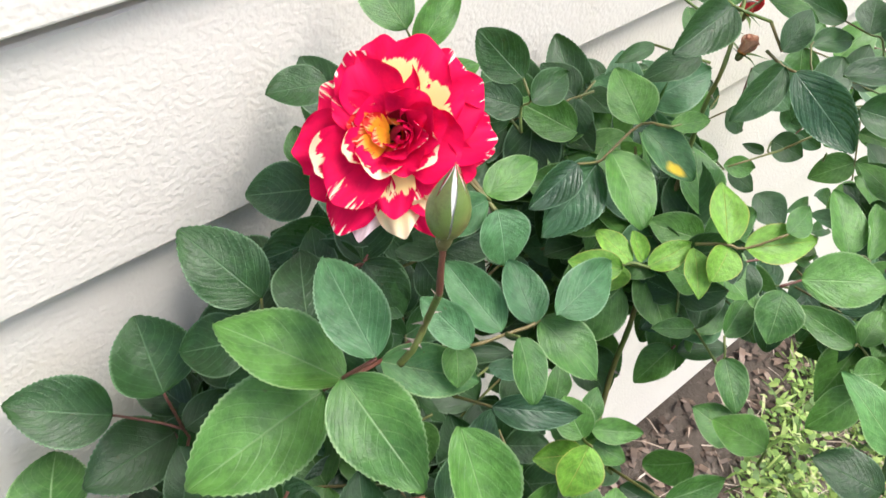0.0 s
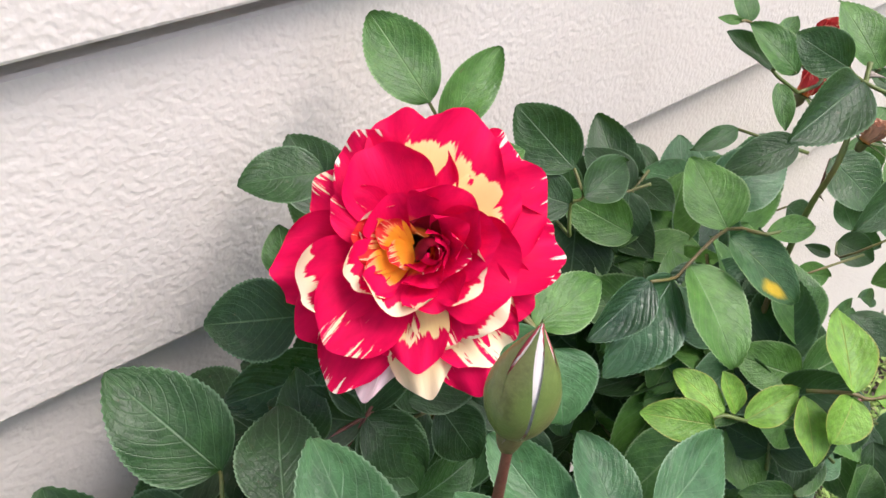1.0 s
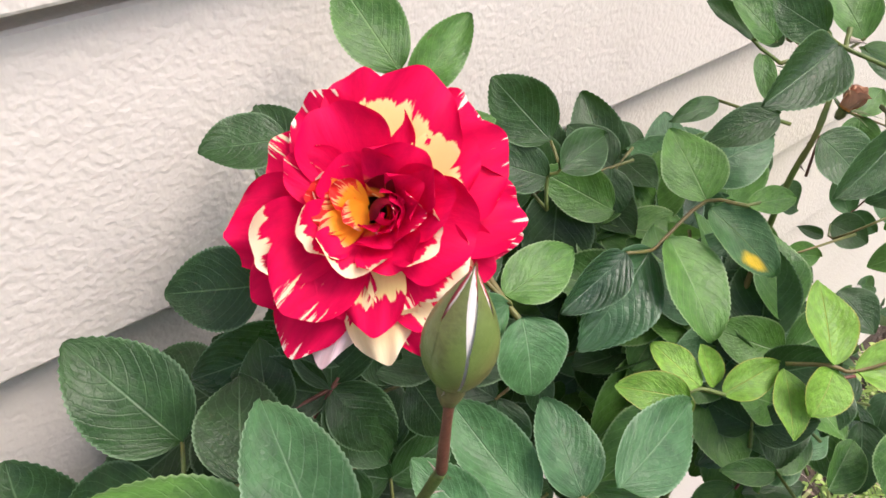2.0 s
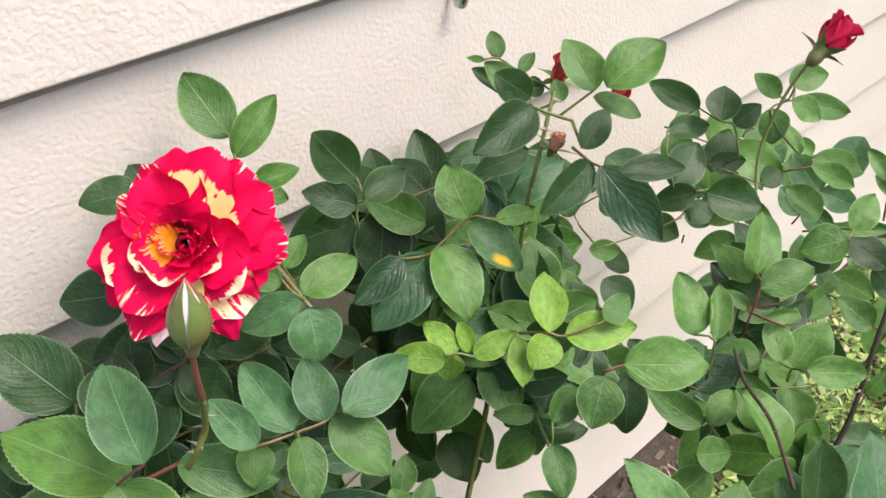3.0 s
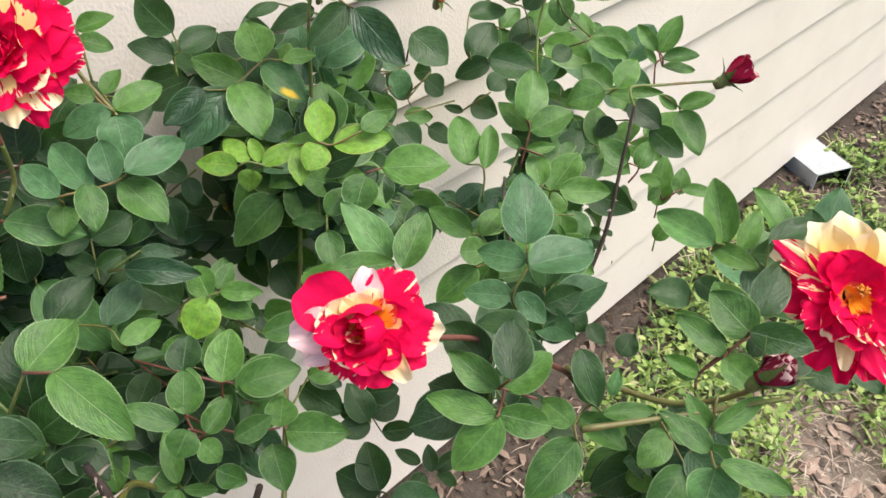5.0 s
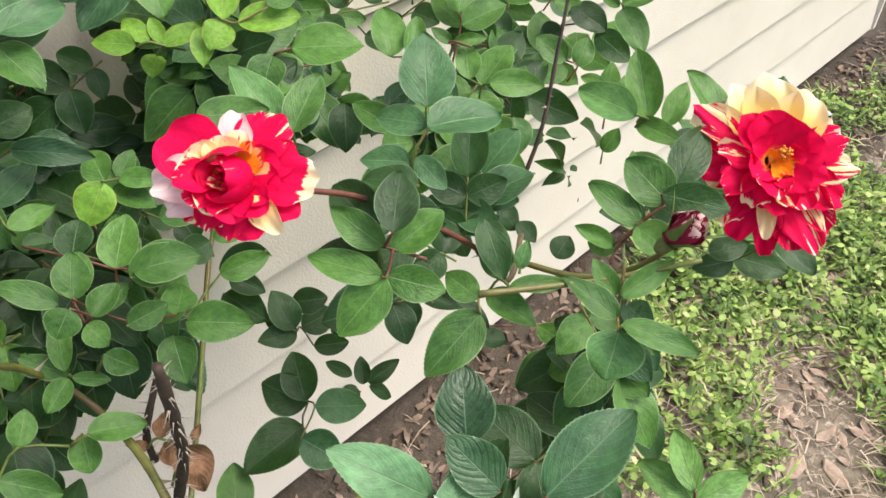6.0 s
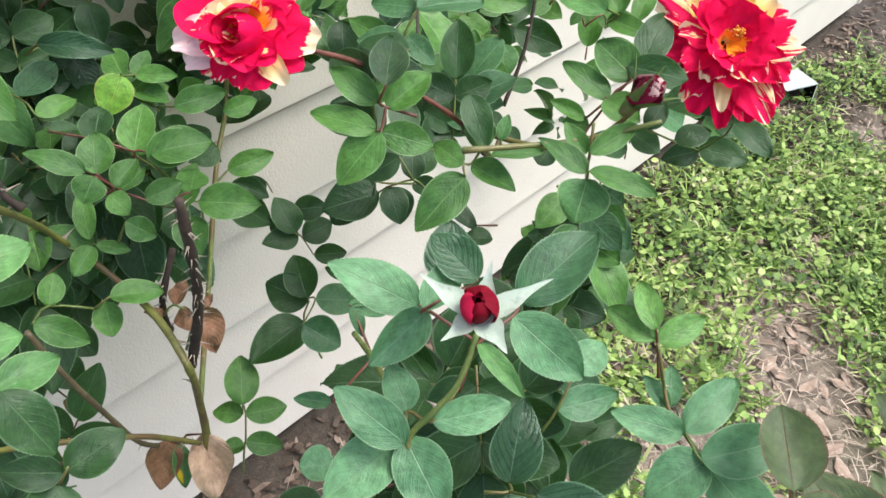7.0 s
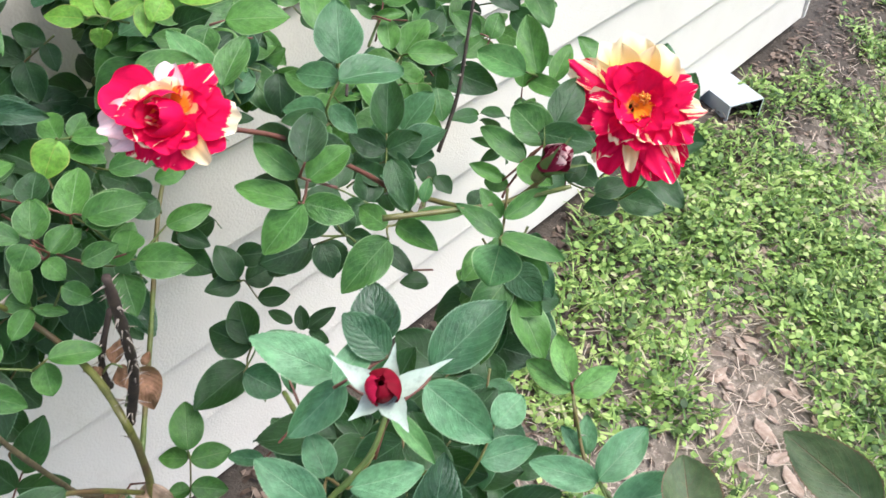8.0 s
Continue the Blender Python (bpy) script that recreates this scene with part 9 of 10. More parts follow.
frond("b", (0.4588, 0.0952, 0.7638), (0.65, -0.08, 0.76), (-0.76, -0.11, 0.64), 0.031)
frond("d", (0.4906, -0.0257, 0.7761), (-0.9, -0.14, -0.4), (-0.21, -0.69, 0.7), 0.031)
frond("g", (0.5602, 0.0232, 0.8069), (0.59, -0.77, 0.25), (-0.39, 0, 0.92), 0.033)
frond("m", (0.6182, 0.1576, 0.7661), (-0.22, 0.72, 0.66), (-0.13, -0.69, 0.72), 0.031)
frond("d", (0.4676, -0.0078, 0.7728), (-0.28, -0.86, -0.43), (-0.12, -0.41, 0.9), 0.032)
frond("g", (0.6132, 0.1644, 0.7492), (-0.14, 0.7, 0.7), (-0.36, -0.69, 0.63), 0.032)
frond("d", (0.6479, 0.1676, 0.7492), (-0.08, 0.68, 0.73), (-0.23, -0.72, 0.65), 0.034)
frond("d", (0.4517, 0.0683, 0.7701), (0.4, 0.34, 0.85), (-0.6, -0.6, 0.52), 0.031)
frond("d", (0.588, 0.1453, 0.7818), (-0.95, 0.25, -0.19), (-0.31, -0.74, 0.59), 0.038)
frond("d", (0.2184, 0.3381, 0.7505), (-0.9, -0.25, -0.37), (-0.29, -0.3, 0.91), 0.042)
frond("d", (0.4256, 0.3134, 0.8313), (0.01, 0.62, 0.78), (-0.69, -0.56, 0.46), 0.031)
frond("b", (0.4902, 0.3261, 0.8332), (-0.96, -0.05, -0.27), (-0.22, -0.45, 0.86), 0.037)
frond("d", (0.1943, 0.33, 0.7628), (0.63, 0.09, 0.77), (-0.78, -0.02, 0.63), 0.037)
frond("d", (0.4419, 0.3486, 0.8076), (0.68, -0.69, 0.25), (-0.52, -0.22, 0.82), 0.039)
frond("d", (0.223, 0.305, 0.7581), (-0.39, 0.7, 0.59), (-0.21, -0.69, 0.69), 0.035)
frond("d", (0.4759, 0.3218, 0.8033), (0.72, -0.12, 0.68), (-0.67, 0.1, 0.73), 0.036)
frond("d", (0.3231, 0.3127, 0.7659), (-0.77, -0.46, -0.44), (-0.41, -0.18, 0.9), 0.039)
frond("m", (0.2003, 0.3283, 0.7395), (0.58, 0.16, 0.8), (-0.81, 0.02, 0.59), 0.034)
frond("m", (0.4577, 0.3421, 0.8568), (0.06, -0.95, -0.3), (-0.17, -0.3, 0.94), 0.036)
frond("d", (0.2653, 0.3125, 0.7339), (-0.89, 0.44, 0.11), (-0.03, -0.3, 0.95), 0.031)
frond("d", (0.304, 0.2195, 0.7684), (-0.79, -0.43, -0.43), (-0.2, -0.48, 0.85), 0.035)
frond("d", (0.3107, 0.2496, 0.7559), (-0.95, -0.11, -0.3), (-0.31, 0.01, 0.95), 0.034)
frond("d", (0.3462, 0.3008, 0.8955), (-0.85, 0.5, 0.17), (0.02, -0.3, 0.95), 0.030)
frond("d", (0.2747, 0.3446, 0.8239), (-0.75, -0.48, -0.45), (-0.36, -0.27, 0.89), 0.031)
frond("d", (0.4541, 0.2988, 0.7922), (0.22, 0.52, 0.83), (-0.12, -0.83, 0.55), 0.036)
frond("d", (0.5079, 0.3487, 0.8674), (-0.89, -0.25, -0.37), (-0.22, -0.46, 0.86), 0.036)
frond("d", (0.2057, 0.3326, 0.7531), (0.53, -0.85, 0.05), (-0.12, -0.02, 0.99), 0.033)
frond("d", (0.2434, 0.3005, 0.7369), (0.75, -0.52, 0.41), (-0.54, -0.11, 0.84), 0.031)
frond("d", (0.25, 0.2877, 0.7378), (-0.02, -0.94, -0.33), (0.15, -0.33, 0.93), 0.039)
frond("d", (0.4649, 0.3425, 0.799), (-0.67, -0.58, -0.46), (-0.32, -0.33, 0.89), 0.039)
frond("g", (0.2169, 0.3334, 0.7232), (0.52, -0.85, 0.05), (-0.38, -0.18, 0.91), 0.030)
frond("d", (0.3027, 0.2816, 0.7287), (-0.76, 0.58, 0.28), (-0.28, -0.69, 0.67), 0.035)
frond("d", (0.248, 0.3126, 0.745), (0.02, 0.62, 0.78), (-0.52, -0.66, 0.54), 0.036)
frond("m", (0.2869, 0.3004, 0.7525), (-0.65, 0.65, 0.4), (0.05, -0.49, 0.87), 0.038)
frond("d", (0.2971, 0.3433, 0.7915), (-0.62, -0.63, -0.47), (-0.15, -0.49, 0.86), 0.041)
frond("g", (0.2143, 0.325, 0.7944), (-0.23, -0.88, -0.41), (-0.37, -0.31, 0.87), 0.036)
frond("d", (0.2556, 0.3139, 0.7635), (0.13, 0.57, 0.81), (-0.39, -0.72, 0.57), 0.033)
frond("d", (0.2345, 0.3096, 0.7678), (-0.7, -0.55, -0.46), (-0.51, -0.07, 0.86), 0.032)
frond("m", (0.4199, 0.2865, 0.8177), (0.44, 0.33, 0.83), (-0.82, -0.22, 0.52), 0.034)
frond("g", (0.324, 0.3094, 0.7823), (-0.96, -0.08, -0.29), (-0.24, -0.34, 0.91), 0.033)
frond("d", (0.4725, 0.3343, 0.8799), (-0.92, -0.18, -0.34), (-0.36, 0.09, 0.93), 0.034)
frond("m", (0.2567, 0.3248, 0.732), (-0.98, 0.15, -0.14), (-0.19, -0.35, 0.92), 0.043)
frond("m", (0.4434, 0.3328, 0.8468), (-0.34, -0.83, -0.44), (-0.22, -0.39, 0.9), 0.034)
frond("g", (0.3428, 0.262, 0.7163), (-0.6, -0.65, -0.47), (-0.51, -0.14, 0.85), 0.035)
frond("d", (0.4409, 0.3176, 0.8129), (0.32, -0.94, -0.13), (-0.07, -0.16, 0.98), 0.043)
frond("d", (0.4448, 0.3078, 0.8234), (0.48, -0.87, 0.01), (-0.12, -0.06, 0.99), 0.038)
frond("d", (0.234, 0.269, 0.7834), (-0.85, -0.34, -0.41), (-0.42, -0.03, 0.91), 0.039)
frond("d", (0.2862, 0.2917, 0.7432), (-0.85, -0.34, -0.4), (-0.19, -0.52, 0.83), 0.043)
frond("d", (0.2315, 0.3326, 0.7529), (0.72, -0.11, 0.69), (-0.69, -0.03, 0.72), 0.031)
frond("d", (0.2845, 0.3357, 0.7889), (-0.97, 0.02, -0.23), (-0.21, -0.46, 0.86), 0.040)
frond("d", (0.3078, 0.2943, 0.7481), (-0.96, -0.04, -0.27), (-0.27, 0, 0.96), 0.035)
frond("m", (0.3302, 0.2918, 0.7232), (-0.97, 0.03, -0.22), (-0.22, -0.12, 0.97), 0.035)
frond("d", (0.2352, 0.3048, 0.7626), (0.29, 0.46, 0.84), (-0.67, -0.52, 0.52), 0.033)
frond("g", (0.2022, 0.3499, 0.7637), (0.37, -0.92, -0.1), (-0.53, -0.29, 0.8), 0.030)
frond("g", (0.2742, 0.3416, 0.8144), (-0.85, -0.35, -0.41), (-0.24, -0.43, 0.87), 0.031)
frond("d", (0.1761, 0.3409, 0.7624), (0.72, -0.12, 0.68), (-0.69, -0.07, 0.72), 0.031)
frond("d", (0.3791, 0.2722, 0.7732), (-0.97, -0.02, -0.26), (-0.23, -0.35, 0.91), 0.044)
frond("g", (0.2211, 0.2732, 0.8055), (-0.83, -0.37, -0.41), (-0.41, -0.1, 0.91), 0.033)
frond("m", (0.2472, 0.3373, 0.7321), (-0.95, -0.08, -0.29), (-0.26, -0.27, 0.93), 0.034)
frond("d", (0.5022, 0.2345, 0.7579), (-0.44, 0.7, 0.56), (-0.44, -0.71, 0.55), 0.031)
frond("m", (0.4135, 0.2779, 0.7825), (0.6, 0.13, 0.79), (-0.78, -0.08, 0.61), 0.042)
frond("b", (0.4659, 0.2565, 0.7583), (0.22, 0.51, 0.83), (-0.74, -0.47, 0.49), 0.040)
frond("m", (0.426, 0.2316, 0.8085), (-0.22, 0.69, 0.69), (0.04, -0.7, 0.71), 0.033)
frond("m", (0.4864, 0.2525, 0.7328), (0.29, 0.47, 0.84), (-0.91, -0.13, 0.39), 0.043)
frond("m", (0.456, 0.2565, 0.7825), (0.14, 0.56, 0.82), (-0.91, -0.24, 0.33), 0.042)
frond("g", (0.4761, 0.2319, 0.7899), (-0.57, 0.68, 0.47), (0.06, -0.54, 0.84), 0.043)
frond("m", (0.4207, 0.2674, 0.7855), (0.68, -0.02, 0.73), (-0.69, -0.35, 0.64), 0.035)
frond("d", (0.4487, 0.2113, 0.8187), (-0.46, 0.7, 0.55), (-0.18, -0.68, 0.71), 0.031)
frond("m", (0.4533, 0.2753, 0.7551), (-0.32, 0.7, 0.64), (-0.11, -0.69, 0.71), 0.040)
frond("g", (0.4496, 0.2349, 0.7953), (0.13, 0.57, 0.81), (-0.12, -0.8, 0.58), 0.034)
frond("b", (0.4346, 0.2186, 0.7812), (0.3, 0.46, 0.84), (-0.73, -0.46, 0.51), 0.036)
frond("m", (0.4268, 0.2446, 0.8043), (-0.04, 0.64, 0.76), (-0.32, -0.73, 0.6), 0.032)
frond("m", (0.4555, 0.2394, 0.7761), (-0.04, 0.64, 0.76), (-0.67, -0.58, 0.46), 0.033)
frond("m", (0.3465, 0.2094, 0.7354), (-0.92, 0.39, 0.06), (0, -0.15, 0.99), 0.043)
frond("m", (0.4183, 0.2087, 0.8213), (0.31, 0.45, 0.84), (-0.26, -0.81, 0.53), 0.034)
frond("d", (0.4056, 0.2139, 0.8152), (0.36, 0.41, 0.84), (-0.79, -0.34, 0.51), 0.033)
frond("m", (0.4698, 0.2224, 0.8021), (-0.77, 0.58, 0.28), (0.14, -0.27, 0.95), 0.034)
frond("d", (0.3466, 0.2069, 0.7613), (-0.97, -0.02, -0.26), (-0.26, 0.08, 0.96), 0.032)
frond("m", (0.4731, 0.2229, 0.7569), (0.26, 0.49, 0.83), (-0.55, -0.64, 0.54), 0.034)
frond("d", (0.4542, 0.2062, 0.7814), (0.05, 0.61, 0.79), (-0.48, -0.68, 0.55), 0.035)
frond("b", (0.4449, 0.1954, 0.7833), (-0.02, 0.63, 0.77), (-0.24, -0.75, 0.61), 0.036)
frond("m", (0.4461, 0.2075, 0.7912), (-0.01, 0.63, 0.78), (0.1, -0.77, 0.63), 0.040)
frond("b", (0.4312, 0.2688, 0.7794), (-0.29, 0.7, 0.65), (-0.63, -0.65, 0.42), 0.033)
frond("b", (0.4851, 0.2276, 0.7952), (-0.5, 0.69, 0.52), (-0.05, -0.62, 0.78), 0.043)
frond("d", (0.4984, 0.2412, 0.7519), (-0.48, 0.7, 0.53), (0.14, -0.54, 0.83), 0.044)

# more leaves deep in the bush, shade painted into the d colour
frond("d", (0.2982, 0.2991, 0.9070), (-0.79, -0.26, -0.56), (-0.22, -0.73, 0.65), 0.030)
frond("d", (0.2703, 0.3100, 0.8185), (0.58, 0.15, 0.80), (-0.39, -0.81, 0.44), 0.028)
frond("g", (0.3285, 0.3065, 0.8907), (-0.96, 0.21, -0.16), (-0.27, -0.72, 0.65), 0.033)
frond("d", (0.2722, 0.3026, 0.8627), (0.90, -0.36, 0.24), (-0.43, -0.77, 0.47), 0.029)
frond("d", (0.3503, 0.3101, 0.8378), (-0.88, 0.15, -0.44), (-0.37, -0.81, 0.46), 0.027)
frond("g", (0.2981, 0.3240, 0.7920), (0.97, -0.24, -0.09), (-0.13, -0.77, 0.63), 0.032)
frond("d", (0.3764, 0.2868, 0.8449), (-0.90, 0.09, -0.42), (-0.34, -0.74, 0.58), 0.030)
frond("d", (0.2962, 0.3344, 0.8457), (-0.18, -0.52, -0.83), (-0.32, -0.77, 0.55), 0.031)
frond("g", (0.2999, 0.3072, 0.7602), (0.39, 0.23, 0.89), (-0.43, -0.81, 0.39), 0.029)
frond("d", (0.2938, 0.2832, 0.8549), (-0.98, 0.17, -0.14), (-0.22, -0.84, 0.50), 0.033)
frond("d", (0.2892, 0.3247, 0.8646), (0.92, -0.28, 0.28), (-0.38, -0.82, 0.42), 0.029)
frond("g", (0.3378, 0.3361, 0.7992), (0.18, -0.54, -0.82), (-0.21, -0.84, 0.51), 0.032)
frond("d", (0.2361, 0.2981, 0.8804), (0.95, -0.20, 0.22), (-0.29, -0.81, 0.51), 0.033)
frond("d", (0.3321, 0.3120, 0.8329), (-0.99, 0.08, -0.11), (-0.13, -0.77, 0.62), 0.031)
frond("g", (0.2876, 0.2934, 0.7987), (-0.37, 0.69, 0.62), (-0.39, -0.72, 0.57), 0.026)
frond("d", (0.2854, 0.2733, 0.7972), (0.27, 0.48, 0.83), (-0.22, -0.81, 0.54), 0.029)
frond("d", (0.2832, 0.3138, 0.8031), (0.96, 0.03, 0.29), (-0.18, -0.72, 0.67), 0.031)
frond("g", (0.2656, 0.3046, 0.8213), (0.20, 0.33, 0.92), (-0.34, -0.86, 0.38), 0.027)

# ---- blooms and buds ----
# the wide open bloom
f = bloom((0.2798, 0.2823, 0.9547), (-0.51, -0.57, 0.645), (0.77, -0.636, 0.04), "wide open crimson rose bloom streaked and patched with cream")
petal(f, 120, 90, 0.0294, 0.0212, "tip", -0.0060, 0.10, 0.12, 0.040, r0=0.0040)
petal(f, 93, 90, 0.0306, 0.0240, "solid", -0.0065, 0.10, 0.12, 0.040, r0=0.0040)
petal(f, 71, 90, 0.0330, 0.0240, "red", -0.0060, 0.10, 0.12, 0.040, r0=0.0040)
petal(f, 50, 90, 0.0352, 0.0226, "tip", -0.0065, 0.10, 0.12, 0.040, r0=0.0040)
petal(f, 26, 90, 0.0339, 0.0268, "tip", -0.0055, 0.10, 0.12, 0.040, r0=0.0040)
petal(f, 2, 90, 0.0346, 0.0240, "tip", -0.0065, 0.10, 0.12, 0.060, r0=0.0040)
petal(f, -11, 92, 0.0332, 0.0184, "tip", -0.0075, 0.10, 0.12, 0.040, r0=0.0040)
petal(f, -27, 90, 0.0301, 0.0212, "solid", -0.0060, 0.10, 0.12, 0.040, r0=0.0040)
petal(f, -50, 90, 0.0323, 0.0240, "mix", -0.0065, 0.10, 0.12, 0.060, r0=0.0040)
petal(f, -67, 90, 0.0353, 0.0184, "red", -0.0075, 0.10, 0.12, 0.040, r0=0.0040)
petal(f, -84, 88, 0.0321, 0.0184, "cream", -0.0050, 0.10, 0.12, 0.060, r0=0.0040)
petal(f, -109, 90, 0.0348, 0.0155, "pink", -0.0060, 0.10, 0.12, 0.060, r0=0.0040)
petal(f, -122, 88, 0.0356, 0.0212, "tip", -0.0055, 0.10, 0.12, 0.040, r0=0.0040)
petal(f, -143, 88, 0.0318, 0.0212, "red", -0.0060, 0.10, 0.12, 0.040, r0=0.0040)
petal(f, -174, 88, 0.0328, 0.0240, "solid", -0.0050, 0.10, 0.12, 0.080, r0=0.0040)
petal(f, -181, 92, 0.0316, 0.0169, "red", -0.0070, 0.10, 0.12, 0.040, r0=0.0040)
petal(f, 144, 92, 0.0267, 0.0212, "red", -0.0075, 0.10, 0.12, 0.040, r0=0.0040)
petal(f, 113, 78, 0.0242, 0.0233, "solid", -0.0015, 0.18, 0.12, 0.040, r0=0.0040)
petal(f, 146, 76, 0.0196, 0.0155, "red", -0.0010, 0.16, 0.12, 0.040, r0=0.0040)
petal(f, 65, 82, 0.0322, 0.0268, "foot", -0.0022, 0.14, 0.12, 0.040, r0=0.0040)
petal(f, 32, 80, 0.0279, 0.0184, "foot", -0.0025, 0.12, 0.12, 0.040, r0=0.0040)
petal(f, 80, 80, 0.0248, 0.0155, "solid", -0.0028, 0.14, 0.12, 0.040, r0=0.0040)
petal(f, -15, 78, 0.0234, 0.0268, "solid", -0.0015, 0.16, 0.12, 0.040, r0=0.0040)
petal(f, -38, 80, 0.0248, 0.0212, "lip", -0.0025, 0.10, 0.12, 0.040, r0=0.0040)
petal(f, -65, 80, 0.0212, 0.0169, "mix", -0.0020, 0.10, 0.12, 0.040, r0=0.0040)
petal(f, -88, 80, 0.0252, 0.0169, "foot", -0.0015, 0.10, 0.12, 0.040, r0=0.0040)
petal(f, -108, 80, 0.0238, 0.0155, "mix", -0.0020, 0.10, 0.12, 0.040, r0=0.0040)
petal(f, -131, 78, 0.0273, 0.0240, "red", -0.0015, 0.16, 0.12, 0.040, r0=0.0040)
petal(f, -158, 80, 0.0274, 0.0212, "lip", -0.0020, 0.16, 0.12, 0.040, r0=0.0040)
petal(f, 114, 62, 0.0120, 0.0198, "solid", 0.0010, 0.24, 0.12, 0.040, r0=0.0040)
petal(f, 48, 58, 0.0172, 0.0212, "solid", 0.0020, 0.24, 0.12, 0.040, r0=0.0040)
petal(f, 10, 60, 0.0183, 0.0184, "solid", 0.0015, 0.22, 0.12, 0.040, r0=0.0040)
petal(f, -21, 62, 0.0169, 0.0184, "lip", 0.0010, 0.22, 0.12, 0.040, r0=0.0040)
petal(f, -59, 60, 0.0146, 0.0169, "solid", 0.0015, 0.24, 0.12, 0.040, r0=0.0040)
petal(f, -108, 58, 0.0139, 0.0184, "lip", 0.0015, 0.26, 0.12, 0.040, r0=0.0040)
petal(f, -152, 62, 0.0157, 0.0155, "lip", 0.0010, 0.26, 0.12, 0.040, r0=0.0040)
petal(f, 146, 66, 0.0114, 0.0127, "lip", 0.0005, 0.20, 0.12, 0.040, r0=0.0040)
petal(f, 25, 40, 0.0116, 0.0127, "solid", 0.0035, 0.30, 0.14, 0.050, r0=0.0060)
petal(f, -9, 40, 0.0110, 0.0127, "tip", 0.0035, 0.30, 0.14, 0.050, r0=0.0060)
petal(f, -60, 42, 0.0077, 0.0127, "solid", 0.0035, 0.30, 0.14, 0.050, r0=0.0050)
petal(f, 58, 38, 0.0069, 0.0099, "dark", 0.0030, 0.30, 0.10, 0.050, r0=0.0050)
petal(f, 17, 22, 0.0068, 0.0085, "solid", 0.0045, 0.34, 0.10, 0.060, r0=0.0060)
petal(f, -26, 24, 0.0067, 0.0085, "tip", 0.0045, 0.34, 0.10, 0.060, r0=0.0050)
petal(f, -64, 26, 0.0054, 0.0071, "solid", 0.0045, 0.34, 0.10, 0.060, r0=0.0030)
petal(f, 166, 78, 0.0150, 0.0106, "core", 0.0030, 0.12, 0.05, 0.050, r0=0.0010)
petal(f, -176, 76, 0.0127, 0.0106, "core", 0.0034, 0.12, 0.05, 0.050, r0=0.0010)
petal(f, -148, 74, 0.0128, 0.0092, "core", 0.0032, 0.12, 0.05, 0.050, r0=0.0010)
petal(f, 145, 70, 0.0100, 0.0085, "core", 0.0036, 0.12, 0.05, 0.050, r0=0.0010)
petal(f, -158, 64, 0.0069, 0.0078, "core", 0.0042, 0.16, 0.05, 0.060, r0=0.0000)
heart(f[0], f[1] + f[2][2] * 0.003 + f[2][0] * 0.0030, basis(f[2][2] + 0.25 * f[2][0] - 0.1 * f[2][1], f[2][0]), 0.0042, 0.0085, ("solid", "dark", "tip", "solid"), 0.5)
# the high-centred bloom, its heart turned aside
f = bloom((0.3136, 0.0588, 0.9081), (-0.50, -0.44, 0.74), (0.694, -0.720, 0.01), "half-open crimson rose bloom with pale pink and cream petals")
petal(f, 150, 86, 0.0284, 0.0271, "solid", -0.0030, 0.12, 0.12, 0.040, r0=0.0040)
petal(f, 119, 88, 0.0212, 0.0161, "red", -0.0050, 0.10, 0.12, 0.040, r0=0.0040)
petal(f, 89, 86, 0.0208, 0.0133, "pink", -0.0030, 0.10, 0.12, 0.070, r0=0.0040)
petal(f, 70, 88, 0.0223, 0.0138, "tip", -0.0040, 0.10, 0.12, 0.040, r0=0.0040)
petal(f, 48, 86, 0.0261, 0.0166, "red", -0.0030, 0.10, 0.12, 0.060, r0=0.0040)
petal(f, 25, 86, 0.0220, 0.0161, "solid", -0.0040, 0.10, 0.12, 0.040, r0=0.0040)
petal(f, -4, 88, 0.0280, 0.0202, "lip", -0.0040, 0.10, 0.12, 0.060, r0=0.0040)
petal(f, -30, 88, 0.0230, 0.0161, "solid", -0.0050, 0.10, 0.12, 0.040, r0=0.0040)
petal(f, -51, 88, 0.0240, 0.0115, "cream", -0.0030, 0.10, 0.12, 0.040, r0=0.0040)
petal(f, -70, 88, 0.0216, 0.0173, "solid", -0.0040, 0.10, 0.12, 0.040, r0=0.0040)
petal(f, -92, 86, 0.0198, 0.0138, "tip", -0.0030, 0.10, 0.12, 0.080, r0=0.0040)
petal(f, -117, 86, 0.0188, 0.0143, "tip", -0.0030, 0.10, 0.12, 0.080, r0=0.0040)
petal(f, -140, 88, 0.0217, 0.0161, "red", -0.0050, 0.10, 0.12, 0.080, r0=0.0040)
petal(f, -155, 88, 0.0258, 0.0152, "pink", -0.0035, 0.10, 0.12, 0.040, r0=0.0040)
petal(f, -175, 86, 0.0271, 0.0193, "pink", -0.0030, 0.10, 0.12, 0.060, r0=0.0040)
petal(f, 171, 70, 0.0163, 0.0173, "lip", 0.0000, 0.16, 0.12, 0.040, r0=0.0040)
petal(f, 153, 68, 0.0133, 0.0138, "cream", 0.0010, 0.18, 0.12, 0.040, r0=0.0040)
petal(f, 112, 68, 0.0111, 0.0143, "cream", 0.0010, 0.18, 0.12, 0.040, r0=0.0040)
petal(f, 78, 70, 0.0124, 0.0127, "cream", 0.0005, 0.18, 0.12, 0.040, r0=0.0040)
petal(f, 36, 68, 0.0124, 0.0127, "core", 0.0010, 0.18, 0.12, 0.040, r0=0.0040)
petal(f, 14, 72, 0.0157, 0.0161, "solid", 0.0000, 0.18, 0.12, 0.040, r0=0.0040)
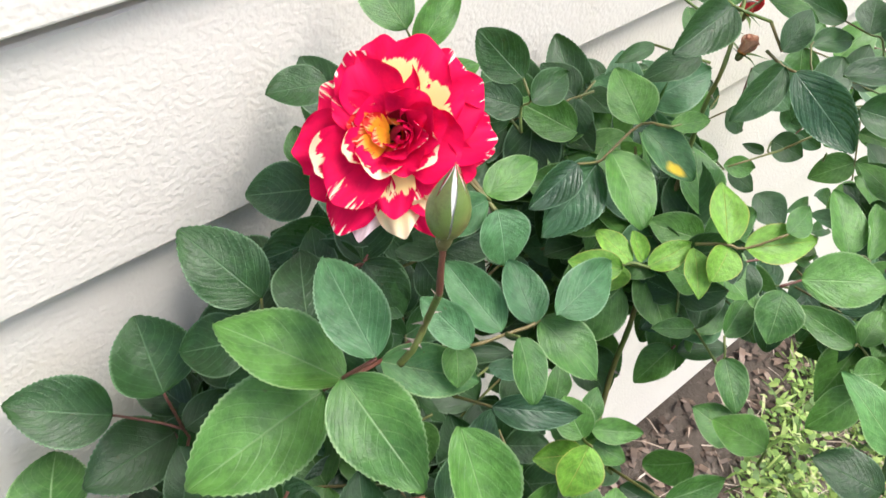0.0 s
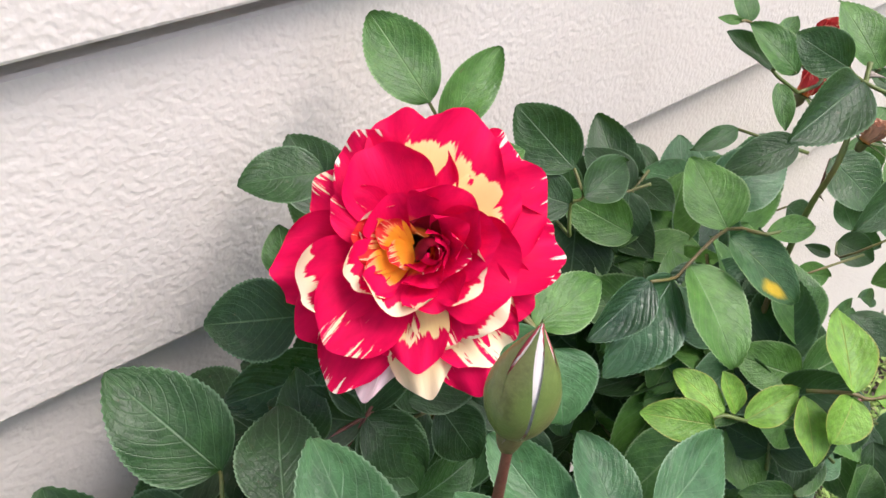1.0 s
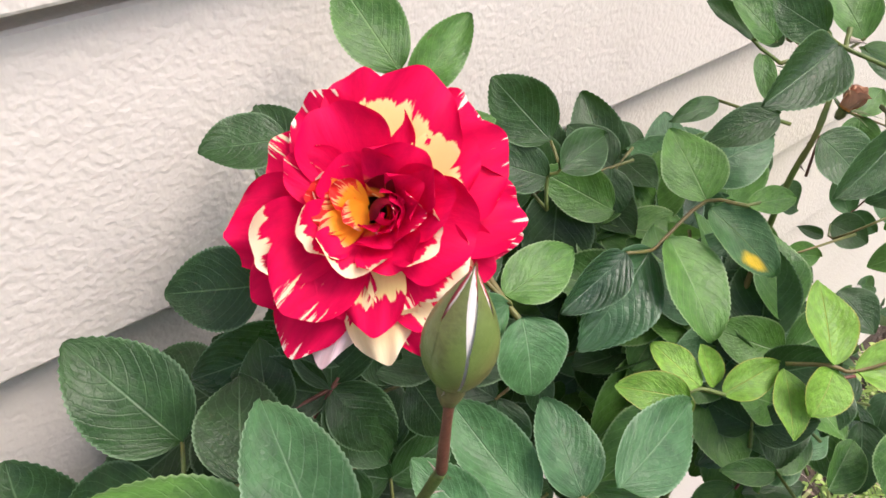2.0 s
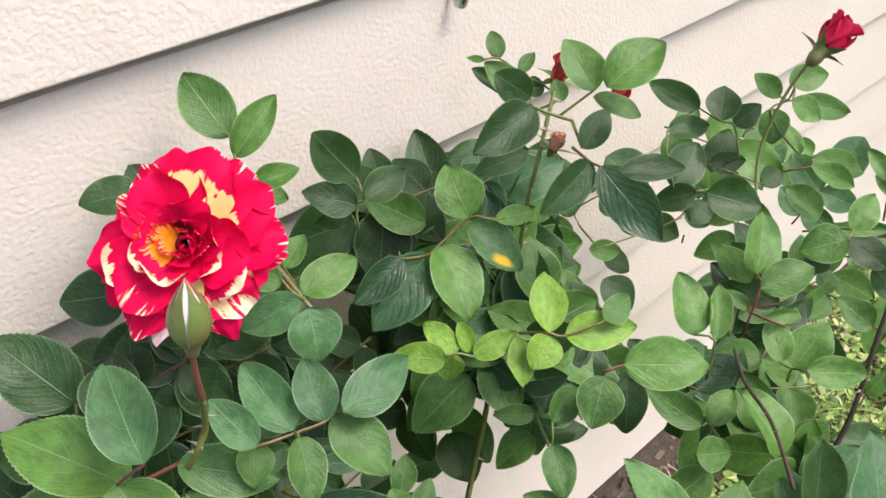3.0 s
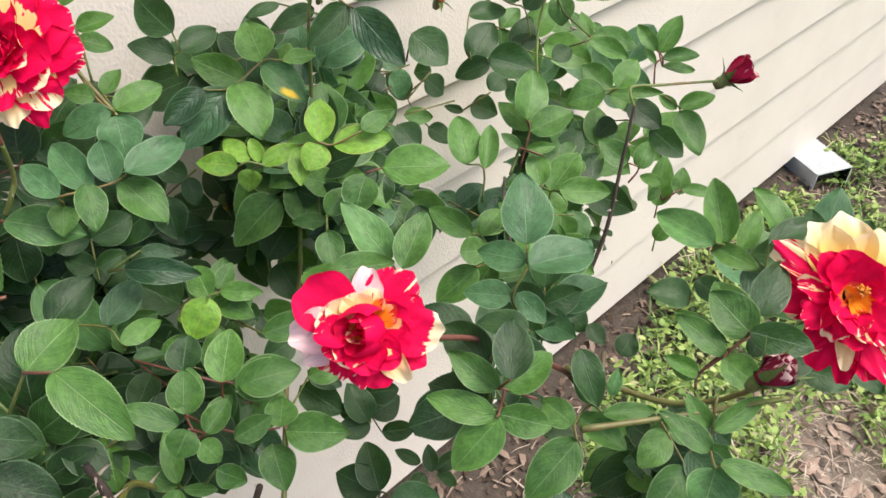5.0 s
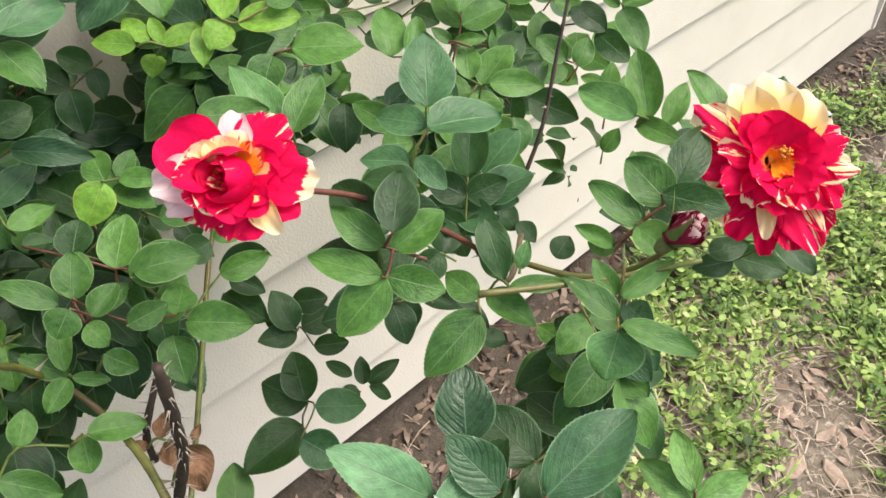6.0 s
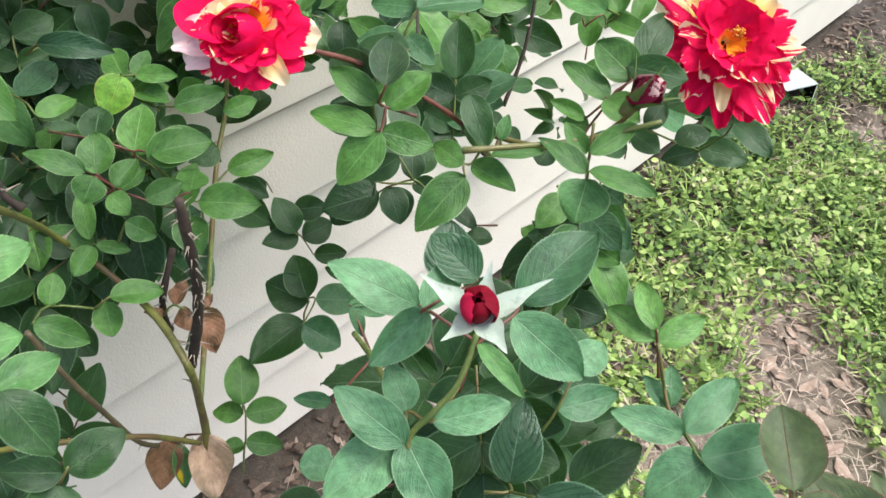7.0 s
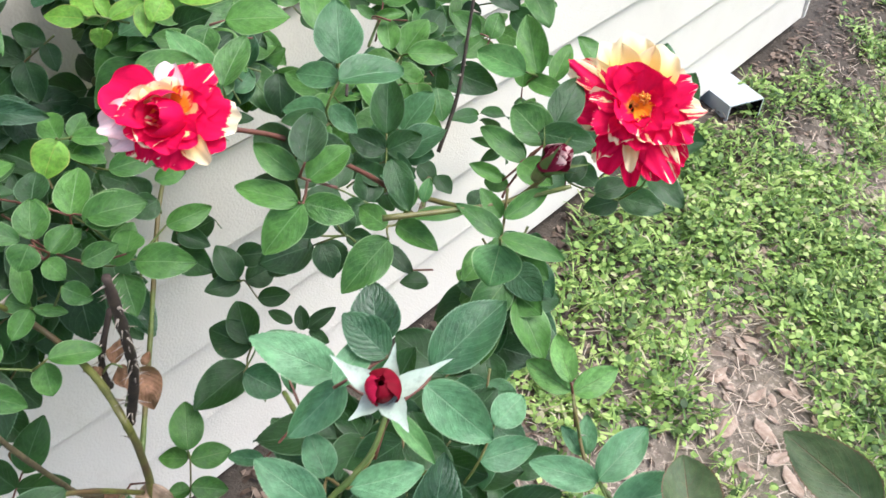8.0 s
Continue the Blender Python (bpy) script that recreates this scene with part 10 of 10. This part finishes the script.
petal(f, -20, 72, 0.0166, 0.0173, "foot", 0.0000, 0.18, 0.12, 0.040, r0=0.0040)
petal(f, -50, 72, 0.0173, 0.0161, "solid", 0.0000, 0.18, 0.12, 0.040, r0=0.0040)
petal(f, -80, 70, 0.0164, 0.0173, "solid", 0.0005, 0.20, 0.12, 0.040, r0=0.0040)
petal(f, -112, 68, 0.0143, 0.0161, "lip", 0.0010, 0.22, 0.12, 0.040, r0=0.0040)
petal(f, -146, 66, 0.0161, 0.0161, "red", 0.0010, 0.22, 0.12, 0.040, r0=0.0040)
petal(f, -168, 60, 0.0175, 0.0138, "red", 0.0020, 0.26, 0.12, 0.040, r0=0.0040)
heart(f[0], f[1] - f[2][2] * 0.002 + f[2][0] * 0.0035, basis(f[2][2] - 0.50 * f[2][0] - 0.25 * f[2][1], f[2][0]), 0.0106, 0.0165, ("solid", "solid", "red", "solid", "red", "solid", "red", "solid"), 0.72, 2.4)
# the bloom with yellow back petals
f = bloom((0.5129, -0.0594, 0.8732), (-0.58, -0.26, 0.76), (0.694, -0.720, 0.01), "ragged open crimson and cream rose bloom with yellow back petals")
petal(f, 110, 78, 0.0361, 0.0233, "yellow", -0.0040, 0.16, 0.12, 0.060, r0=0.0040)
petal(f, 89, 78, 0.0384, 0.0266, "yellow", -0.0050, 0.16, 0.12, 0.060, r0=0.0040)
petal(f, 60, 80, 0.0328, 0.0255, "yellow", -0.0040, 0.16, 0.12, 0.060, r0=0.0040)
petal(f, 35, 82, 0.0286, 0.0166, "cream", -0.0050, 0.10, 0.12, 0.080, r0=0.0040)
petal(f, 140, 80, 0.0418, 0.0166, "mix", -0.0020, 0.20, 0.12, 0.080, r0=0.0040)
petal(f, 152, 84, 0.0331, 0.0133, "solid", -0.0040, 0.10, 0.12, 0.040, r0=0.0040)
petal(f, -181, 84, 0.0307, 0.0188, "solid", -0.0030, 0.16, 0.12, 0.060, r0=0.0040)
petal(f, -166, 86, 0.0263, 0.0155, "lip", -0.0040, 0.10, 0.12, 0.060, r0=0.0040)
petal(f, 17, 84, 0.0311, 0.0188, "tip", -0.0030, 0.10, 0.12, 0.080, r0=0.0040)
petal(f, -7, 84, 0.0311, 0.0188, "mix", -0.0040, 0.10, 0.12, 0.080, r0=0.0040)
petal(f, -35, 84, 0.0315, 0.0199, "tip", -0.0030, 0.10, 0.12, 0.080, r0=0.0040)
petal(f, -52, 86, 0.0349, 0.0177, "red", -0.0050, 0.10, 0.12, 0.080, r0=0.0040)
petal(f, -69, 86, 0.0401, 0.0199, "mix", -0.0040, 0.10, 0.12, 0.080, r0=0.0040)
petal(f, -83, 86, 0.0381, 0.0177, "red", -0.0050, 0.10, 0.12, 0.080, r0=0.0040)
petal(f, -98, 88, 0.0372, 0.0155, "tip", -0.0060, 0.10, 0.12, 0.080, r0=0.0040)
petal(f, -100, 84, 0.0329, 0.0093, "cream", -0.0005, 0.06, 0.12, 0.040, r0=0.0040)
petal(f, -121, 86, 0.0357, 0.0199, "solid", -0.0040, 0.10, 0.12, 0.060, r0=0.0040)
petal(f, -131, 86, 0.0322, 0.0133, "lip", -0.0030, 0.10, 0.12, 0.080, r0=0.0040)
petal(f, 123, 66, 0.0222, 0.0166, "solid", 0.0000, 0.24, 0.12, 0.040, r0=0.0040)
petal(f, 88, 62, 0.0197, 0.0266, "solid", 0.0005, 0.24, 0.12, 0.060, r0=0.0040)
petal(f, 56, 62, 0.0162, 0.0199, "solid", 0.0005, 0.22, 0.12, 0.040, r0=0.0040)
petal(f, 16, 66, 0.0193, 0.0211, "solid", 0.0000, 0.20, 0.12, 0.060, r0=0.0040)
petal(f, -28, 68, 0.0206, 0.0188, "solid", 0.0000, 0.20, 0.12, 0.070, r0=0.0040)
petal(f, -64, 70, 0.0255, 0.0199, "mix", 0.0000, 0.18, 0.12, 0.090, r0=0.0040)
petal(f, -92, 70, 0.0239, 0.0199, "solid", 0.0000, 0.20, 0.12, 0.070, r0=0.0040)
petal(f, -120, 72, 0.0227, 0.0166, "lip", 0.0000, 0.20, 0.12, 0.090, r0=0.0040)
petal(f, -155, 72, 0.0247, 0.0177, "tip", 0.0000, 0.20, 0.12, 0.090, r0=0.0040)
petal(f, 167, 72, 0.0230, 0.0155, "mix", 0.0000, 0.20, 0.12, 0.070, r0=0.0040)
petal(f, 143, 48, 0.0106, 0.0166, "solid", 0.0030, 0.28, 0.12, 0.040, r0=0.0040)
petal(f, -136, 50, 0.0141, 0.0166, "solid", 0.0030, 0.28, 0.12, 0.040, r0=0.0040)
petal(f, -98, 50, 0.0227, 0.0166, "red", 0.0030, 0.26, 0.12, 0.040, r0=0.0040)
petal(f, -62, 52, 0.0209, 0.0155, "solid", 0.0030, 0.26, 0.12, 0.040, r0=0.0040)
petal(f, -3, 52, 0.0110, 0.0133, "solid", 0.0020, 0.26, 0.12, 0.040, r0=0.0040)
petal(f, -43, 60, 0.0134, 0.0100, "core", 0.0030, 0.20, 0.12, 0.040, r0=0.0010)
petal(f, -73, 58, 0.0168, 0.0089, "core", 0.0030, 0.20, 0.12, 0.040, r0=0.0010)
petal(f, 129, 50, 0.0002, 0.0111, "core", 0.0030, 0.20, 0.12, 0.040, r0=0.0010)
petal(f, 53, 50, 0.0054, 0.0100, "core", 0.0030, 0.20, 0.12, 0.040, r0=0.0010)
stamens(f, 20, 0.004, 0.0030, 0.003)
# buds
closed_bud((0.2536, 0.2239, 0.9683), (0.09, -0.01, 0.99), 0.0058, 0.0235, "closed green and bronze rose bud with a thin red and white seam")
star = bud((0.2880, -0.0960, 0.8760), (-0.26, -0.17, 0.95), 0.0066, 0.0120, "dark", "dark red rose bud with spread pale downy sepals", sepals=0, seed=5, tight=True)
for az, tilt, length, width in ((97, 78, 0.0215, 0.0084), (26, 62, 0.0159, 0.0073), (-24, 80, 0.0246, 0.0081), (-104, 84, 0.0149, 0.0095), (172, 82, 0.0123, 0.0077)):
    place_petal_named("sepal", star, (0.2880, -0.0960, 0.8760), basis((-0.26, -0.17, 0.95)), az, tilt, 0.003, -0.0006, sepal_mesh(length, width, az), STEM["pale"])
bud((0.4386, -0.0545, 0.8696), (0.36, -0.47, 0.81), 0.0072, 0.0160, "plum", "purple-red rose bud opening on a green stem", sep_spread=26, sep_len=0.021, open_tip=0.10, seed=8, sep_wide=0.7)
bud((0.6579, 0.2239, 0.9342), (0.80, -0.10, 0.59), 0.0095, 0.0245, "crimson", "dark red half-open rose bud on a tall stem", sep_spread=62, sep_len=0.013, open_tip=0.2, seed=9)
bud((0.6842, 0.1018, 0.8596), (0.62, -0.54, 0.56), 0.0090, 0.0215, "garnet", "dark crimson rose bud on a sideways stem", sep_spread=55, sep_len=0.013, open_tip=0.34, seed=14)
bud((0.6450, 0.3500, 0.8500), (0.3, -0.2, 0.93), 0.008, 0.019, "fade", "small fading red and orange rose bud", sep_spread=95, sep_len=0.014, open_tip=0.2, seed=16)
bud((0.5082, 0.2982, 0.9360), (-0.1, -0.3, 0.95), 0.0062, 0.0165, "fade", "small orange-red rose bud behind the leaves", sep_spread=95, sep_len=0.012, open_tip=0.12, seed=19)
bud((0.4440, 0.2465, 0.9440), (0.2, -0.2, 0.95), 0.0036, 0.0085, "tan", "dried tan rose bud at a stem tip", sep_spread=70, sep_len=0.012, open_tip=0.25, seed=21)
bud((0.4083, 0.3377, 0.7639), (-0.1, -0.2, -0.95), 0.008, 0.018, "dead", "withered dark purple bud hanging in the shade", sep_spread=30, sep_len=0.012, open_tip=0.1, seed=22)
